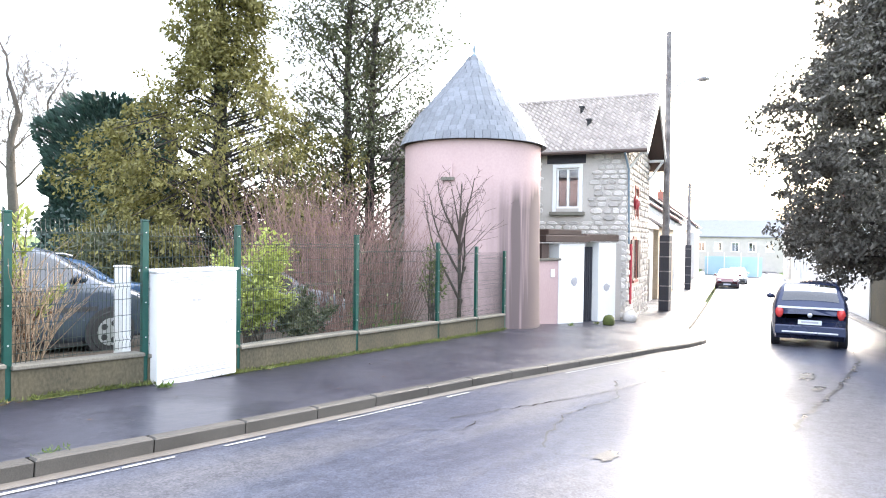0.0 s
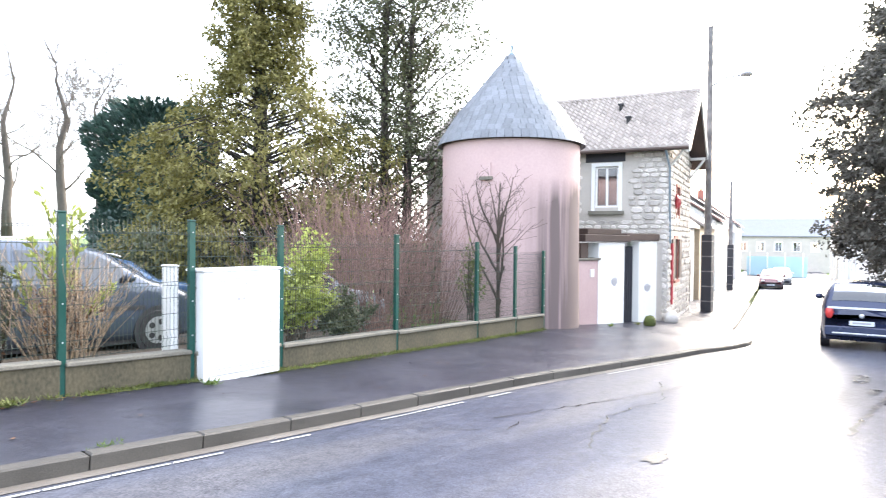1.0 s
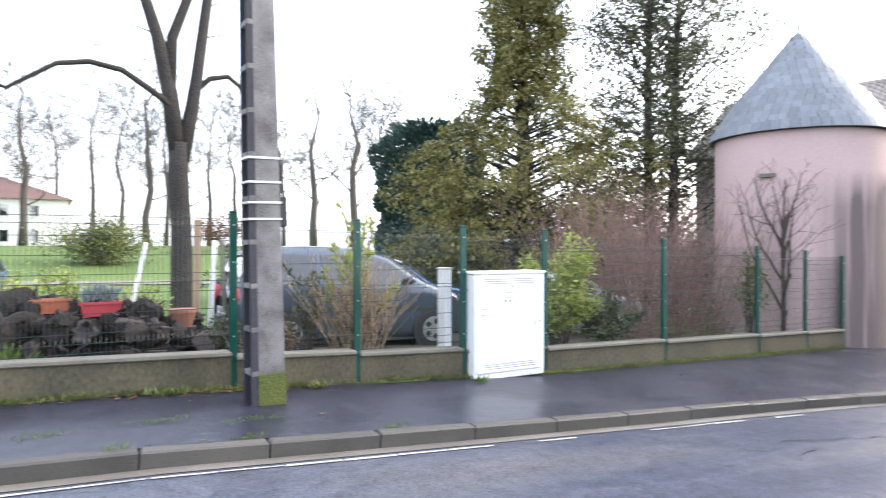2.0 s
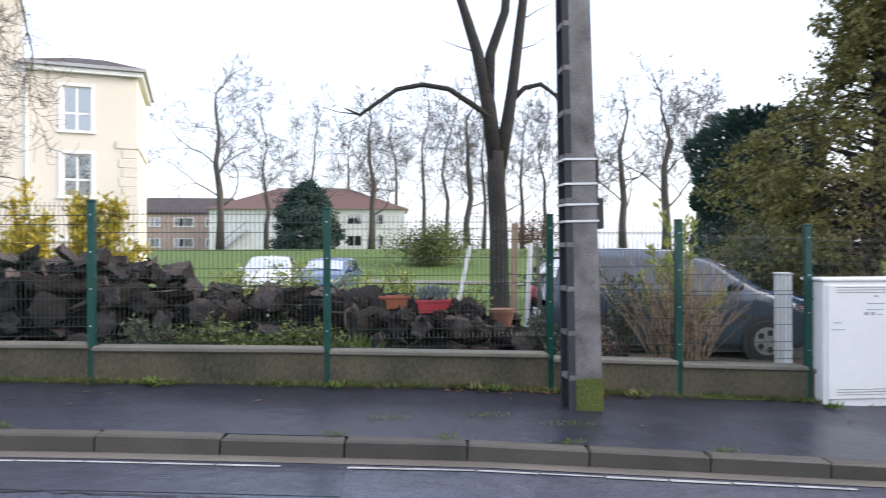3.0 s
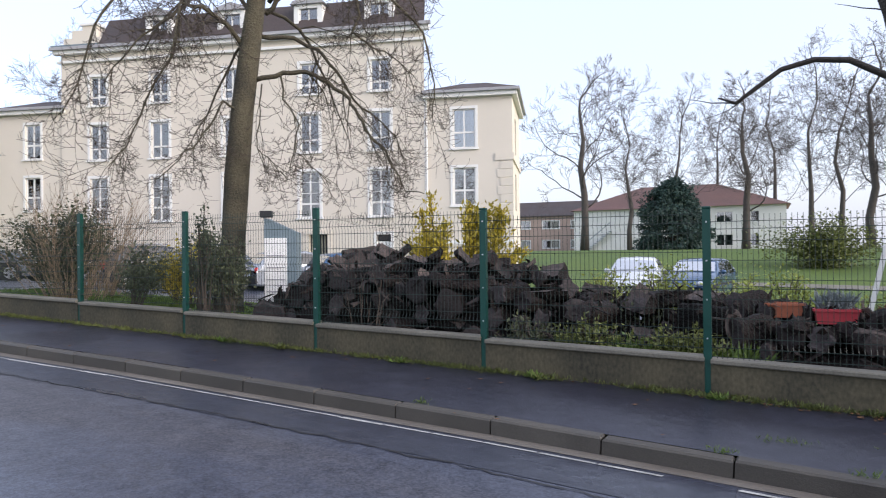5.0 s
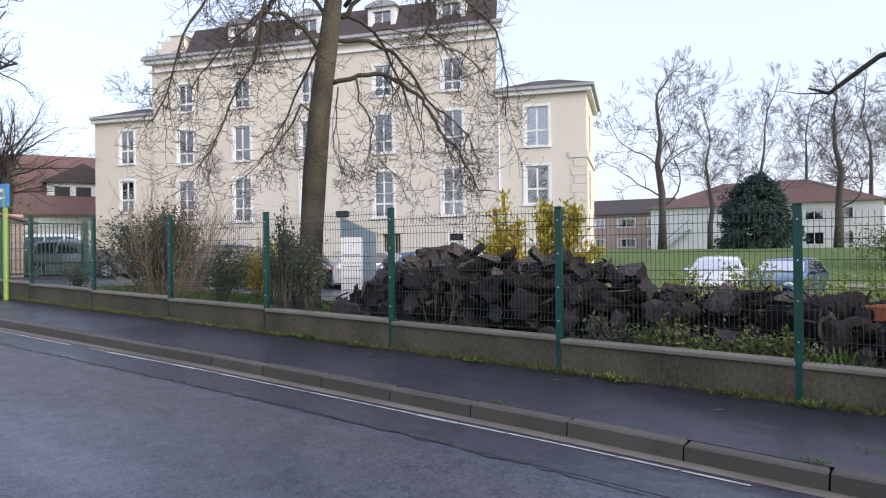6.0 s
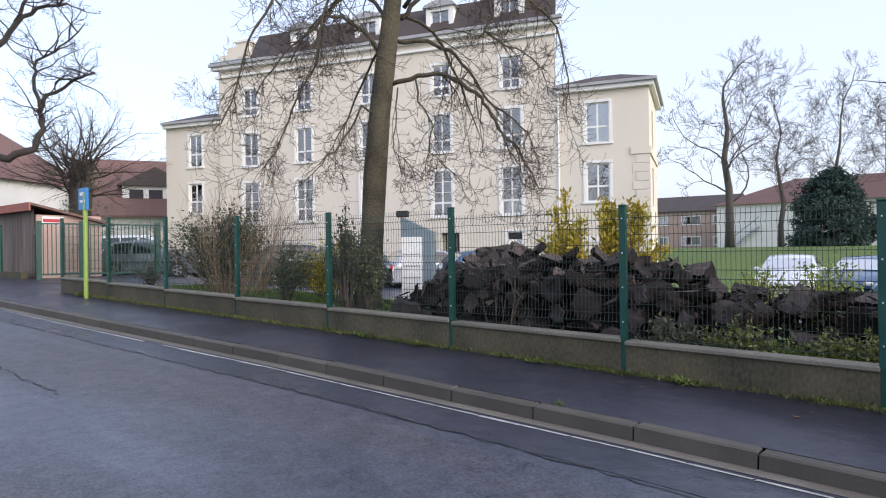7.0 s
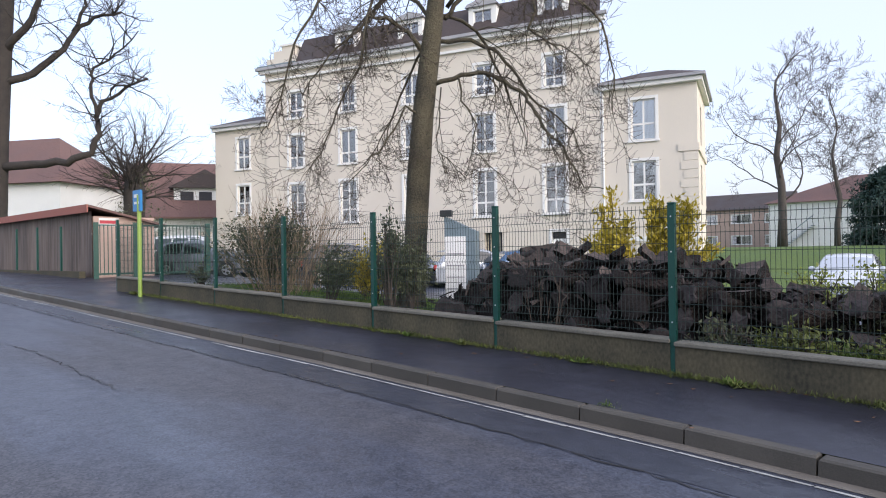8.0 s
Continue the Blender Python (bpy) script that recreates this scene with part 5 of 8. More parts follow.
gable_house("pink_house", pose(-36.5, 97, 0, 0, 0, 4), 12, 9, 1.0, 6.9, 9.3, M["pinkwall"], M["slate_roof"], "pink rendered two-storey house with dark roof", windows=[(1.2, 2.6, 5.0, 6.2), (4.6, 7.2, 5.0, 6.2), (9.0, 10.4, 5.0, 6.2), (1.2, 2.6, 2.0, 3.2), (4.6, 7.2, 2.0, 3.2), (9.0, 10.4, 2.0, 3.2)])
# beyond the shed
hx, hy = spot(69.2, 52)
long_house = gable_house("long_house", pose(hx - 17.5, hy - 8.5, 0, 0, 0, 30), 15.0, 9, 0.5, 7.2, 11.4, M["white"], M["red_roof"], "long white house with dark red-brown roof behind the shed", hip=4.0, overhang=0.6)
hx, hy = spot(61.5, 56)
dh = gable_house("dormer_house", pose(hx - 2.5, hy - 4.3, 0, 0, 0, 58), 10, 9, 0.5, 4.6, 9.4, M["white"], M["red_roof"], "white house with red-brown roof and a wide dormer", windows=[(1, 2.2, 2.2, 3.6), (4.4, 5.6, 2.2, 3.6), (7.2, 8.4, 2.2, 3.6)], overhang=0.6, chimney=(7.5, 5.5))
dm = part("dormer", Geo().box(2.6, 7.4, 0.9, 4.0, 5.6, 7.1), M["white"], dh, "wide white dormer with three windows")
part("dormer_roof", Geo().prism([(2.2, 7.1), (7.8, 7.1), (5.0, 8.6)], 0.5, 4.6), M["slate_roof"], dm)
for k in range(3):
    part("pane", Geo().box(3.1 + 1.4 * k, 4.1 + 1.4 * k, 0.86, 0.9, 5.95, 6.8), M["dark"], dm)
hill = Geo()
hill.blob((-95, 62, 0), (38, 26, 13), 28, 10, 0.12, random.Random(5))
solo("wooded_hill", hill, M["bark_far"], "distant brownish wooded hillside", "hill", kind="structure", smooth=True)

# ---- shed, gate, bus stop ----
shed = thing("shed", pose(-25.7, 9.0, 0), "weathered sheet-clad shed with rusty orange roof edge", "shed")
sz = slope(-30) - 0.3
g = Geo()
n = 110
for i in range(n):
    a, b = -14.0 + 14.0 * i / n, -14.0 + 14.0 * (i + 1) / n
    ya, yb = (0.0, -0.035) if i % 2 else (-0.035, 0.0)
    g.add([(a, ya, sz), (b, yb, sz), (b, yb, 3.3), (a, ya, 3.3)], [(0, 1, 2, 3)])
part("sheet_wall", g, M["shedmetal"], shed, "streaked grey-brown corrugated sheet")
part("end_wall", Geo().box(-0.12, 0.0, 0.02, 2.2, sz, 3.1), M["pinkwall"], shed, "pinkish end wall")
part("back_wall", Geo().box(-14, -0.12, 2.1, 2.2, sz, 2.6), M["shedmetal"], shed)
part("roof", Geo().add([(-14.3, -0.25, 3.42), (0.25, -0.25, 3.42), (0.25, 2.6, 2.75), (-14.3, 2.6, 2.75), (-14.3, -0.25, 3.5), (0.25, -0.25, 3.5), (0.25, 2.6, 2.83), (-14.3, 2.6, 2.83)], [(3, 2, 1, 0), (4, 5, 6, 7), (0, 1, 5, 4), (1, 2, 6, 5), (2, 3, 7, 6), (3, 0, 4, 7)]), M["red_roof"], shed, "rusty red sheet roof")
part("fascia", Geo().box(-14.3, 0.28, -0.3, -0.25, 3.22, 3.5), M["brickred"], shed, "rusty orange fascia")
part("sign", Geo().box(0.005, 0.03, 0.2, 0.9, 2.75, 3.05), M["white"], shed, "small red and white sign")
part("sign_stripe", Geo().box(0.03, 0.035, 0.22, 0.88, 2.84, 2.96), M["redpaint"], shed)


def bar_gate(ax, ay, bx, by, height, label):
    z0 = slope(ax)
    L = math.hypot(bx - ax, by - ay)
    gt = thing("bar_gate", pose(ax, ay, z0, 0, 0, math.degrees(math.atan2(by - ay, bx - ax))), label, "gate", "green bar gates")
    n = int(L / 0.12)
    dz = slope(bx) - z0
    for k in range(n + 1):
        x = L * k / n
        part("bar", Geo().box(x - 0.014, x + 0.014, -0.014, 0.014, 0.12 + dz * k / n, height), M["green"], gt)
    part("rail", Geo().box(0, L, -0.022, 0.022, height, height + 0.05), M["green"], gt)
    part("rail", Geo().box(0, L, -0.022, 0.022, 0.14, 0.2), M["green"], gt)
    for x in (0, L):
        part("post", Geo().box(x - 0.08, x + 0.08, -0.08, 0.08, -0.3, height + 0.12, bev=0.01), M["green"], gt)
    return gt


bar_gate(-24.9, 8.8, -24.55, 10.0, 1.85, "narrow dark green vertical bar gate beside the shed")
bar_gate(-24.5, 10.15, -23.9, 12.4, 1.85, "closed dark green vertical bar gate at the entrance")
side_fence = thing("side_fence", pose(0, 0, 0), "thin green posts and wire before the shed", "fence", kind="structure")
for x in (-27.6, -30.2, -32.8, -35.4, -38.0):
    part("post", Geo().box(x - 0.035, x + 0.035, 8.55, 8.62, slope(x) - 0.2, slope(x) + 1.85), M["green"], side_fence)
part("low_wall", Geo().box(-39, -25.6, 8.5, 8.7, slope(-39) - 1.0, slope(-30) + 0.14), M["wall_conc"], side_fence)
stop = thing("bus_stop", pose(-17.0, 6.85, slope(-17.0) - 0.02), "lime-green bus stop post with a blue sign", "bus stop")
part("post", Geo().tube([(0, 0, 0), (0, 0, 2.5)], 0.05, 10), M["stopgreen"], stop)
part("sign", Geo().box(-0.28, 0.12, -0.03, 0.03, 2.1, 2.62, bev=0.01), M["stopblue"], stop, "blue bus stop sign")
part("sign_mark", Geo().box(-0.2, 0.05, -0.036, -0.031, 2.28, 2.34).box(-0.2, 0.0, -0.036, -0.031, 2.44, 2.52), M["white"], stop)

# ---- grey kiosk by the logs ----
kz = site_z(-8.9, 9.3)
kiosk = thing("metering_kiosk", pose(-8.82, 9.25, kz, 0, 0, 30), "blue-grey metal kiosk with sloped top and white front", "kiosk")
hgt = 2.3 - kz
part("body", Geo().add([(-0.29, 0, 0), (0.29, 0, 0), (0.29, 0.6, 0), (-0.29, 0.6, 0), (-0.29, 0, hgt), (0.29, 0, hgt - 0.28), (0.29, 0.6, hgt - 0.28), (-0.29, 0.6, hgt)], [(3, 2, 1, 0), (4, 5, 6, 7), (0, 1, 5, 4), (1, 2, 6, 5), (2, 3, 7, 6), (3, 0, 4, 7)]), M["bluegrey"], kiosk)
part("front_panel", Geo().box(-0.28, 0.12, -0.03, 0.0, 0.02, hgt - 0.38, bev=0.008), M["cabinet"], kiosk, "white louvred front panel")
for k in range(5):
    part("louvre", Geo().box(-0.25, 0.09, -0.04, -0.03, 0.25 + 0.22 * k, 0.27 + 0.22 * k), M["greyprint"], kiosk)
part("lamp", Geo().box(-0.36, -0.14, -0.06, 0.1, hgt + 0.0, hgt + 0.12, bev=0.01), M["trim"], kiosk, "black floodlight on the kiosk")

# car park surface and park path
def pad(name, pts, material, label, lift):
    g = Geo()
    (x0, y0), (x1, y1) = pts
    nx_, ny_ = max(2, int((x1 - x0) / 1.2)), max(2, int((y1 - y0) / 1.2))
    for j in range(ny_ + 1):
        for i in range(nx_ + 1):
            a, b = x0 + (x1 - x0) * i / nx_, y0 + (y1 - y0) * j / ny_
            g.v.append((a, b, site_z(a, b) + lift))
    g.f = [(j * (nx_ + 1) + i, j * (nx_ + 1) + i + 1, (j + 1) * (nx_ + 1) + i + 1, (j + 1) * (nx_ + 1) + i) for j in range(ny_) for i in range(nx_)]
    return solo(name, g, material, label, "car park", kind="structure", smooth=True)


pad("car_park", ((-36, 12.5), (-1.5, 25.5)), M["asphalt"], "dark asphalt car park before the building", 0.05)
pad("parking_bay", ((0.5, 8.6), (11, 13.5)), M["soil"], "bare earth parking bay behind the fence", 0.045)
pad("log_ground", ((-9.2, 7.36), (2.9, 10.2)), M["soil"], "bare dark earth under the log pile", 0.04)
pad("park_path", ((-2.0, 30.5), (16, 31.7)), M["coping"], "pale path across the lawn", 0.05)


# ---- trees and shrubs ----
def rand_dir(r):
    z = r.uniform(-1, 1)
    t = r.uniform(0, 2 * math.pi)
    s = math.sqrt(1 - z * z)
    return Vector((s * math.cos(t), s * math.sin(t), z))


def limb(g, r, p, d, length, rad, level, spec, tips, least=0.0055):
    """One branch and, by spec per level (count, angle, ratio, lift, wiggle), its children."""
    count, angle, ratio, lift, wig = spec[level]
    n = max(3, min(9, int(length / 0.25)))
    pts, rads, dirs = [Vector(p)], [rad], []
    d = Vector(d).normalized()
    for i in range(n):
        d = (d + rand_dir(r) * wig + Vector((0, 0, lift / n))).normalized()
        pts.append(pts[-1] + d * (length / n))
        rads.append(max(least * 0.6, rad * (1 - 0.75 * (i + 1) / n)))
        dirs.append(d.copy())
    g[min(level, len(g) - 1)].tube(pts, rads, 7 if rad > 0.06 else (5 if rad > 0.025 else 3), rad > 0.03)
    tips.append((pts, level))
    if level + 1 < len(spec):
        for k in range(count):
            t = (k + r.random()) / count
            t = 0.25 + 0.75 * t
            i = min(n - 1, int(t * n))
            q = pts[i].lerp(pts[i + 1], t * n - i if i + 1 <= n else 0)
            axis = dirs[i].cross(rand_dir(r))
            if axis.length < 1e-3:
                continue
            nd = Matrix.Rotation(math.radians(angle * r.uniform(0.7, 1.3)), 3, axis.normalized()) @ dirs[i]
            limb(g, r, q, nd, length * ratio * r.uniform(0.6, 1.2) * (1.15 - 0.45 * t), max(least, rads[i] * 0.5), level + 1, spec, tips, least)


def bare_tree(name, m, trunk_pts, trunk_r, limbs, spec, seed, bark, twig, label, group="", min_r=0.006):
    """trunk_pts with radii, limbs: (start point, direction, length, radius)."""
    r = random.Random(seed)
    tree = thing(name, m, label, "tree", group)
    tg = Geo().tube(trunk_pts, trunk_r, 12)
    for i, p in enumerate(tg.v):
        k = 1 + 0.07 * vnoise(p[0] * 3 + seed, p[1] * 3, p[2] * 1.2)
        j = min(len(trunk_pts) - 1, i // 12) if i < 12 * len(trunk_pts) else 0
        c = trunk_pts[j]
        tg.v[i] = (c[0] + (p[0] - c[0]) * k, c[1] + (p[1] - c[1]) * k, p[2])
    part("trunk", tg, bark, tree, smooth=True)
    levels = [Geo(), Geo(), Geo()]
    tips = []
    for p, d, length, rad in limbs:
        limb(levels, r, p, d, length, rad, 0, spec, tips, min_r)
    for nm, lv, mt in (("limb", levels[0], bark), ("branch_mass", levels[1], bark), ("twig_mass", levels[2], twig)):
        if lv.v:
            part(nm, lv, mt, tree, smooth=True, kind="stuff")
    return tree, tips


def sprays(g, r, centre, spread, n, size, droop=0.3, aspect=0.45, out=None):
    for _ in range(n):
        o = rand_dir(r) * (r.random() ** 0.5)
        p = centre + Vector((o.x * spread[0], o.y * spread[1], o.z * spread[2]))
        d = rand_dir(r)
        if out is not None:
            d = d * 0.7 + out
        d.z -= droop
        if d.length < 1e-3:
            continue
        g.leaf(p, size * r.uniform(0.6, 1.3), d.normalized(), (rand_dir(r) + Vector((0, 0, 1))).normalized(), aspect)


def fan_limbs(r, base, h0, h1, n, length, rad, rise):
    out = []
    for k in range(n):
        t = k / max(1, n - 1)
        a = 2.4 * k + r.uniform(-0.4, 0.4)
        out.append(((base[0], base[1], h0 + (h1 - h0) * t), (math.cos(a), math.sin(a), rise * r.uniform(0.6, 1.3)), length * r.uniform(0.75, 1.2) * (1 - 0.35 * t), rad * (1 - 0.5 * t)))
    return out


# tree with drooping limbs by the building
r = random.Random(31)
zB = site_z(-10.1, 9.3) - 0.05
tp = [(-10.15, 9.3, zB - 0.2), (-10.12, 9.3, zB + 0.3), (-10.0, 9.3, 2.0), (-9.9, 9.3, 3.2), (-9.75, 9.3, 4.4), (-9.55, 9.3, 5.5), (-9.35, 9.3, 6.6), (-9.3, 9.35, 8.5)]
limbs = []
for t_h, az, ln, rise in [(6.2, 1.5, 3.6, 0.8), (6.6, -1.5, 3.4, 0.6), (7.0, 0.4, 3.8, 1.2), (7.2, 2.7, 3.8, 1.2), (7.6, -2.4, 3.6, 1.2), (7.9, -0.7, 3.6, 1.3), (8.3, 1.9, 3.4, 1.5), (6.9, -2.9, 3.4, 0.7), (8.4, 3.4, 3.6, 1.4), (8.4, 0.1, 3.6, 1.4)]:
    xx = lerp_table(t_h, [(z, x) for x, y, z in tp])
    limbs.append(((xx, 9.3, t_h), (math.cos(az), 0.8 * math.sin(az), rise), ln, 0.045))
SPEC_DROOP = [(9, 55, 0.5, -2.0, 0.26), (6, 52, 0.5, -1.0, 0.34), (4, 50, 0.55, 0.5, 0.36), (0, 0, 0, 0.5, 0.34)]
treeB, _ = bare_tree("bare_tree", pose(0, 0, 0), tp, [0.33, 0.27, 0.24, 0.235, 0.22, 0.2, 0.17, 0.11], limbs, SPEC_DROOP, 31, M["bark"], M["twig"], "tall bare tree with drooping twiggy branches on the lawn")
g = [Geo(), Geo(), Geo()]
# long limbs that rise, arch over and hang, each with crooked side shoots
ARCHES = [
    ([(-9.55, 9.38, 4.94), (-9.05, 9.68, 5.11), (-8.65, 9.89, 5.11), (-8.31, 10.05, 4.9), (-7.95, 10.23, 4.61), (-7.79, 10.31, 4.23), (-7.6, 10.41, 3.89), (-7.35, 10.56, 3.57), (-7.17, 10.66, 3.18), (-7.05, 10.76, 2.82), (-6.75, 11.02, 2.77)], 0.05),
    ([(-9.45, 9.46, 5.8), (-9.05, 9.94, 5.84), (-8.77, 10.31, 5.7), (-8.55, 10.64, 5.32), (-8.35, 10.95, 4.76), (-8.05, 11.34, 4.43), (-7.73, 11.62, 4.03), (-7.56, 11.77, 3.55)], 0.045),
    ([(-9.36, 9.54, 6.24), (-9.19, 9.82, 6.65), (-8.81, 10.4, 7.18), (-8.4, 11.02, 7.1), (-8.28, 11.13, 6.55), (-8.38, 11.04, 6.19), (-8.17, 11.36, 5.91), (-7.82, 11.67, 5.78), (-7.47, 11.97, 5.38)], 0.05),
    ([(-9.65, 9.29, 5.49), (-9.72, 8.83, 5.88), (-9.85, 8.45, 6.09), (-9.97, 8.08, 6.08), (-10.07, 7.74, 5.63), (-10.31, 7.4, 5.22), (-10.69, 7.07, 4.53)], 0.05),
    ([(-9.53, 9.39, 6.09), (-9.96, 9.42, 6.66), (-10.61, 9.25, 7.1), (-11.23, 9.11, 6.5), (-11.38, 9.12, 5.65), (-11.87, 8.83, 4.7), (-12.13, 8.61, 3.81), (-12.38, 8.39, 3.32)], 0.045),
    ([(-9.73, 9.23, 4.28), (-9.81, 8.89, 4.47), (-9.94, 8.65, 3.97), (-10.1, 8.39, 3.59), (-10.27, 8.1, 3.26), (-10.47, 7.93, 2.97)], 0.026),
    ([(-9.56, 9.37, 5.9), (-10.3, 9.52, 5.36), (-10.73, 9.42, 4.54), (-10.99, 9.33, 4.08), (-11.24, 9.12, 3.6)], 0.03),
    ([(-9.11, 9.63, 5.08), (-9.01, 9.59, 4.6), (-8.74, 9.69, 4.06), (-8.78, 9.66, 3.55), (-8.5, 9.9, 3.25), (-8.28, 10.09, 2.95)], 0.022),
    ([(-9.32, 9.57, 6.46), (-8.55, 9.58, 7.07), (-7.72, 9.89, 6.99), (-6.98, 10.27, 6.33), (-6.52, 10.68, 5.77), (-6.37, 10.81, 4.79), (-6.43, 10.76, 4.17)], 0.045),
    ([(-9.44, 9.47, 6.47), (-9.59, 8.67, 7.09), (-10.08, 7.86, 6.9), (-10.46, 7.27, 6.26), (-10.79, 6.99, 5.44), (-11.01, 6.8, 4.47), (-11.17, 6.66, 3.98)], 0.045),
    ([(-9.43, 9.48, 4.88), (-9.27, 9.23, 4.29), (-9.27, 9.16, 3.62), (-9.05, 9.29, 3.32), (-8.83, 9.48, 3.02)], 0.016),
]
for pts, rad in ARCHES:
    line = []
    for p, q in zip(pts, pts[1:]):
        line += [Vector(p).lerp(Vector(q), k / 3) + rand_dir(r) * 0.035 for k in range(3)]
    line.append(Vector(pts[-1]))
    line[0] = Vector(pts[0])
    n = len(line)
    radii = [max(0.009, rad * (1 - 0.82 * k / (n - 1))) for k in range(n)]
    part("limb", Geo().tube(line, radii, 7), M["bark"], treeB, smooth=True)
    length = sum((b_ - a_).length for a_, b_ in zip(line, line[1:]))
    for k in range(int(length * 4.8)):
        i = r.randrange(int(n * 0.2), n - 1)
        along = (line[i + 1] - line[i]).normalized()
        d = along * 0.5 + Vector((r.uniform(-0.7, 0.7), r.uniform(-0.7, 0.7), r.uniform(-0.9, 0.25)))
        limb(g, r, line[i], d, r.uniform(0.5, 1.5), max(0.009, radii[i] * 0.45), 1, SPEC_DROOP, [])
part("branch_mass", g[1], M["bark"], treeB, smooth=True, kind="stuff")
part("twig_mass", g[2], M["twig"], treeB, smooth=True, kind="stuff")

# dark forked tree beyond the log pile
zA = site_z(1.8, 15) - 0.1
tree_spec = [(5, 40, 0.35, 0.4, 0.12), (4, 45, 0.5, 0.3, 0.2), (3, 40, 0.5, 0.0, 0.22)]
treeA, _ = bare_tree("bare_tree", pose(0, 0, 0), [(1.9, 15, zA - 0.2), (1.9, 15, zA + 0.3), (1.89, 15, 2.0), (1.82, 15, 3.2), (1.85, 15, 3.9)], [0.3, 0.245, 0.225, 0.22, 0.22], [], tree_spec, 8, M["bark_dark"], M["bark_dark"], "dark forked bare tree with three upright limbs on the lawn")
for pts, rad in [([(1.82, 15, 3.6), (1.65, 15, 5.0), (1.4, 15, 6.2), (1.15, 15, 7.0), (0.7, 15, 8.4)], [0.2, 0.175, 0.14, 0.12, 0.07]),
                 ([(1.65, 15, 4.9), (1.7, 15, 6.2), (2.05, 15, 7.2), (2.2, 15, 9.2)], [0.14, 0.125, 0.11, 0.07]),
                 ([(1.9, 15, 3.5), (2.1, 15, 4.6), (2.22, 15, 5.4), (2.45, 15, 7.2), (2.7, 15, 9.3)], [0.17, 0.155, 0.135, 0.115, 0.07]),
                 ([(1.65, 14.9, 4.7), (1.3, 14.9, 4.95), (0.7, 14.9, 5.33), (0.1, 14.9, 5.42), (-0.5, 14.9, 5.3), (-1.0, 14.9, 4.95), (-1.35, 14.9, 4.7), (-1.7, 14.9, 4.85)], [0.075, 0.07, 0.062, 0.058, 0.053, 0.048, 0.04, 0.015]),
                 ([(2.2, 15, 5.1), (2.5, 15, 5.4), (2.9, 15, 5.5), (3.25, 15, 5.25), (3.35, 15, 5.05)], [0.07, 0.065, 0.055, 0.045, 0.02])]:
    part("limb", Geo().tube(pts, rad, 9), M["bark_dark"], treeA, smooth=True)
g = [Geo(), Geo(), Geo()]
for q, d in [((1.4, 15, 6.2), (-1, 0.2, 0.3)), ((2.3, 15, 6.3), (1, 0, 0.2)), ((1.8, 15, 6.4), (0.3, -1, 0.4)), ((-1.35, 14.9, 4.7), (-1, 0, 0.2)), ((-1.1, 14.9, 4.9), (-0.5, 0.2, -0.5)), ((1.88, 15, 2.4), (1, 0, 0.5)), ((2.4, 15, 7), (1, 0.3, 0.3))]:
    limb(g, r, q, d, 1.0, 0.02, 1, tree_spec, [])
part("twig_mass", g[1], M["bark_dark"], treeA, kind="stuff")

# gnarled plane trees and other bare trees of the park
SPEC_PLANE = [(6, 60, 0.55, 0.5, 0.42), (6, 52, 0.5, 0.5, 0.4), (6, 42, 0.5, 0.5, 0.25), (0, 0, 0, 0.4, 0.2)]
SPEC_FINE = [(8, 48, 0.5, 0.5, 0.2), (7, 45, 0.55, 0.4, 0.24), (5, 42, 0.55, 0.2, 0.24), (0, 0, 0, 0.1, 0.2)]


def park_tree(x, y, height, rad, seed, spec, label, n=10, spread=0.42, far=True, rise=0.55, h0=0.3):
    rr = random.Random(seed)
    z = site_z(x, y) - 0.1
    rad *= 0.68 if spec is SPEC_FINE else 0.85
    pts = [(x + rr.gauss(0, 0.012) * height * i / 3, y, z + height * 0.72 * i / 5) for i in range(6)]
    radii = [rad * k for k in ((1.2, 1.0, 0.85, 0.65, 0.45, 0.25) if spec is SPEC_FINE else (1.25, 1.0, 0.9, 0.75, 0.55, 0.35))]
    ls = []
    for k in range(n):
        t = h0 + (0.95 - h0) * k / n
        c = pts[min(5, int(t * 5.99))]
        a = 2.4 * k + rr.uniform(-0.4, 0.4)
        ls.append(((c[0], c[1], z + height * 0.72 * t), (math.cos(a), math.sin(a), rise + 0.9 * t), height * spread * (1.1 - 0.45 * t), rad * (0.26 if spec is SPEC_PLANE else 0.2) * (1.1 - 0.6 * t)))
    ls.append((pts[5], (0.1, 0, 1), height * 0.3, rad * 0.35))
    return bare_tree("bare_tree", pose(0, 0, 0), pts, radii, ls, spec, seed, M["bark_far"] if far else M["bark_dark"], M["bark_far"] if far else M["twig"], label, "bare park trees", 0.016)[0]


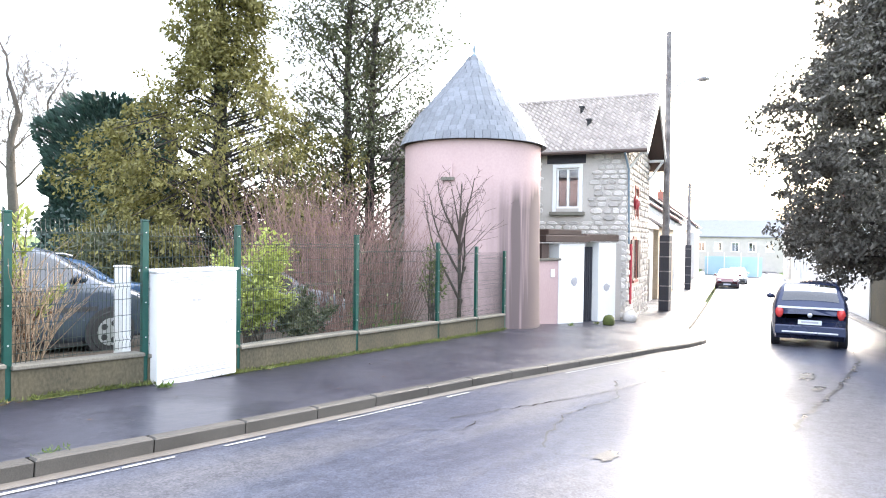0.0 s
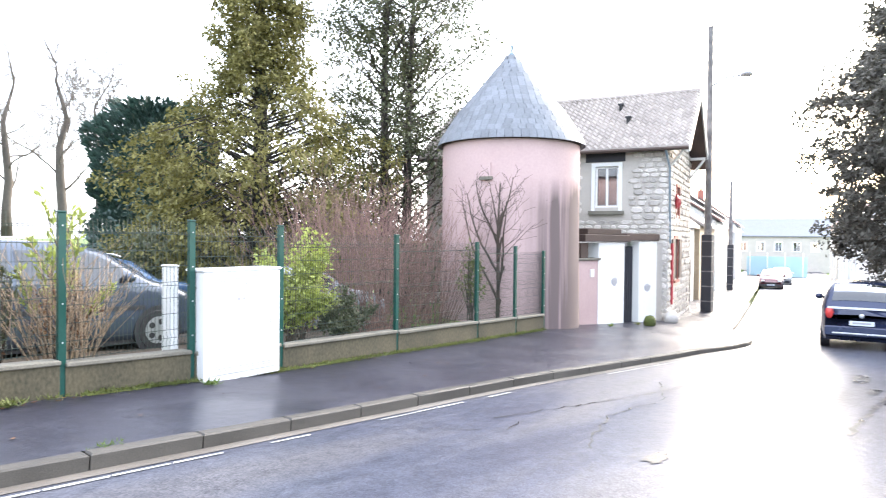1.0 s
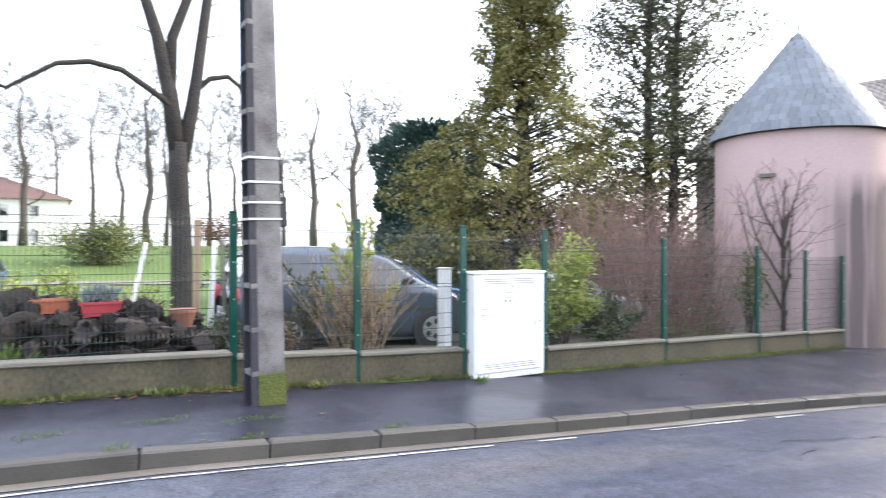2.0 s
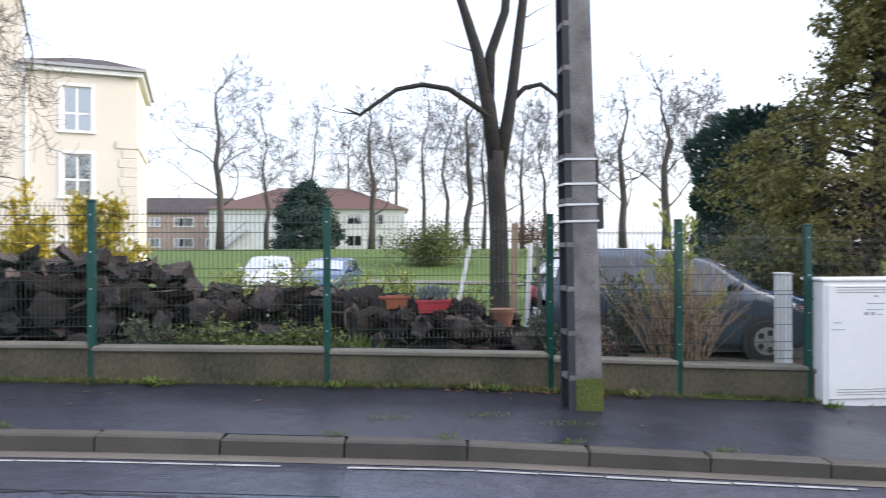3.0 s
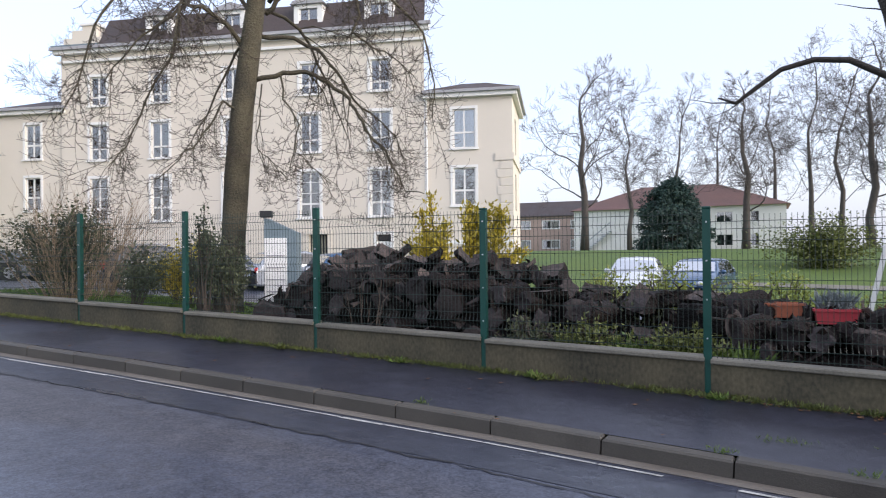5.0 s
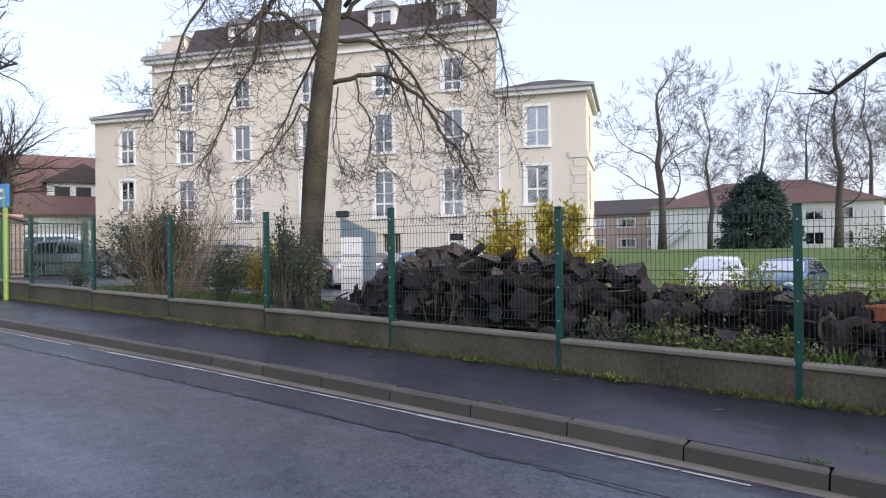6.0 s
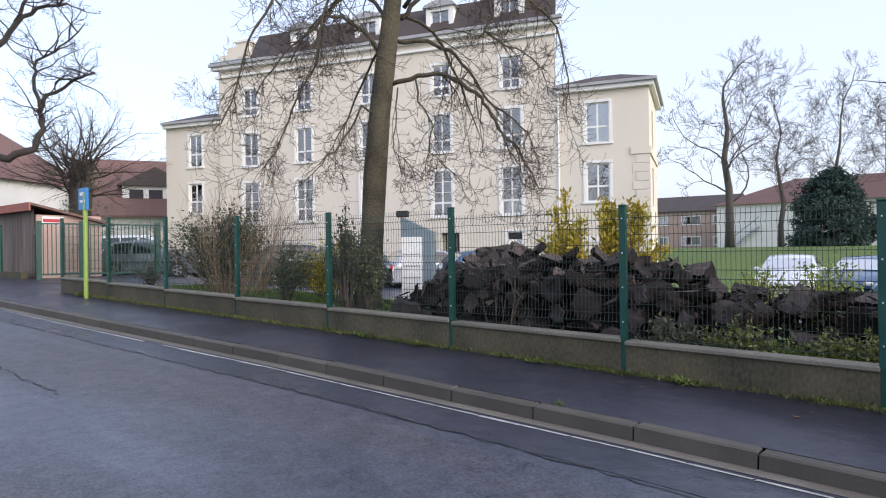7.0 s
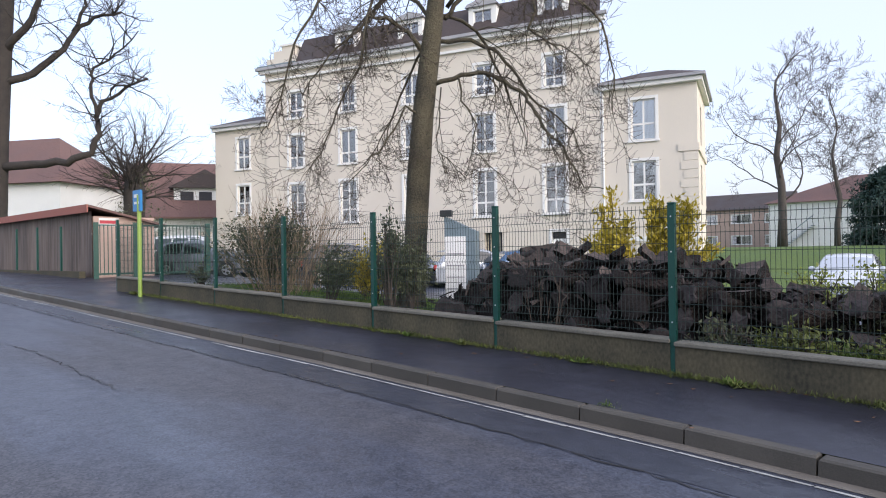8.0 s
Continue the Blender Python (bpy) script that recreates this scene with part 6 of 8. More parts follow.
for k, (b, dist, h, rad, spec, n, spread) in enumerate([
        (14.2, 62, 18, 0.4, SPEC_PLANE, 9, 0.5), (10.5, 66, 14, 0.35, SPEC_FINE, 8, 0.4), (1.6, 55, 13, 0.32, SPEC_PLANE, 9, 0.4), (6.5, 85, 20, 0.4, SPEC_FINE, 8, 0.42),
        (-3.0, 70, 19, 0.35, SPEC_FINE, 8, 0.36), (-5.0, 80, 21, 0.4, SPEC_FINE, 8, 0.36), (-6.8, 62, 17, 0.36, SPEC_PLANE, 8, 0.36), (-8.2, 75, 18, 0.35, SPEC_FINE, 8, 0.36),
        (-11.5, 60, 14, 0.3, SPEC_FINE, 8, 0.4), (-13.5, 72, 17, 0.35, SPEC_FINE, 8, 0.4), (-17.5, 66, 13, 0.3, SPEC_FINE, 8, 0.42), (-20, 60, 15, 0.4, SPEC_PLANE, 8, 0.42), (-23.5, 55, 15, 0.4, SPEC_PLANE, 8, 0.45),
        (56.5, 75, 22, 0.4, SPEC_FINE, 9, 0.36), (3.5, 95, 20, 0.4, SPEC_FINE, 8, 0.4), (-0.5, 90, 21, 0.4, SPEC_FINE, 8, 0.38), (-26.0, 48, 12, 0.3, SPEC_FINE, 8, 0.45)]):
    x, y = spot(b, dist)
    park_tree(x, y, h, rad, 100 + k, spec, "bare grey winter tree with spreading twigs in the park" if spec is SPEC_FINE else "gnarled bare plane tree with crooked limbs in the park", n, spread)

# big trees by the shed
OLD = [(-45.1, 10.93, -0.38), (-44.98, 11.0, 4.18), (-44.82, 11.12, 8.4), (-44.62, 11.28, 12.63), (-44.41, 11.44, 16.53), (-44.14, 11.65, 21.73), (-43.83, 11.9, 26.93)]
old_tree, _ = bare_tree("bare_tree", pose(0, 0, 0), OLD, [0.62, 0.5, 0.45, 0.42, 0.38, 0.3, 0.2],
                        [(OLD[3], (-0.8, 0.2, 0.6), 7, 0.24), (OLD[4], (-0.4, -0.6, 0.9), 7, 0.2), (OLD[5], (0.6, 0.5, 0.8), 7, 0.2), (OLD[6], (0.1, 0, 1), 6, 0.2)],
                        [(6, 50, 0.5, 0.3, 0.2), (5, 45, 0.5, 0.3, 0.25), (5, 40, 0.45, 0.1, 0.22), (0, 0, 0, 0, 0.2)], 61, M["bark_dark"], M["bark_dark"], "huge old bare tree with a long level limb behind the shed", min_r=0.012)
g, r = [Geo(), Geo(), Geo()], random.Random(62)
SPEC_OLD = [(6, 50, 0.5, 0.3, 0.25), (5, 48, 0.5, 0.3, 0.3), (4, 45, 0.5, 0.2, 0.3), (0, 0, 0, 0, 0.25)]
for pts, r0, r1 in [
        ([(-44.9, 11.06, 6.78), (-42.82, 12.24, 7.0), (-40.83, 13.33, 6.99), (-39.87, 14.17, 7.51), (-39.48, 14.52, 8.45), (-39.6, 14.4, 9.56), (-39.31, 14.66, 10.35), (-38.28, 15.56, 11.12), (-37.39, 16.34, 11.58)], 0.26, 0.05),
        ([(-44.58, 11.32, 11.72), (-43.87, 12.61, 12.42), (-43.15, 13.64, 13.54), (-42.6, 14.39, 14.92), (-41.76, 15.13, 15.78), (-40.71, 16.32, 16.16)], 0.24, 0.07),
        ([(-44.5, 11.37, 13.6), (-43.07, 11.97, 14.71), (-42.11, 12.42, 16.18), (-41.38, 12.78, 17.99)], 0.24, 0.1),
        ([(-39.56, 14.44, 9.56), (-39.82, 14.2, 11.31), (-39.68, 14.31, 12.26), (-38.73, 15.16, 12.93), (-37.76, 16.01, 14.28)], 0.11, 0.03),
        ([(-42.6, 14.39, 14.92), (-42.13, 14.8, 16.52), (-42.35, 14.59, 18.19)], 0.12, 0.05)]:
    line = []
    for p, q in zip(pts, pts[1:]):
        line += [Vector(p).lerp(Vector(q), k / 3) + rand_dir(r) * 0.09 for k in range(3)]
    line.append(Vector(pts[-1]))
    n = len(line)
    part("limb", Geo().tube(line, [r0 + (r1 - r0) * k / (n - 1) for k in range(n)], 9), M["bark_dark"], old_tree, smooth=True)
    for k in range(n):
        i = r.randrange(n // 3, n)
        limb(g, r, line[i], (r.uniform(-0.6, 1), r.uniform(-0.8, 0.8), r.uniform(-0.5, 1.0)), r.uniform(1.2, 3.2), 0.045, 1, SPEC_OLD, [], 0.012)
part("branch_mass", g[1], M["bark_dark"], old_tree, smooth=True, kind="stuff")
part("twig_mass", g[2], M["bark_dark"], old_tree, smooth=True, kind="stuff")
px_, py_ = spot(66.7, 45)
rr = random.Random(66)
ls = []
for k in range(60):
    a = rr.uniform(0, 6.28)
    ls.append(((px_ + rr.gauss(0, 0.35), py_ + rr.gauss(0, 0.35), rr.uniform(5.2, 7.2)), (math.cos(a), math.sin(a), rr.uniform(-0.1, 1.6)), rr.uniform(2.2, 4.6), 0.06))
pollard, _ = bare_tree("pollard_tree", pose(0, 0, 0), [(px_, py_, 0.3), (px_, py_, 3), (px_, py_, 5.5), (px_, py_, 7.3)], [0.6, 0.55, 0.65, 0.4], ls, [(6, 35, 0.5, 0.2, 0.14), (4, 35, 0.5, 0.1, 0.18), (0, 0, 0, 0, 0.2)], 66, M["bark_dark"], M["twig"], "pollarded tree with a dense head of thin twigs", min_r=0.01)
g = Geo()
for k in range(26):
    c = Vector((px_ + rr.gauss(0, 0.9), py_ + rr.gauss(0, 0.9), rr.uniform(2.5, 7)))
    sprays(g, rr, c, (0.6, 0.6, 0.8), 50, 0.16)
part("ivy", g, M["dull_leaf"], pollard, "dull ivy on the trunk", kind="stuff")

# olive-green yew-like conifer
def conifer(name, x, y, z0, height, profile, boughs, per, size, leaf, label, seed, droop=0.25, lift=0.25, trunk_r=0.3, bark="bark_dark", thin=1.0, gap=0.0, pitch=0.0, low_bias=1.0, clump=1.0):
    """profile: (share of height, radius); boughs reach out to it and carry sprays."""
    rr = random.Random(seed)
    tree = thing(name, pose(x, y, z0), label, "tree")
    part("trunk", Geo().tube([(0, 0, -0.2), (0.02, 0, height * 0.3), (-0.03, 0.03, height * 0.65), (0, 0, height)], [trunk_r, trunk_r * 0.8, trunk_r * 0.5, 0.03], 10), M[bark], tree, smooth=True)
    wood, leaves = Geo(), Geo()
    for k in range(boughs):
        t = ((k + rr.random()) / boughs) ** low_bias
        z = height * (profile[0][0] + (profile[-1][0] - profile[0][0]) * t)
        if rr.random() < gap:
            continue
        out_r = lerp_table(z / height, profile)
        reach = out_r * (0.3 + 0.75 * rr.random() ** 0.6)
        a = rr.uniform(0, 2 * math.pi)
        d = Vector((math.cos(a), math.sin(a), pitch))
        reach *= 0.82 + 0.35 * vnoise(math.cos(a) * 1.7 + seed, math.sin(a) * 1.7, z * 0.45)
        end = Vector((0, 0, z)) + d * reach + Vector((0, 0, -droop * reach * 0.5))
        midp = Vector((0, 0, z - 0.1 * reach)) + d * reach * 0.5 + Vector((0, 0, lift * reach))
        if k % 2 == 0:
            wood.tube([(0, 0, z - 0.15 * reach), midp, end], [0.03 * reach / 3 + 0.01, 0.025, 0.008], 4, False)
        wdt = rr.uniform(0.28, 0.62) * clump
        sprays(leaves, rr, end, (wdt, wdt, wdt * 0.55), per, size, 0.4, 0.5, d * 0.5)
        sprays(leaves, rr, end + Vector((rr.gauss(0, 0.4), rr.gauss(0, 0.4), -0.35)) * clump, (wdt * 0.7, wdt * 0.7, wdt * 0.6), per // 2, size, 0.7, 0.5, d * 0.3)
    part("bough_mass", wood, M[bark], tree, kind="stuff")
    part("crown", leaves, M[leaf], tree, kind="stuff")
    return tree


yx, yy = 12.8, 16.7
yew = conifer("yew_tree", yx, yy, slope(yx) - 0.2, 14.5, [(0.05, 3.3), (0.18, 4.3), (0.36, 4.4), (0.44, 3.6), (0.5, 2.4), (0.58, 1.7), (0.66, 1.3), (0.85, 1.6), (1.0, 0.9)], 900, 84, 0.14, "olive_leaf", "large olive-green conifer with drooping sprays and dark trunk", 41, droop=0.3, lift=0.15, gap=0.1, low_bias=1.8)
g, rr = Geo(), random.Random(44)
for k in range(90):
    h = rr.uniform(1, 13)
    a = rr.uniform(0, 6.28)
    rad = rr.uniform(0.1, 0.75)
    sprays(g, rr, Vector((rad * math.cos(a), rad * math.sin(a), h)), (0.35, 0.35, 0.5), 60, 0.13)
part("ivy", g, M["ivy_leaf"], yew, "dark ivy climbing the trunk", kind="stuff")

# clipped dark cypress
cx, cy = 12.5, 22.2
cz = site_z(cx, cy)
cyp = thing("cypress_hedge", pose(cx, cy, cz), "tall dense dark green clipped cypress with a flat top", "tree")
g, rr = Geo(), random.Random(47)
core = Geo().blob((0, 0, 3.3), (1.8, 1.8, 3.6), 14, 10, 0.15, rr)
part("core", core, M["dark_leaf"], cyp)
for k in range(17000):
    z = rr.uniform(0.2, 7.0)
    a = rr.uniform(0, 2 * math.pi)
    rad = 2.05 * (1 - 0.35 * smoothstep(5.4, 7.2, z)) * (0.9 + 0.1 * vnoise(math.cos(a) * 2.2, math.sin(a) * 2.2, z * 1.1) * 2.5)
    q = 1 / max(abs(math.cos(a - 0.6)), abs(math.sin(a - 0.6))) ** 0.4
    if z > 6.4:
        rad *= math.sqrt(rr.random())
    d = Vector((math.cos(a) * 0.7, math.sin(a) * 0.7, rr.uniform(0.1, 1.0)))
    g.leaf(Vector((rad * q * math.cos(a), rad * q * math.sin(a), z)), rr.uniform(0.16, 0.34), d.normalized(), rand_dir(rr), 0.4)
part("crown", g, M["dark_leaf"], cyp, kind="stuff")


# two tall ivy-clad trees beside the tower
def ivy_tree(x, y, height, seed, lean):
    rr = random.Random(seed)
    z = slope(x) + 0.0
    tree = thing("ivy_tree", pose(x, y, z), "tall thin tree clad in ivy with sparse leafy branches", "tree", "ivy-clad trees")
    top = Vector((lean, 0, height))
    trunk = [Vector((0, 0, -0.2)), Vector((lean * 0.2, 0, height * 0.3)), Vector((lean * 0.5, 0.1, height * 0.6)), top]
    part("trunk", Geo().tube(trunk, [0.2, 0.17, 0.12, 0.04], 9), M["bark_dark"], tree, smooth=True)
    woods, tips = [Geo(), Geo(), Geo()], []
    for k in range(64):
        t = 0.16 + 0.84 * k / 64
        c = trunk[0].lerp(top, t)
        a = 2.4 * k + rr.uniform(-0.5, 0.5)
        limb(woods, rr, c, (math.cos(a), math.sin(a), rr.uniform(0.3, 1.2)), rr.uniform(2.0, 5.2) * (1.15 - 0.5 * t), 0.04, 0, [(6, 45, 0.5, 0.3, 0.18), (3, 45, 0.5, 0.1, 0.2), (0, 0, 0, 0, 0.2)], tips)
    part("branch_mass", woods[0], M["bark_dark"], tree, kind="stuff")
    part("twig_mass", woods[1], M["twig"], tree, kind="stuff")
    leaves = Geo()
    for pts, lv in tips:
        for p in pts[1:]:
            if rr.random() < 0.3:
                sprays(leaves, rr, p, (0.36, 0.36, 0.28), 9 if lv else 12, 0.13, 0.3, 0.6)
    for k in range(80):
        c = trunk[0].lerp(top, rr.uniform(0.02, 0.8)) + Vector((rr.gauss(0, 0.22), rr.gauss(0, 0.22), 0))
        sprays(leaves, rr, c, (0.3, 0.3, 0.35), 22, 0.15, 0.4, 0.7)
    part("ivy", leaves, M["dull_leaf"], tree, kind="stuff")


ivy_tree(17.3, 15.4, 13.5, 51, 0.1)
ivy_tree(17.9, 14.9, 13.0, 52, 0.5)
# darker mass low behind: evergreen shrubs
def shrub(name, x, y, z, size, n_leaf, leaf_size, leaf, label, seed, stems=14, stem_mat="twig", aspect=0.5, droop=0.1, shell=0.55, spiky=0.0, cat="shrub", low=-0.5):
    """Stems fan out from the base; leaves sit in uneven clumps towards the outside."""
    rr = random.Random(seed)
    sh = thing(name, pose(x, y, z), label, cat)
    wood, leaves = Geo(), Geo()
    ends = []
    for k in range(stems):
        a = rr.uniform(0, 6.28)
        s = rr.random() ** 0.6
        tip = Vector((size[0] * s * math.cos(a), size[1] * s * math.sin(a), size[2] * rr.uniform(0.75, 1.05) * math.sqrt(max(0.15, 1 - 0.75 * s * s))))
        mid = tip * 0.5 + Vector((rr.gauss(0, 0.05), rr.gauss(0, 0.05), size[2] * 0.12))
        wood.tube([(rr.gauss(0, 0.06), rr.gauss(0, 0.06), -0.05), mid, tip], [0.018, 0.012, 0.004], 4, False)
        ends.append((mid, tip))
    part("stem_mass", wood, M[stem_mat], sh, kind="stuff")
    for k in range(n_leaf):
        mid, tip = ends[rr.randrange(len(ends))]
        p = mid.lerp(tip, rr.uniform(low, 1.05)) + rand_dir(rr) * rr.random() * shell * min(size) * 0.6
        p.z = max(0.03, p.z)
        d = rand_dir(rr) + (tip - mid).normalized() * (0.6 + spiky)
        d.z -= droop
        leaves.leaf(p, leaf_size * rr.uniform(0.6, 1.3), d.normalized(), (rand_dir(rr) + Vector((0, 0, 1))).normalized(), aspect)
    if n_leaf:
        part("foliage", leaves, M[leaf], sh, kind="stuff")
    return sh


def twig_bush(name, x, y, z, width, height, n, label, seed, material="redtwig", fork=3, lean=0.5):
    rr = random.Random(seed)
    sh = thing(name, pose(x, y, z), label, "shrub")
    wood = [Geo(), Geo(), Geo()]
    for k in range(n):
        a = rr.uniform(0, 6.28)
        s = rr.random() ** 0.7
        limb(wood, rr, (width * 0.3 * s * math.cos(a), width * 0.3 * s * math.sin(a), -0.05), (lean * s * math.cos(a), lean * s * math.sin(a), 1), height * rr.uniform(0.65, 1.05), 0.011, 0, [(fork, 28, 0.5, 0.15, 0.1), (2, 30, 0.5, 0.1, 0.12), (0, 0, 0, 0, 0.1)], [])
    part("stem_mass", wood[0], M[material], sh, kind="stuff")
    part("twig_mass", wood[1], M[material], sh, kind="stuff")
    return sh


for i, (x, y, w, h, n) in enumerate([(9.4, 8.6, 1.6, 2.7, 60), (10.6, 8.9, 1.7, 2.9, 60), (12.0, 9.1, 1.7, 2.6, 55), (9.8, 10.2, 1.8, 3.3, 60), (11.4, 10.6, 1.8, 3.4, 60), (8.6, 10.0, 1.4, 2.8, 45), (12.9, 10.2, 1.4, 3.0, 45)]):
    twig_bush("bare_shrub", x, y, slope(x) + 0.05, w, h, n, "dense bare reddish-brown twiggy shrub behind the fence", 200 + i)
zS = slope(13.2)
sap_limbs = [((13.2, 8.0, zS + 0.5 + 0.22 * k), (math.cos(2.1 * k), 0.7 * math.sin(2.1 * k), 1.0 + 0.12 * k), 2.7 - 0.14 * k, 0.036) for k in range(10)]
bare_tree("bare_sapling", pose(0, 0, 0), [(13.2, 8.0, zS - 0.1), (13.22, 8.0, zS + 1.0), (13.16, 8.0, zS + 2.2), (13.25, 8.0, zS + 3.6)], [0.055, 0.045, 0.035, 0.012], sap_limbs, [(7, 45, 0.42, 0.6, 0.14), (4, 40, 0.5, 0.4, 0.15), (0, 0, 0, 0.2, 0.15)], 220, M["twig"], M["twig"], "slender bare sapling with upright twigs before the tower")
for i, (x, y, s, n, lf, lab) in enumerate([
        (6.9, 8.1, (0.95, 0.75, 1.95), 5200, "lime_leaf", "rounded yellow-green leafy shrub behind the fence"),
        (7.6, 7.75, (0.9, 0.45, 1.0), 3000, "dull_leaf", "low grey-green shrub spilling over the wall"),
        (6.5, 7.8, (0.5, 0.35, 1.2), 700, "lime_leaf", "bright leafy shoots beside the white cabinet"),
        (11.9, 7.9, (0.5, 0.4, 2.0), 700, "shrub_leaf", "thin leafy shrub among bare twigs"),
        (2.4, 8.2, (0.4, 0.3, 1.4), 260, "dull_leaf", "thin leafy shrub behind the fence")]):
    shrub("leafy_shrub", x, y, slope(x) + 0.08, s, n, 0.085, lf, lab, 240 + i)
sh = shrub("lime_shrub", 3.2, 8.3, slope(3.2) + 0.1, (0.6, 0.35, 2.35), 620, 0.12, "lime_leaf", "lime-green upright leafy shoots above the fence", 260, stems=9, aspect=0.38, spiky=0.8, shell=0.35)
twig_bush("dry_shrub", 3.0, 7.8, slope(3.0) + 0.05, 0.9, 1.5, 60, "dry straw-coloured stems of a dead shrub behind the fence", 262, "straw", 4, 0.45)
shrub("dry_leaves", 3.05, 7.85, slope(3.3) + 0.1, (0.5, 0.3, 1.25), 900, 0.05, "brown_leaf", "withered brown leaves of a dead shrub", 263, stems=16, shell=0.8)
for i, (x, y, s, n, lf, lab) in enumerate([
        (15.5, 17.5, (2.2, 1.6, 5.6), 3800, "ivy_leaf", "dark evergreen shrub mass between the trees"),
        (19.5, 19, (2.5, 2, 4.5), 3200, "dark_leaf", "dark evergreen shrub mass between the trees"),
        (16.3, 12.8, (1.4, 1.2, 2.8), 1800, "dull_leaf", "grey-green evergreen shrub behind bare twigs"),
        (8.5, 16.0, (1.6, 1.2, 2.3), 1800, "dull_leaf", "low evergreen shrub under the conifer"),
        (11.0, 19.5, (2.4, 1.6, 3.6), 3600, "dark_leaf", "dark evergreen shrub mass between the trees"),
        (14.2, 20.0, (2.4, 1.6, 4.2), 3600, "ivy_leaf", "dark evergreen shrub mass between the trees"),
        (13.2, 14.8, (1.8, 1.3, 2.6), 2600, "dull_leaf", "grey-green evergreen shrub below the conifer"),
        (17.5, 18.0, (2.4, 1.6, 4.8), 3600, "dark_leaf", "dark evergreen shrub mass between the trees"),
        (7.2, 21.0, (1.2, 1.2, 1.6), 900, "shrub_leaf", "rounded shrub on the lawn"),
        (5.3, 24.0, (1.3, 1.2, 1.9), 900, "dark_leaf", "dark rounded shrub on the lawn")]):
    shrub("evergreen_shrub", x, y, site_z(x, y) if x < 13 else slope(x), s, n, 0.2, lf, lab, 280 + i, shell=1.2, low=-0.8)
# shrubs along the lawn by the building
for i, (x, y, s, n, lf, lab, ls_) in enumerate([
        (-14.6, 8.9, (1.7, 1.1, 2.0), 11000, "dull_leaf", "dense dull green shrub behind the fence", 0.085),
        (-11.9, 8.6, (0.85, 0.6, 1.3), 2600, "dull_leaf", "dark twiggy shrub on the grass", 0.075),
        (-11.5, 9.6, (1.0, 0.7, 1.35), 5200, "yellow_leaf", "yellowish leafy shrub on the grass", 0.075),
        (-9.55, 8.35, (0.65, 0.5, 1.75), 3600, "dull_leaf", "slender leafy shrub before the tree trunk", 0.075),
        (-8.9, 8.0, (0.45, 0.35, 1.55), 1200, "dull_leaf", "slender leafy shrub behind the fence", 0.075),
        (-17.3, 8.6, (0.55, 0.45, 0.65), 600, "dull_leaf", "small rounded bush by the gate", 0.07),
        (-13.0, 10.6, (1.3, 0.8, 1.4), 900, "dull_leaf", "loose shrub before the parked cars", 0.08)]):
    shrub("leafy_shrub", x, y, site_z(x, y), s, n, ls_, lf, lab, 300 + i, shell=0.8, low=-0.7)
ivp = shrub("ivy_post_shrub", -8.95, 7.55, site_z(-8.95, 7.5), (0.35, 0.25, 1.95), 650, 0.075, "ivy_leaf", "ivy climbing a fence post", 330, shell=0.6)
twig_bush("bare_shrub", -14.3, 8.9, site_z(-14.3, 8.9), 2.0, 2.3, 80, "pale twiggy shrub losing its leaves", 333, "straw", 4, 0.7)
twig_bush("bare_shrub", -15.2, 10.2, site_z(-15.2, 10.2), 2.0, 2.5, 70, "pale twiggy shrub losing its leaves", 331, "straw", 3, 0.6)
for i, (x, y, s, n) in enumerate([(-5.35, 10.3, (0.8, 0.6, 2.35), 3600), (-6.3, 10.5, (0.6, 0.5, 2.3), 2200), (-5.9, 10.0, (0.6, 0.5, 1.9), 1800)]):
    shrub("golden_shrub", x, y, site_z(x, y), s, int(n * 1.6), 0.1, "yellow_leaf", "bright golden-yellow evergreen shrub behind the logs", 340 + i, stems=10, aspect=0.42, spiky=0.5, shell=0.6)
for i, (x, y, s, n) in enumerate([(-2.2, 10.5, (0.7, 0.5, 1.3), 1500), (-1.2, 10.4, (0.65, 0.5, 1.2), 1300), (-0.5, 11.2, (0.9, 0.5, 1.25), 1700), (0.5, 10.6, (0.6, 0.4, 1.1), 900), (-3.1, 10.3, (0.5, 0.4, 1.25), 900)]):
    shrub("pale_shrub", x, y, site_z(x, y), s, n, 0.07, "lime_leaf", "thin pale green shrub behind the logs", 350 + i, shell=0.8)
x, y = spot(7.1, 55)
conifer("round_conifer", x, y, site_z(x, y) - 0.1, 5.7, [(0.02, 2.5), (0.18, 3.1), (0.45, 3.0), (0.65, 2.3), (0.85, 1.4), (1.0, 0.4)], 340, 60, 0.24, "dark_leaf", "dense dark rounded conifer on the lawn", 360, droop=0.2, lift=0.1, trunk_r=0.25, clump=1.1, gap=0.08)
x, y = spot(-3.6, 38)
shrub("round_bush", x, y, site_z(x, y), (3.2, 2.0, 2.0), 9000, 0.17, "shrub_leaf", "wide rounded yellow-green bush on the lawn", 361, stems=40, shell=1.0, low=-1.0)
x, y = spot(-13, 45)
shrub("brown_bush", x, y, site_z(x, y), (2.2, 1.8, 2.4), 1500, 0.2, "brown_leaf", "reddish-brown winter bush on the lawn", 362, shell=0.9)
# dark cedar across the street
cedar = conifer("cedar_tree", 24.4, -2.0, slope(25) - 0.1, 15.5, [(0.13, 3.6), (0.2, 5.2), (0.32, 5.9), (0.45, 4.8), (0.6, 3.5), (0.75, 2.4), (1.0, 0.4)], 1300, 105, 0.16, "cedar_leaf", "large dark grey-green conifer overhanging the street wall", 71, droop=0.05, lift=0.15, trunk_r=0.45, pitch=0.1, clump=1.15)


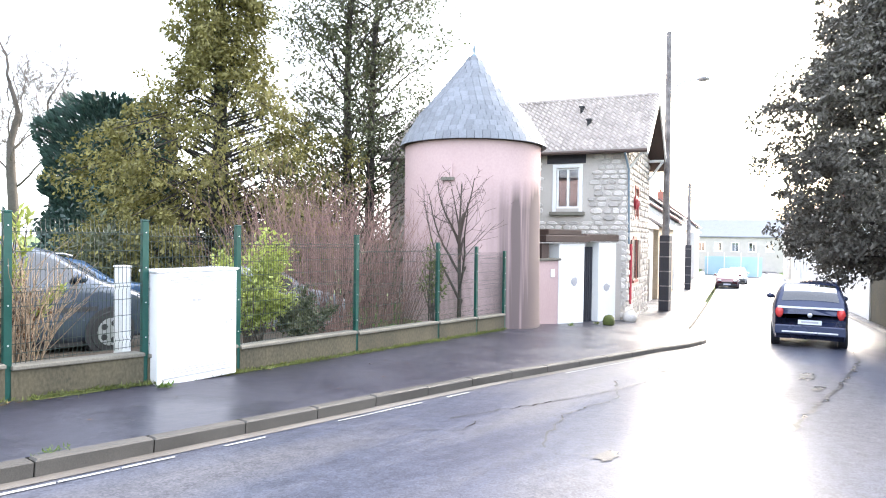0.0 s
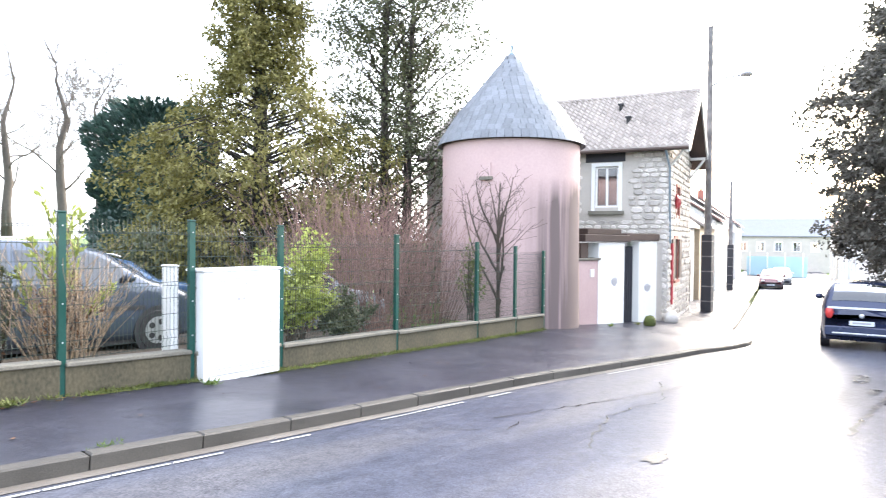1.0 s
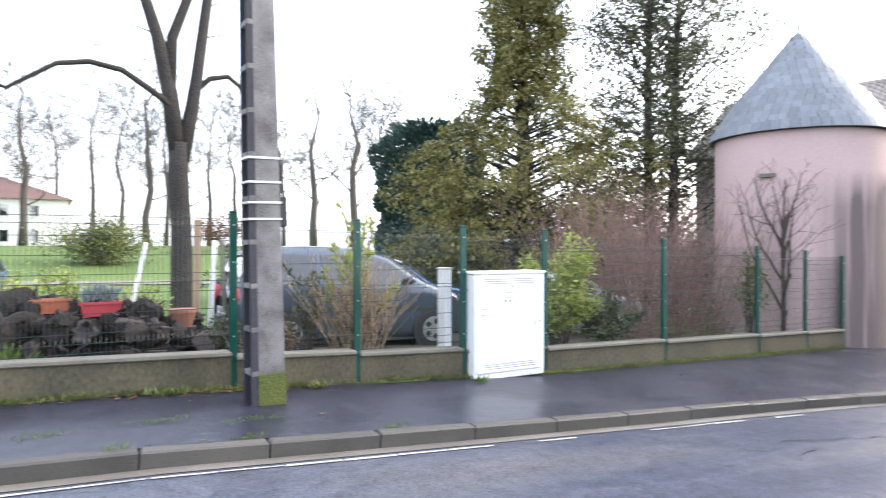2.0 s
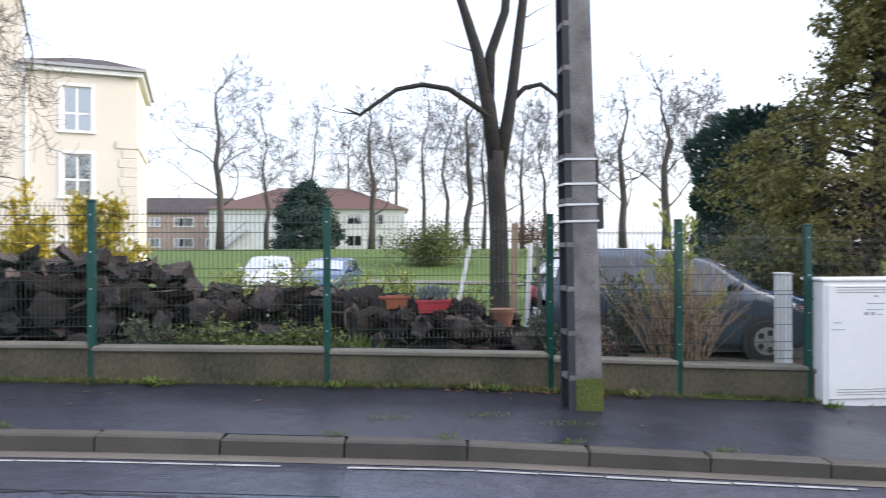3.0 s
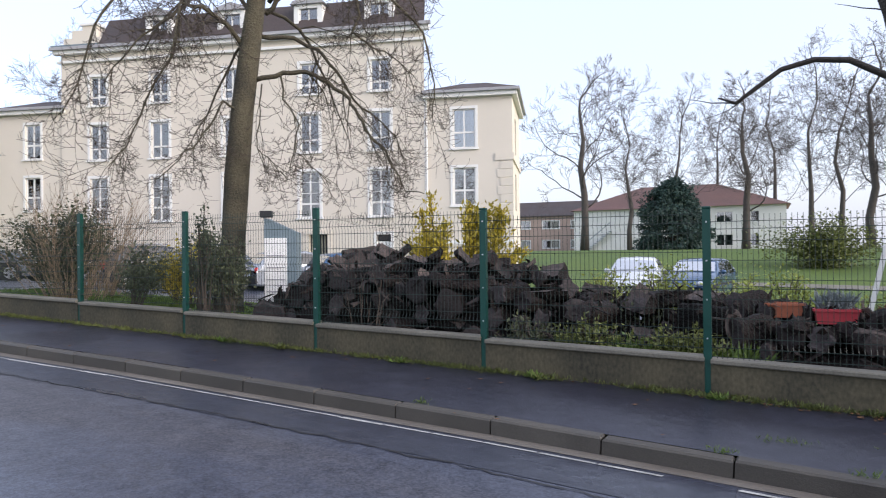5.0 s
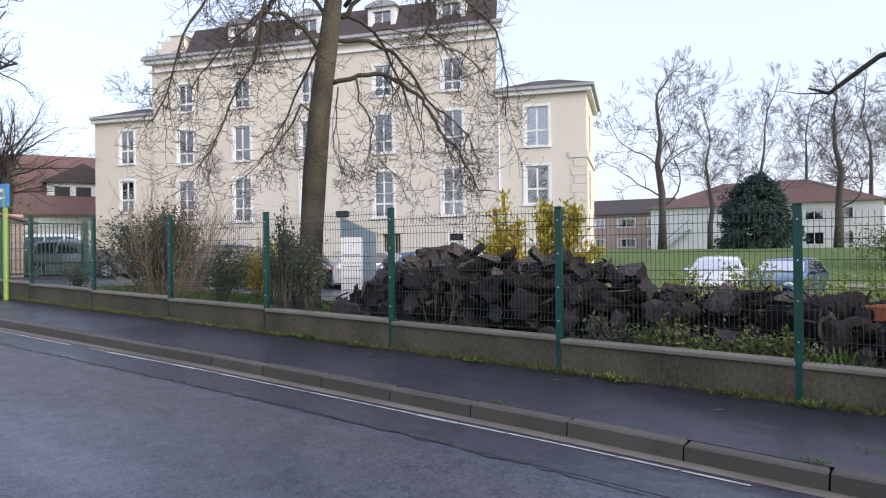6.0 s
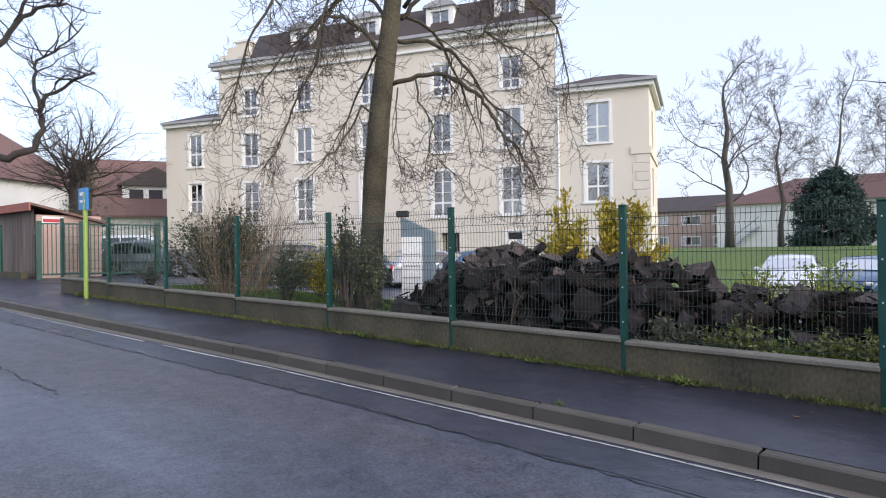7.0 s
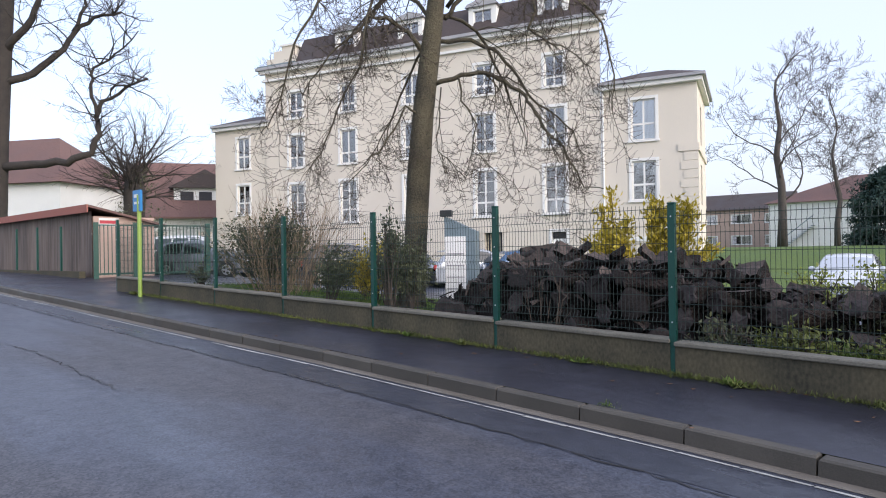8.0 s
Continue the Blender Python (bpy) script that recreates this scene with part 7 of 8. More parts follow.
# ---- parked cars ----
def car(name, m, L, W, H, paint_mat, label, style="hatch", dark_glass=True, bars=False, plate=True, mark=False):
    """Rear at x = 0, nose at x = L, wheels on z = 0. A loft of cross-sections along x, with glass, lamps and wheels as parts."""
    c = thing(name, m, label, "car", "parked cars")
    if style == "van":
        top = [(0, 0.5), (0.01, 0.62), (0.04, 0.86), (0.1, 0.97), (0.3, 1.0), (0.52, 0.985), (0.62, 0.93), (0.78, 0.68), (0.86, 0.62), (0.96, 0.54), (1.0, 0.42)]
        ws = (0.64, 0.78)
    elif style == "estate":
        top = [(0, 0.5), (0.01, 0.6), (0.05, 0.84), (0.1, 0.96), (0.3, 1.0), (0.5, 0.98), (0.57, 0.94), (0.7, 0.68), (0.85, 0.62), (0.97, 0.52), (1.0, 0.4)]
        ws = (0.58, 0.69)
    else:
        top = [(0, 0.5), (0.015, 0.6), (0.07, 0.78), (0.15, 0.95), (0.32, 1.0), (0.5, 0.98), (0.56, 0.94), (0.71, 0.68), (0.86, 0.61), (0.97, 0.5), (1.0, 0.38)]
        ws = (0.575, 0.7)
    belt = 0.63 * H
    base = 0.13 * H

    def top_z(u):
        return lerp_table(u, top) * H

    def half(u, z):
        plan = 1 - 0.16 * max(0, (u - 0.8) / 0.2) ** 2 - 0.1 * max(0, (0.12 - u) / 0.12) ** 2
        wz = 1.0 if z < belt else 1 - 0.26 * (z - belt) / (H - belt)
        low = 1 - 0.08 * max(0, (0.3 * H - z) / (0.3 * H))
        return W / 2 * plan * wz * low

    us = sorted(set([u for u, _ in top] + [0.2, 0.25, 0.4, 0.45, 0.66, 0.74, 0.9, 0.93]))
    g = Geo()
    rows = 9
    ring = 2 * rows + 3
    for u in us:
        tz_ = top_z(u)
        b = base + (0.05 * H if u in (0, 1.0) else 0)
        zs = [b + (tz_ - b) * k / rows for k in range(rows + 1)]
        right = [(u * L, -half(u, z) * (0.93 if k == rows else 1.0), z) for k, z in enumerate(zs)]
        left = [(x, -y, z) for x, y, z in reversed(right)]
        mid = [(u * L, 0, tz_ + 0.018 * H)]
        g.v += right + mid + left
    for i in range(len(us) - 1):
        for j in range(ring):
            k = (j + 1) % ring
            g.f.append((i * ring + j, i * ring + k, (i + 1) * ring + k, (i + 1) * ring + j))
    g.f.append(tuple(range(ring)))
    g.f.append(tuple((len(us) - 1) * ring + j for j in reversed(range(ring))))
    part("body", g, paint_mat, c, smooth=True)
    glass = M["carglass"]

    def screen(ua, ub, inset, nm):
        s = Geo()
        n = 4
        for i in range(n + 1):
            u = ua + (ub - ua) * i / n
            z = top_z(u)
            off = 0.012
            w = half(u, z) * inset
            sgn = 1 if ub > 0.4 else -1
            for k in range(5):
                q = -1 + k / 2
                s.v.append((u * L + sgn * off, w * q, z + off + 0.018 * H * (1 - q * q)))
        s.f = [(i * 5 + k, i * 5 + k + 1, (i + 1) * 5 + k + 1, (i + 1) * 5 + k) for i in range(n) for k in range(4)]
        return part(nm, s, glass, c, smooth=True)

    screen(ws[0], ws[1] - 0.005, 0.9, "windscreen")
    screen(0.02 if style == "van" else 0.035, 0.085 if style == "van" else 0.125, 0.84, "rear_window")
    spans_ = [(0.13, 0.3), (0.32, 0.47), (0.49, ws[0] + 0.035)] if style != "hatch" else [(0.16, 0.34), (0.36, ws[0] + 0.02)]
    for sgn in (-1, 1):
        for a, b in spans_:
            s = Geo()
            n = 4
            for i in range(n + 1):
                u = a + (b - a) * i / n
                hi = min(0.93 * H, top_z(u) - 0.05 * H)
                if u > ws[0] - 0.02:
                    hi = min(hi, top_z(u + 0.02) - 0.04 * H)
                for z in (belt + 0.02 * H, max(belt + 0.03 * H, hi)):
                    s.v.append((u * L, sgn * (half(u, z) + 0.006), z))
            s.f = [(2 * i, 2 * i + 2, 2 * i + 3, 2 * i + 1) if sgn < 0 else (2 * i + 1, 2 * i + 3, 2 * i + 2, 2 * i) for i in range(n)]
            part("side_window", s, glass, c)
        um = ws[0] + 0.05
        mz = belt + 0.05 * H
        part("mirror", Geo().blob((um * L, sgn * (half(um, mz) + 0.1), mz + 0.03), (0.08, 0.11, 0.08), 8, 6), paint_mat, c, smooth=True)
        part("headlight", Geo().blob((0.972 * L, sgn * W * 0.335, 0.46 * H), (0.14, 0.15, 0.08), 8, 6), M["lampwhite"], c, smooth=True)
        part("tail_light", Geo().blob((0.006 * L, sgn * W * 0.395, 0.53 * H), (0.08, 0.1, 0.15 if style != "hatch" else 0.11), 8, 6), M["lampred"], c, smooth=True)
        s = Geo()
        s.box(0.2 * L, 0.76 * L, sgn * (half(0.4, 0.42 * H)) - 0.012, sgn * (half(0.4, 0.42 * H)) + 0.012, 0.4 * H, 0.44 * H)
        part("side_trim", s, M["trim"], c)
        if bars:
            part("roof_rail", Geo().tube([(0.12 * L, sgn * W * 0.34, H + 0.0), (0.15 * L, sgn * W * 0.34, H + 0.06), (0.48 * L, sgn * W * 0.34, H + 0.06), (0.52 * L, sgn * W * 0.34, H)], 0.022, 6), M["rim"], c)
        for u in (0.185, 0.815):
            x, rad = u * L, 0.2 * H if style == "van" else 0.215 * H
            y = sgn * (W / 2 - 0.1)
            arch = Geo().tube([(x, y - sgn * 0.1, rad), (x, sgn * (W / 2 + 0.004), rad)], rad * 1.16, 20)
            part("wheel_arch", arch, M["trim"], c)
            wh = part("wheel", Geo().tube([(x, y - sgn * 0.09, rad), (x, sgn * (W / 2 - 0.01), rad), (x, sgn * (W / 2 + 0.012), rad)], [rad, rad, rad * 0.9], 22), M["tyre"], c)
            part("rim", Geo().tube([(x, sgn * (W / 2), rad), (x, sgn * (W / 2 + 0.016), rad)], rad * 0.64, 18), M["rim"], wh)
            for k in range(5):
                t = 2 * math.pi * k / 5
                part("spoke_gap", Geo().tube([(x + rad * 0.4 * math.cos(t), sgn * (W / 2 + 0.012), rad + rad * 0.4 * math.sin(t)), (x + rad * 0.4 * math.cos(t), sgn * (W / 2 + 0.02), rad + rad * 0.4 * math.sin(t))], rad * 0.15, 7), M["trim"], wh)
    part("rear_bumper", Geo().box(-0.05, 0.12, -W * 0.45, W * 0.45, 0.19 * H, 0.34 * H, bev=0.03), M["trim"] if not mark else paint_mat, c)
    part("front_bumper", Geo().box(L - 0.1, L + 0.04, -W * 0.4, W * 0.4, 0.16 * H, 0.3 * H, bev=0.03), M["trim"], c)
    part("grille", Geo().box(L - 0.06, L + 0.025, -W * 0.22, W * 0.22, 0.33 * H, 0.38 * H), M["trim"], c)
    part("sill", Geo().box(0.24 * L, 0.75 * L, -W * 0.47, W * 0.47, 0.1 * H, 0.15 * H), M["trim"], c)
    if plate:
        for xx, sg in ((-0.062, -1), (L + 0.045, 1)):
            zz = 0.36 * H if sg < 0 else 0.23 * H
            pl = part("number_plate", Geo().box(xx - 0.008 if sg > 0 else xx - 0.0, xx + 0.008, -0.26, 0.26, zz, zz + 0.11), M["plate"], c, "white number plate with plain dark bars")
            part("plate_bar", Geo().box(xx - 0.004 if sg < 0 else xx + 0.008, xx + 0.0 if sg < 0 else xx + 0.012, -0.19, 0.19, zz + 0.035, zz + 0.08), M["greyprint"], pl)
    if mark:
        part("rear_strip", Geo().box(-0.028, 0.0, -W * 0.42, W * 0.42, 0.595 * H, 0.625 * H), M["steel"], c, "pale strip under the rear window")
        part("rear_badge", Geo().blob((-0.02, 0.0, 0.5 * H), (0.02, 0.06, 0.06), 8, 5), M["rim"], c)
        part("rear_guard", Geo().box(-0.09, -0.05, -W * 0.36, W * 0.36, 0.225 * H, 0.25 * H, bev=0.01), M["rim"], c, "silver guard bar on the bumper")
    return c


P = dict(navy=paint("navy_paint", (0.02, 0.03, 0.075)), silver=paint("silver_blue_paint", (0.075, 0.095, 0.13)), blue=paint("mid_blue_paint", (0.06, 0.12, 0.22)), white=paint("white_car_paint", (0.72, 0.74, 0.76), 0.0), grey=paint("grey_car_paint", (0.2, 0.22, 0.25)), dark=paint("dark_car_paint", (0.035, 0.04, 0.05)), red=paint("dark_red_paint", (0.12, 0.03, 0.04)), pale=paint("pale_silver_paint", (0.45, 0.48, 0.52)))
car("navy_car", pose(18.2, 0.72, road_z(18.6, 0.7) + 0.02, 0, 1.6, 6), 4.1, 1.72, 1.66, P["navy"], "dark navy compact car with roof rails on the road", "van", bars=True, mark=True)
car("silver_van", pose(1.75, 10.25, site_z(3.7, 10.2) + 0.02, 0, 1.5, 0), 4.1, 1.75, 1.7, P["silver"], "dark blue-grey compact people carrier parked behind the fence", "van")
car("blue_car", pose(4.6, 14.6, site_z(6.5, 14.6), 0, 0.5, -3), 4.3, 1.75, 1.62, P["blue"], "blue-grey car parked behind the van", "estate", bars=True)
car("silver_car", pose(6.9, 10.7, site_z(8.5, 10.7), 0, 1.5, -6), 4.0, 1.68, 1.42, P["pale"], "pale silver hatchback parked behind shrubs", "hatch")
car("white_car", pose(-5.1, 25.6, site_z(-5.1, 23) + 0.02, 0, 0, -86), 4.0, 1.75, 1.48, P["white"], "white hatchback parked in the car park", "hatch")
car("blue_car", pose(-2.6, 26.5, site_z(-2.8, 24) + 0.04, 0, 0, -100), 4.2, 1.75, 1.45, P["blue"], "blue saloon parked beside the lawn", "hatch")
car("blue_car", pose(-16.2, 19.6, site_z(-16.5, 20) + 0.04, 0, 0, 62), 4.2, 1.74, 1.45, P["blue"], "dark blue hatchback parked before the building", "hatch")
car("silver_car", pose(-18.3, 18.6, site_z(-18, 19) + 0.04, 0, 0, 64), 4.2, 1.74, 1.5, P["pale"], "pale silver hatchback parked before the building", "hatch")
car("dark_car", pose(-23.5, 16.3, site_z(-23, 17) + 0.04, 0, 0, 60), 4.5, 1.78, 1.62, P["dark"], "dark estate car with roof rails in the car park", "estate", bars=True)
car("grey_car", pose(-21.2, 17.2, site_z(-21, 17.5) + 0.04, 0, 0, 60), 4.5, 1.78, 1.6, P["grey"], "grey estate car with roof rails in the car park", "estate", bars=True)
car("pale_car", pose(-26.0, 15.5, site_z(-26, 16) + 0.04, 0, 0, 58), 4.2, 1.74, 1.5, P["pale"], "pale silver car in the car park", "hatch")
car("white_van", pose(-30.0, 13.0, site_z(-30, 13.5) + 0.04, 0, 0, 40), 4.3, 1.8, 1.75, P["white"], "white van parked inside the gate", "van")
car("dark_car", pose(-27.6, 12.4, site_z(-27, 13) + 0.04, 0, 0, 30), 4.2, 1.75, 1.5, P["grey"], "dark grey car parked inside the gate", "hatch")
car("red_car", pose(58.6, 9.6, slope(57) - 0.18, 0, 0, 189), 4.0, 1.72, 1.5, P["red"], "dark red car parked at the kerb far down the street", "hatch")
car("white_car", pose(68.0, 10.4, slope(66) - 0.18, 0, 0, 189), 4.0, 1.72, 1.5, P["white"], "white car parked far down the street", "hatch")


# ---- log pile ----
r = random.Random(81)


def log_thing(radius, length, seed):
    rr = random.Random(seed)
    lg = thing("log", pose(0, 0, 0), "dark wet sawn log in the woodpile", "log", "logs in the pile")
    seg, rows = 16, 8
    prof = [radius * (1 + rr.uniform(-0.26, 0.16)) for _ in range(seg)]
    g, e = Geo(), Geo()
    for i in range(rows + 1):
        y = -length / 2 + length * i / rows
        for j in range(seg):
            t = 2 * math.pi * j / seg
            q = prof[j] * (1 + 0.09 * rr.uniform(-1, 1) + 0.12 * vnoise(math.cos(t) * 1.5 + seed, math.sin(t) * 1.5, y * 4)) * (0.96 if i in (0, rows) else 1)
            tilt_cut = 0.03 * math.cos(t + seed) if i in (0, rows) else 0.0
            g.v.append((q * math.cos(t), y + tilt_cut, q * math.sin(t)))
    g.f = [(i * seg + j, (i + 1) * seg + j, (i + 1) * seg + (j + 1) % seg, i * seg + (j + 1) % seg) for i in range(rows) for j in range(seg)]
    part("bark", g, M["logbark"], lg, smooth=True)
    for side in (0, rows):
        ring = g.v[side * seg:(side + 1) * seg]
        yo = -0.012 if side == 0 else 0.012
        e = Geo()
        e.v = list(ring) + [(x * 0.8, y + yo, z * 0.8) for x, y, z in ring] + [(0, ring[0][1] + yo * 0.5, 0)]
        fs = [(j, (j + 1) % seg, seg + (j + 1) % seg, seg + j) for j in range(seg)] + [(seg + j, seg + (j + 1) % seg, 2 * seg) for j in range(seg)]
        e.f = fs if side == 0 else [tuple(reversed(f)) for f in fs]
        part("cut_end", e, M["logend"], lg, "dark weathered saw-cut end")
    return lg


def split_thing(w, length, seed):
    rr = random.Random(seed)
    lg = thing("split_log", pose(0, 0, 0), "split piece of firewood with a rough inner face", "log", "split logs on the pile")
    h = w * rr.uniform(0.5, 0.8)
    g = Geo()
    n = 6
    base = [(-0.5, 0.0), (-0.18, 0.06), (0.2, -0.03), (0.5, 0.02), (0.4, 0.6), (0.1, 0.98), (-0.25, 0.85), (-0.46, 0.45)]
    for i in range(n + 1):
        x = -length / 2 + length * i / n
        taper = 1.0 - 0.25 * (i / n) * rr.random()
        g.v += [(x + rr.gauss(0, 0.018), w * u * taper * rr.uniform(0.86, 1.14), h * v * taper * rr.uniform(0.86, 1.14) + rr.gauss(0, 0.008)) for u, v in base]
    k = len(base)
    g.f = [(i * k + j, (i + 1) * k + j, (i + 1) * k + (j + 1) % k, i * k + (j + 1) % k) for i in range(n) for j in range(3, k)]
    g.f += [tuple(reversed(range(k))), tuple(n * k + j for j in range(k))]
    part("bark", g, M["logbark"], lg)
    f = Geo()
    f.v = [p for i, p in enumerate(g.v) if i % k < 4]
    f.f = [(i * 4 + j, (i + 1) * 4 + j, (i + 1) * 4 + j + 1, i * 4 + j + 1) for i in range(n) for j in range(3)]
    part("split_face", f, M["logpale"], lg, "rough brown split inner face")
    return lg


kinds = [log_thing(rad, ln, 400 + i) for i, (rad, ln) in enumerate([(0.11, 0.6), (0.14, 0.65), (0.16, 0.6), (0.19, 0.62), (0.23, 0.55), (0.155, 0.8), (0.125, 0.75), (0.085, 0.55)])]
splits = [split_thing(w, ln, 420 + i) for i, (w, ln) in enumerate([(0.26, 0.5), (0.32, 0.45), (0.2, 0.6), (0.18, 0.4), (0.36, 0.4), (0.24, 0.34)])]
RADII = [0.11, 0.14, 0.16, 0.19, 0.23, 0.155, 0.125, 0.085]
used = set()


def put(kind, m):
    if kind.name in used:
        return copy_thing(kind, m)
    used.add(kind.name)
    kind.matrix_basis = m
    return kind


PILE = [(-9.0, 0.2), (-8.6, 0.38), (-8.1, 0.6), (-7.4, 1.05), (-6.5, 1.22), (-5.3, 1.12), (-4.3, 1.12), (-3.8, 0.98), (-3.3, 0.8), (-2.9, 0.76), (-1.5, 0.82), (-0.4, 0.75), (0.5, 0.66), (1.3, 0.42)]
placed = []
for row, y in enumerate((8.3, 9.05)):
    for layer in range(9):
        x = -8.85 + 0.2 * (layer % 2) + 0.1 * layer
        while x < 1.25:
            k = r.choice([0, 1, 1, 2, 2, 3, 3, 4, 5, 6, 7])
            rad = RADII[k]
            limit = lerp_table(x + rad, PILE) + (0.0 if row else -0.14)
            under = [z + math.sqrt(max(0.0, (rad + q) ** 2 - (x + rad - px) ** 2)) for (px, z, q, rw) in placed if rw == row and abs(px - x - rad) < (rad + q) * 0.96]
            z = max([site_z(x, y) + rad * 0.96] + [u * 1.0 for u in under])
            gapzone = -2.9 < x < -1.75 and row == 0
            if z + rad * 0.4 < site_z(x, y) + limit and not (gapzone and layer > 0):
                placed.append((x + rad, z, rad, row))
                put(kinds[k], Matrix.Translation((x + rad, y + r.uniform(-0.14, 0.14), z)) @ Euler((r.gauss(0, 0.12), r.uniform(0, 6.28), r.choice((r.gauss(0, 0.25), r.gauss(0, 0.25), r.gauss(0, 0.9))))).to_matrix().to_4x4())
            x += rad * 2 * r.uniform(0.98, 1.15)
# split pieces thrown on top and against the front, their open faces up or towards the street
for k in range(52):
    x = r.uniform(-7.9, -1.2) if k > 34 else r.uniform(-7.5, -4.2)
    y = r.choice((8.2, 8.35, 8.7, 9.0))
    tops = [z + q * 0.75 for (px, z, q, rw) in placed if abs(px - x) < 0.3 and abs((8.3, 9.05)[rw] - y) < 0.5]
    if tops:
        z = max(tops) if y > 8.2 and r.random() < 0.7 else r.choice(tops)
        put(splits[k % 6], Matrix.Translation((x, y, z + 0.04)) @ Euler((r.gauss(-2.6, 0.5), r.gauss(0, 0.4), r.uniform(-1.4, 1.4))).to_matrix().to_4x4())
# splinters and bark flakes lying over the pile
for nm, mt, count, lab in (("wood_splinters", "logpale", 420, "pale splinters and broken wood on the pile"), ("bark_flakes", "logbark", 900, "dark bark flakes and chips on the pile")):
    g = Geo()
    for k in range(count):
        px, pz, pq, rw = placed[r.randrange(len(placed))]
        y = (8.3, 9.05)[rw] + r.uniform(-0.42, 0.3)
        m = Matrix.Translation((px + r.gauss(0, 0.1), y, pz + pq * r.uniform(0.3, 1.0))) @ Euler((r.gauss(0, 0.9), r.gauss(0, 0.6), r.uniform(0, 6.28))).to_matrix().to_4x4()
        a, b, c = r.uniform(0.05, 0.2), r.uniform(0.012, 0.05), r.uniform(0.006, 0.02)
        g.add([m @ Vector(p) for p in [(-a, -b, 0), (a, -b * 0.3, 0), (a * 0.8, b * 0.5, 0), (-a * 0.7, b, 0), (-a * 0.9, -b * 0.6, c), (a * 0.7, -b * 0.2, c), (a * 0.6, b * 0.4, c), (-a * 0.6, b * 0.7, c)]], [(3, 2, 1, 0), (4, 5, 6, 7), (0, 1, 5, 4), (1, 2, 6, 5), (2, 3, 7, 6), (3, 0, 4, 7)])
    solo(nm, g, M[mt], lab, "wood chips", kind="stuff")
for i, (x, y, sz, n, lf, lab) in enumerate([
        (-2.75, 7.7, (0.5, 0.22, 0.55), 900, "shrub_leaf", "leafy weeds growing before the log pile"),
        (-1.75, 7.75, (0.75, 0.24, 0.48), 1500, "shrub_leaf", "olive-green fern-like weeds before the log pile"),
        (-3.55, 7.62, (0.4, 0.18, 0.6), 380, "dull_leaf", "ivy and brambles climbing over the logs"),
        (-2.35, 8.9, (0.5, 0.3, 1.0), 420, "dull_leaf", "ivy and brambles climbing over the logs"),
        (1.25, 7.75, (0.35, 0.2, 0.75), 420, "ivy_leaf", "dark ivy at the end of the log pile"),
        (2.0, 7.9, (0.35, 0.25, 0.6), 260, "brown_leaf", "reddish-brown dead plant behind the fence")]):
    shrub("wild_plant", x, y, site_z(x, y), sz, n, 0.07, lf, lab, 700 + i, stems=18, shell=1.0, low=-0.6, cat="plant")
twig_bush("dry_stalks", -5.9, 7.62, site_z(-5.9, 7.6), 0.8, 0.95, 6, "thin brown dry stalks before the log pile", 720, "twig", 2, 0.3)

# ---- planters and stakes on the pile ----
def planter(x, y, z, w, material, label, plant, seed):
    p = thing("planter", pose(x, y, z, 0, 0, 4), label, "planter")
    body = Geo()
    pts = []
    for zz, s in ((0, 0.85), (0.17, 1.0)):
        pts += [(-w / 2 * s, -0.1 * s, zz), (w / 2 * s, -0.1 * s, zz), (w / 2 * s, 0.1 * s, zz), (-w / 2 * s, 0.1 * s, zz)]
    body.add(pts, [(3, 2, 1, 0), (0, 1, 5, 4), (1, 2, 6, 5), (2, 3, 7, 6), (3, 0, 4, 7)])
    part("box", body, material, p)
    part("rim", Geo().box(-w / 2 - 0.012, w / 2 + 0.012, -0.113, -0.095, 0.15, 0.18).box(-w / 2 - 0.012, w / 2 + 0.012, 0.095, 0.113, 0.15, 0.18).box(-w / 2 - 0.012, -w / 2 + 0.006, -0.095, 0.095, 0.15, 0.18).box(w / 2 - 0.006, w / 2 + 0.012, -0.095, 0.095, 0.15, 0.18), material, p)
    part("earth", Geo().box(-w / 2 + 0.01, w / 2 - 0.01, -0.09, 0.09, 0.1, 0.14), M["soil"], p)
    if plant:
        rr, g = random.Random(seed), Geo()
        for _ in range(260):
            a = rr.uniform(0, 6.28)
            q = rr.random() * 0.14
            g.leaf(Vector((rr.uniform(-w / 2, w / 2) * 0.8, q * math.sin(a) * 0.5, 0.14 + rr.random() * 0.12)), rr.uniform(0.1, 0.22), Vector((rr.gauss(0, 0.4), rr.gauss(0, 0.4), 1)).normalized(), rand_dir(rr), 0.12)
        part("plant", g, M[plant], p, "grey-green spiky plant")
    return p


M["grey_leaf"] = mat("grey_leaf", (0.14, 0.17, 0.18), (0.3, 0.34, 0.35), rough=(0.5, 0.7), bump=0, island=0.3)
planter(-0.08, 8.75, 0.74, 0.46, M["redpaint"], "red plastic window box with a spiky grey plant on the logs", "grey_leaf", 1)
planter(-0.62, 8.85, 0.79, 0.42, M["orange"], "orange-brown empty window box on the logs", "", 2)
pot = thing("flower_pot", pose(0.88, 8.7, 0.55), "round terracotta flower pot on the logs", "flower pot")
part("bowl", Geo().tube([(0, 0, 0), (0, 0, 0.2)], [0.12, 0.17], 18), M["terracotta"], pot, smooth=False)
part("rim", Geo().tube([(0, 0, 0.19), (0, 0, 0.235)], 0.185, 18), M["terracotta"], pot)
shrub("small_plant", 0.45, 8.9, 0.6, (0.2, 0.15, 0.35), 160, 0.07, "brown_leaf", "small reddish plant beside the pots", 431, cat="plant")
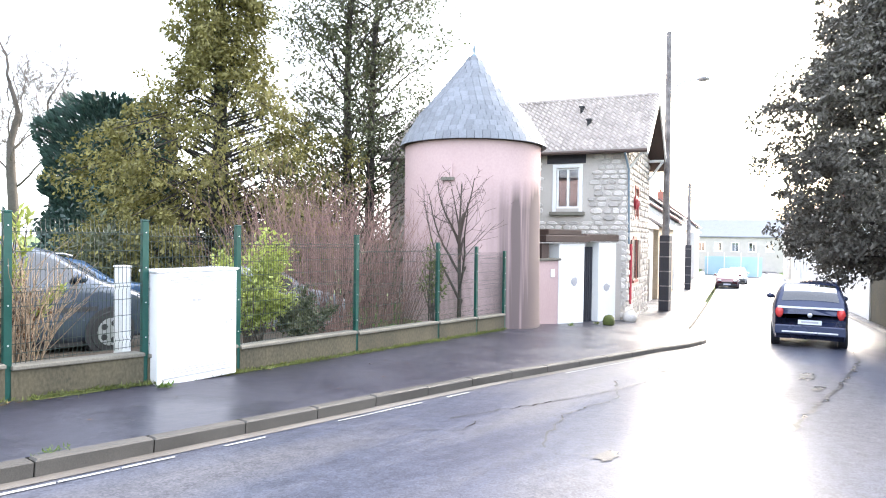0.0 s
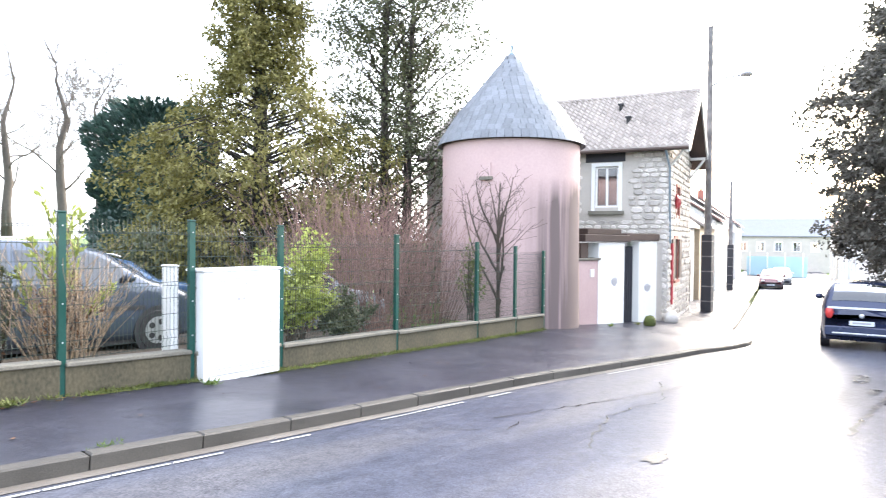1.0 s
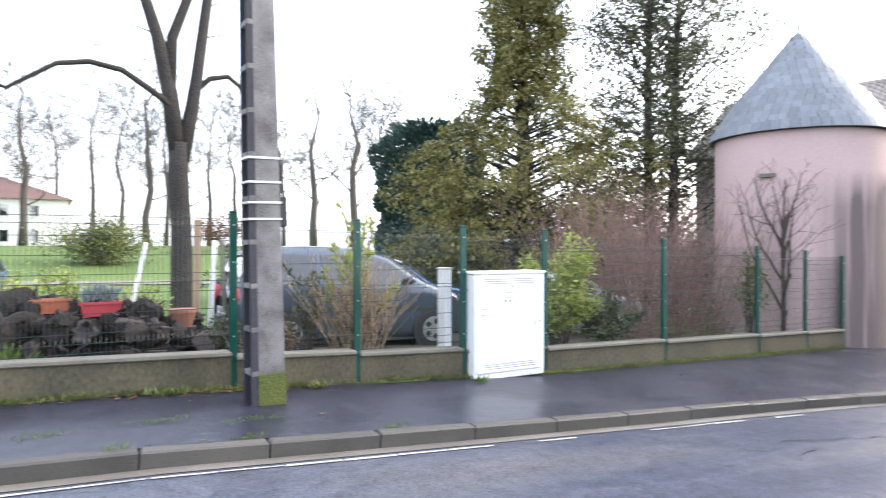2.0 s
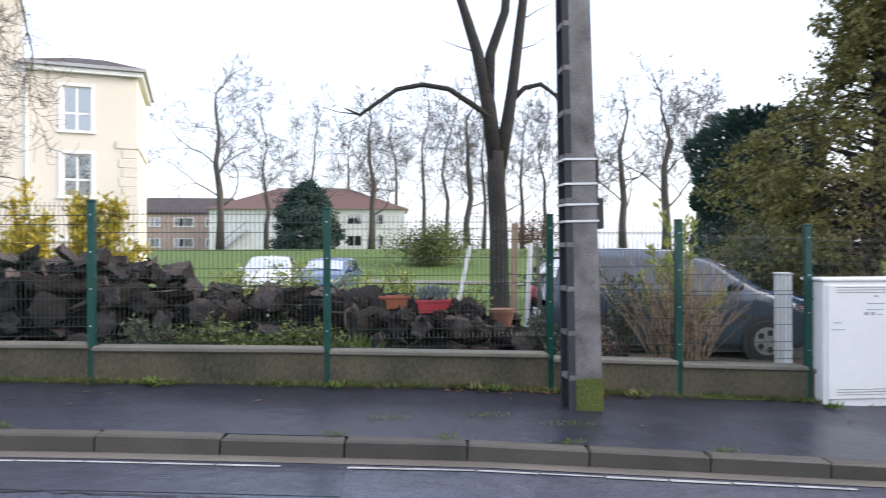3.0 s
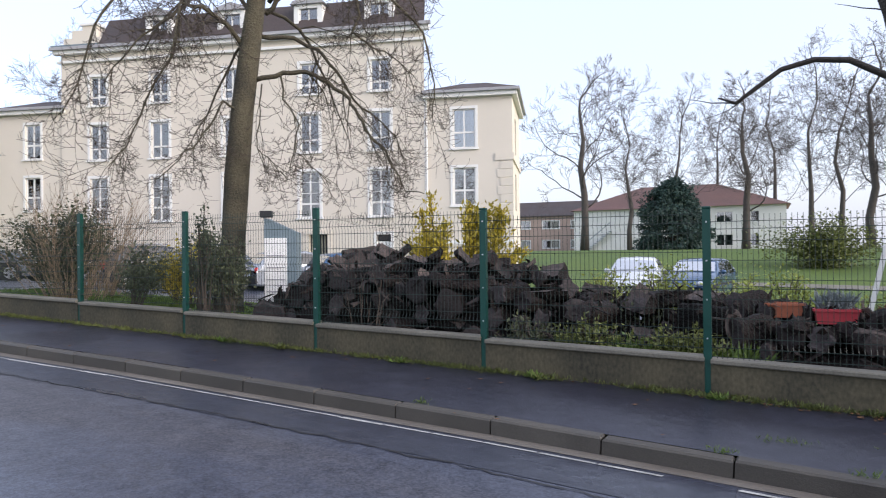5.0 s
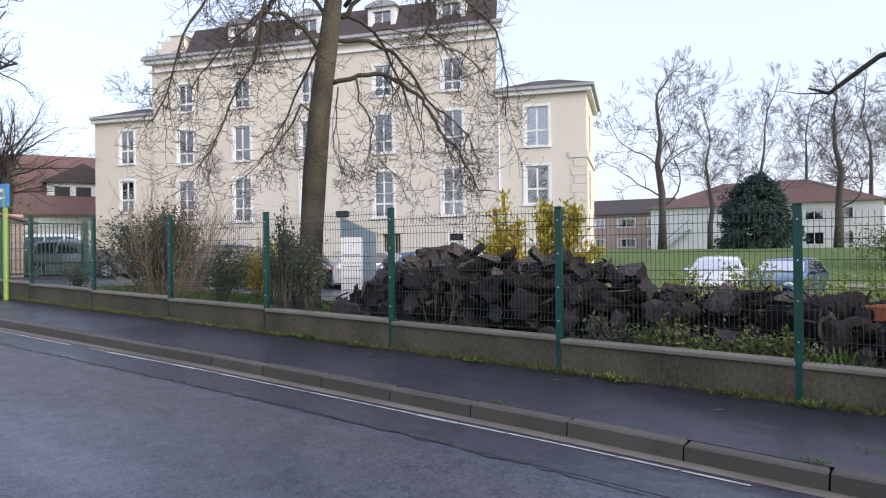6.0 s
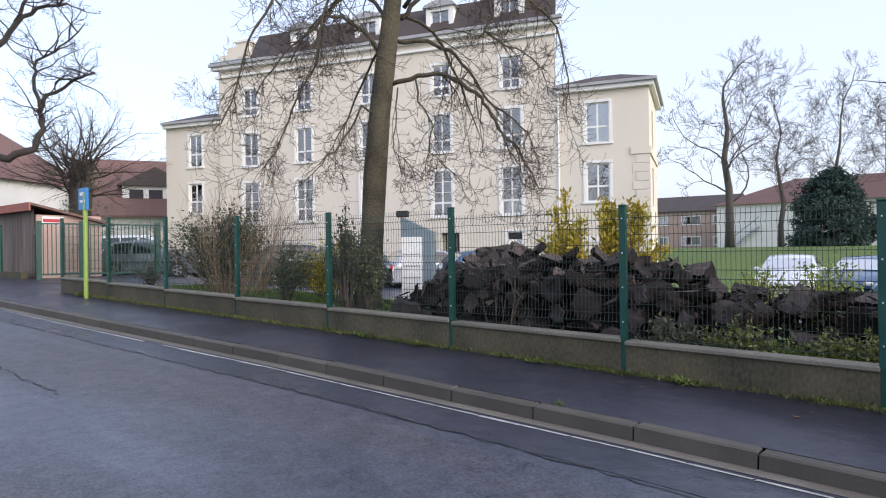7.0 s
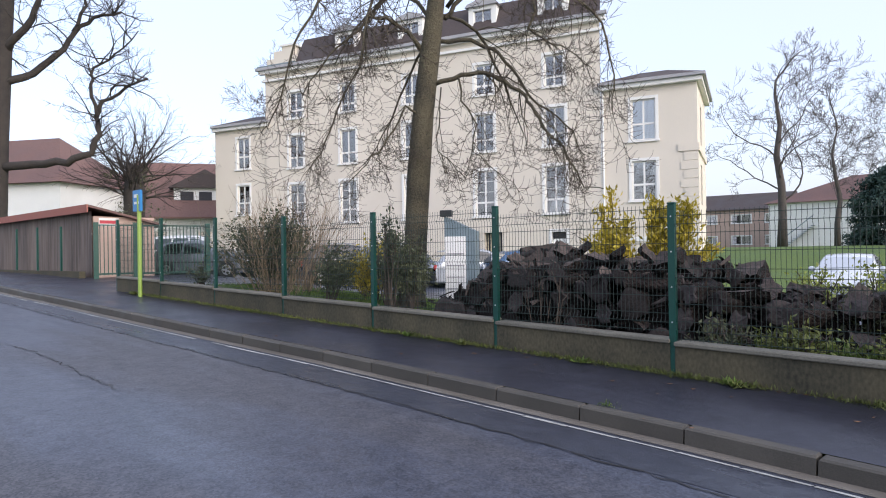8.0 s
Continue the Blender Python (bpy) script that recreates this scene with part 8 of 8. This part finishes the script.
for i, (x, y, z0, z1, w, mt, lean_) in enumerate([(1.2, 9.6, 0.0, 2.05, 0.05, "straw", 1), (1.45, 9.9, 0.0, 1.75, 0.035, "white", 3), (1.75, 10.1, 0.0, 1.75, 0.03, "coping", -2), (0.22, 9.7, 0.3, 1.75, 0.028, "white", 12)]):
    st_ = thing("garden_stake", pose(x, y, site_z(x, y) - 0.05, 0, lean_, 0), "upright wooden garden stake behind the pile" if mt != "white" else "white upright garden stake behind the pile", "stake")
    part("stake", Geo().box(-w, w, -0.015, 0.015, 0, z1 - site_z(x, y), bev=0.004), M[mt], st_)
slab = thing("stone_slab", pose(2.25, 8.4, slope(2.25) + 0.1, 0, 0, 10), "pointed grey stone slab leaning behind the fence", "stone")
part("slab", Geo().prism([(-0.3, 0), (0.3, 0), (0.26, 0.2), (0.0, 0.36), (-0.26, 0.2)], 0, 0.07), M["slate_far"], slab)
# rubble and leaf litter in front of the pile
rub = Geo()
for k in range(70):
    x = r.uniform(-0.6, 2.6)
    y = r.uniform(7.5, 7.95)
    s = r.uniform(0.03, 0.11)
    rub.blob((x, y, site_z(x, y) + s * 0.3), (s, s * 0.8, s * 0.5), 6, 4, 0.5, r)
solo("rubble", rub, M["terracotta"], "broken reddish rubble at the foot of the log pile", "rubble", kind="stuff")

# ---- grass, weeds and litter ----
def tufts(name, spots_, label, material, size, seed, blades=14, spread=0.06):
    rr, g = random.Random(seed), Geo()
    for x, y, z in spots_:
        for _ in range(blades):
            d = Vector((rr.gauss(0, 0.5), rr.gauss(0, 0.5), rr.uniform(0.35, 1))).normalized()
            g.leaf(Vector((x + rr.gauss(0, spread), y + rr.gauss(0, spread * 0.6), z)), size * rr.uniform(0.5, 1.4), d, rand_dir(rr), 0.16)
    return solo(name, g, material, label, "grass", kind="stuff")


r = random.Random(91)
foot = []
for k in range(1900):
    x = r.uniform(-18, 13.8)
    dens = 1.0 if 3.0 < x < 13 else 0.4 + 0.6 * (vnoise(x * 0.9, 2.0) > -0.1)
    if r.random() < dens:
        foot.append((x, FENCE_Y - 0.1 - abs(r.gauss(0, 0.05)), pave_z(x, 7.1) + 0.0))
tufts("verge_grass", foot, "thin grass growing along the foot of the wall", M["shrub_leaf"], 0.065, 92, 8)
g = Geo()
x = 2.9
while x < 13.6:
    w = 0.03 + 0.05 * vnoise(x * 2.1, 0.3)
    g.add([(x, FENCE_Y - 0.12 - w * 1.6, pave_z(x, 7) + 0.004), (x + 0.3, FENCE_Y - 0.12 - (0.03 + 0.05 * vnoise(x * 2.1 + 0.63, 0.3)) * 1.6, pave_z(x + 0.3, 7) + 0.004), (x + 0.3, FENCE_Y - 0.09, pave_z(x + 0.3, 7) + 0.03), (x, FENCE_Y - 0.09, pave_z(x, 7) + 0.03)], [(0, 1, 2, 3)])
    x += 0.3
solo("moss_strip", g, M["moss"], "green moss along the foot of the wall", "moss", kind="stuff")
weeds = [(0.55, 6.98), (0.35, 7.0), (-3.2, 7.0), (-3.1, 6.95), (-1.25, 6.97), (-6.9, 6.95), (-8.0, 7.0), (2.1, 6.95), (-5.0, 7.0), (-17.6, 6.95), (4.3, 6.75), (18.6, 6.4), (17.0, 6.6)]
rr = random.Random(95)
for i, (x, y) in enumerate(weeds):
    g = Geo()
    for _ in range(46):
        a = rr.uniform(0, 6.28)
        g.leaf(Vector((x + 0.05 * rr.gauss(0, 1), y + 0.03 * rr.gauss(0, 1), pave_z(x, y) + 0.01)), rr.uniform(0.04, 0.13), Vector((math.cos(a), 0.6 * math.sin(a), rr.uniform(0.2, 1.1))).normalized(), Vector((0, 0, 1)), 0.3)
    weed = thing("weed", None, "leafy green weed at the foot of the wall", "weed", "weeds along the wall")
    part("foliage", g, M["shrub_leaf"] if i % 2 else M["blade"], weed, kind="stuff")
tufts("kerb_grass", [(xk + r.gauss(0, 0.06), kerb_y(xk) + 0.17, pave_z(xk, 5.2)) for xk in (-1.1, 0.9, -3.9, 2.2, -0.2) for _ in range(5)], "small grass tufts in the kerb joints", M["blade"], 0.05, 96, 8)
tufts("pavement_grass", [(xk + r.gauss(0, 0.09), yk + r.gauss(0, 0.03), pave_z(xk, yk)) for xk, yk in ((1.0, 5.75), (-0.7, 5.8), (0.2, 5.95)) for _ in range(8)], "flat weeds on the pavement", M["blade"], 0.04, 97, 8)
tufts("pile_grass", [(r.uniform(-3.2, -0.9), r.uniform(7.6, 8.2), site_z(-2, 8)) for _ in range(150)], "long grass before the log pile", M["blade"], 0.3, 98, 10, 0.1)
tufts("lawn_grass", [(xx, yy_, site_z(xx, yy_)) for xx, yy_ in ((r.uniform(-18, -9), r.uniform(7.4, 12)) for _ in range(1500))], "short green lawn grass", M["blade"], 0.1, 99, 7, 0.12)
lit = Geo()
for k in range(320):
    x = r.gauss(0.9, 1.0) if k < 220 else r.uniform(-15, 12)
    y = FENCE_Y - 0.14 - abs(r.gauss(0, 0.09)) if k < 250 else r.uniform(5.2, 7)
    d = Vector((r.gauss(0, 1), r.gauss(0, 1), 0.1)).normalized()
    lit.leaf(Vector((x, y, pave_z(x, y) + 0.012)), r.uniform(0.03, 0.07), d, Vector((0, 0, 1)), 0.6)
solo("leaf_litter", lit, M["brown_leaf"], "fallen brown leaves along the wall", "leaves", kind="stuff")
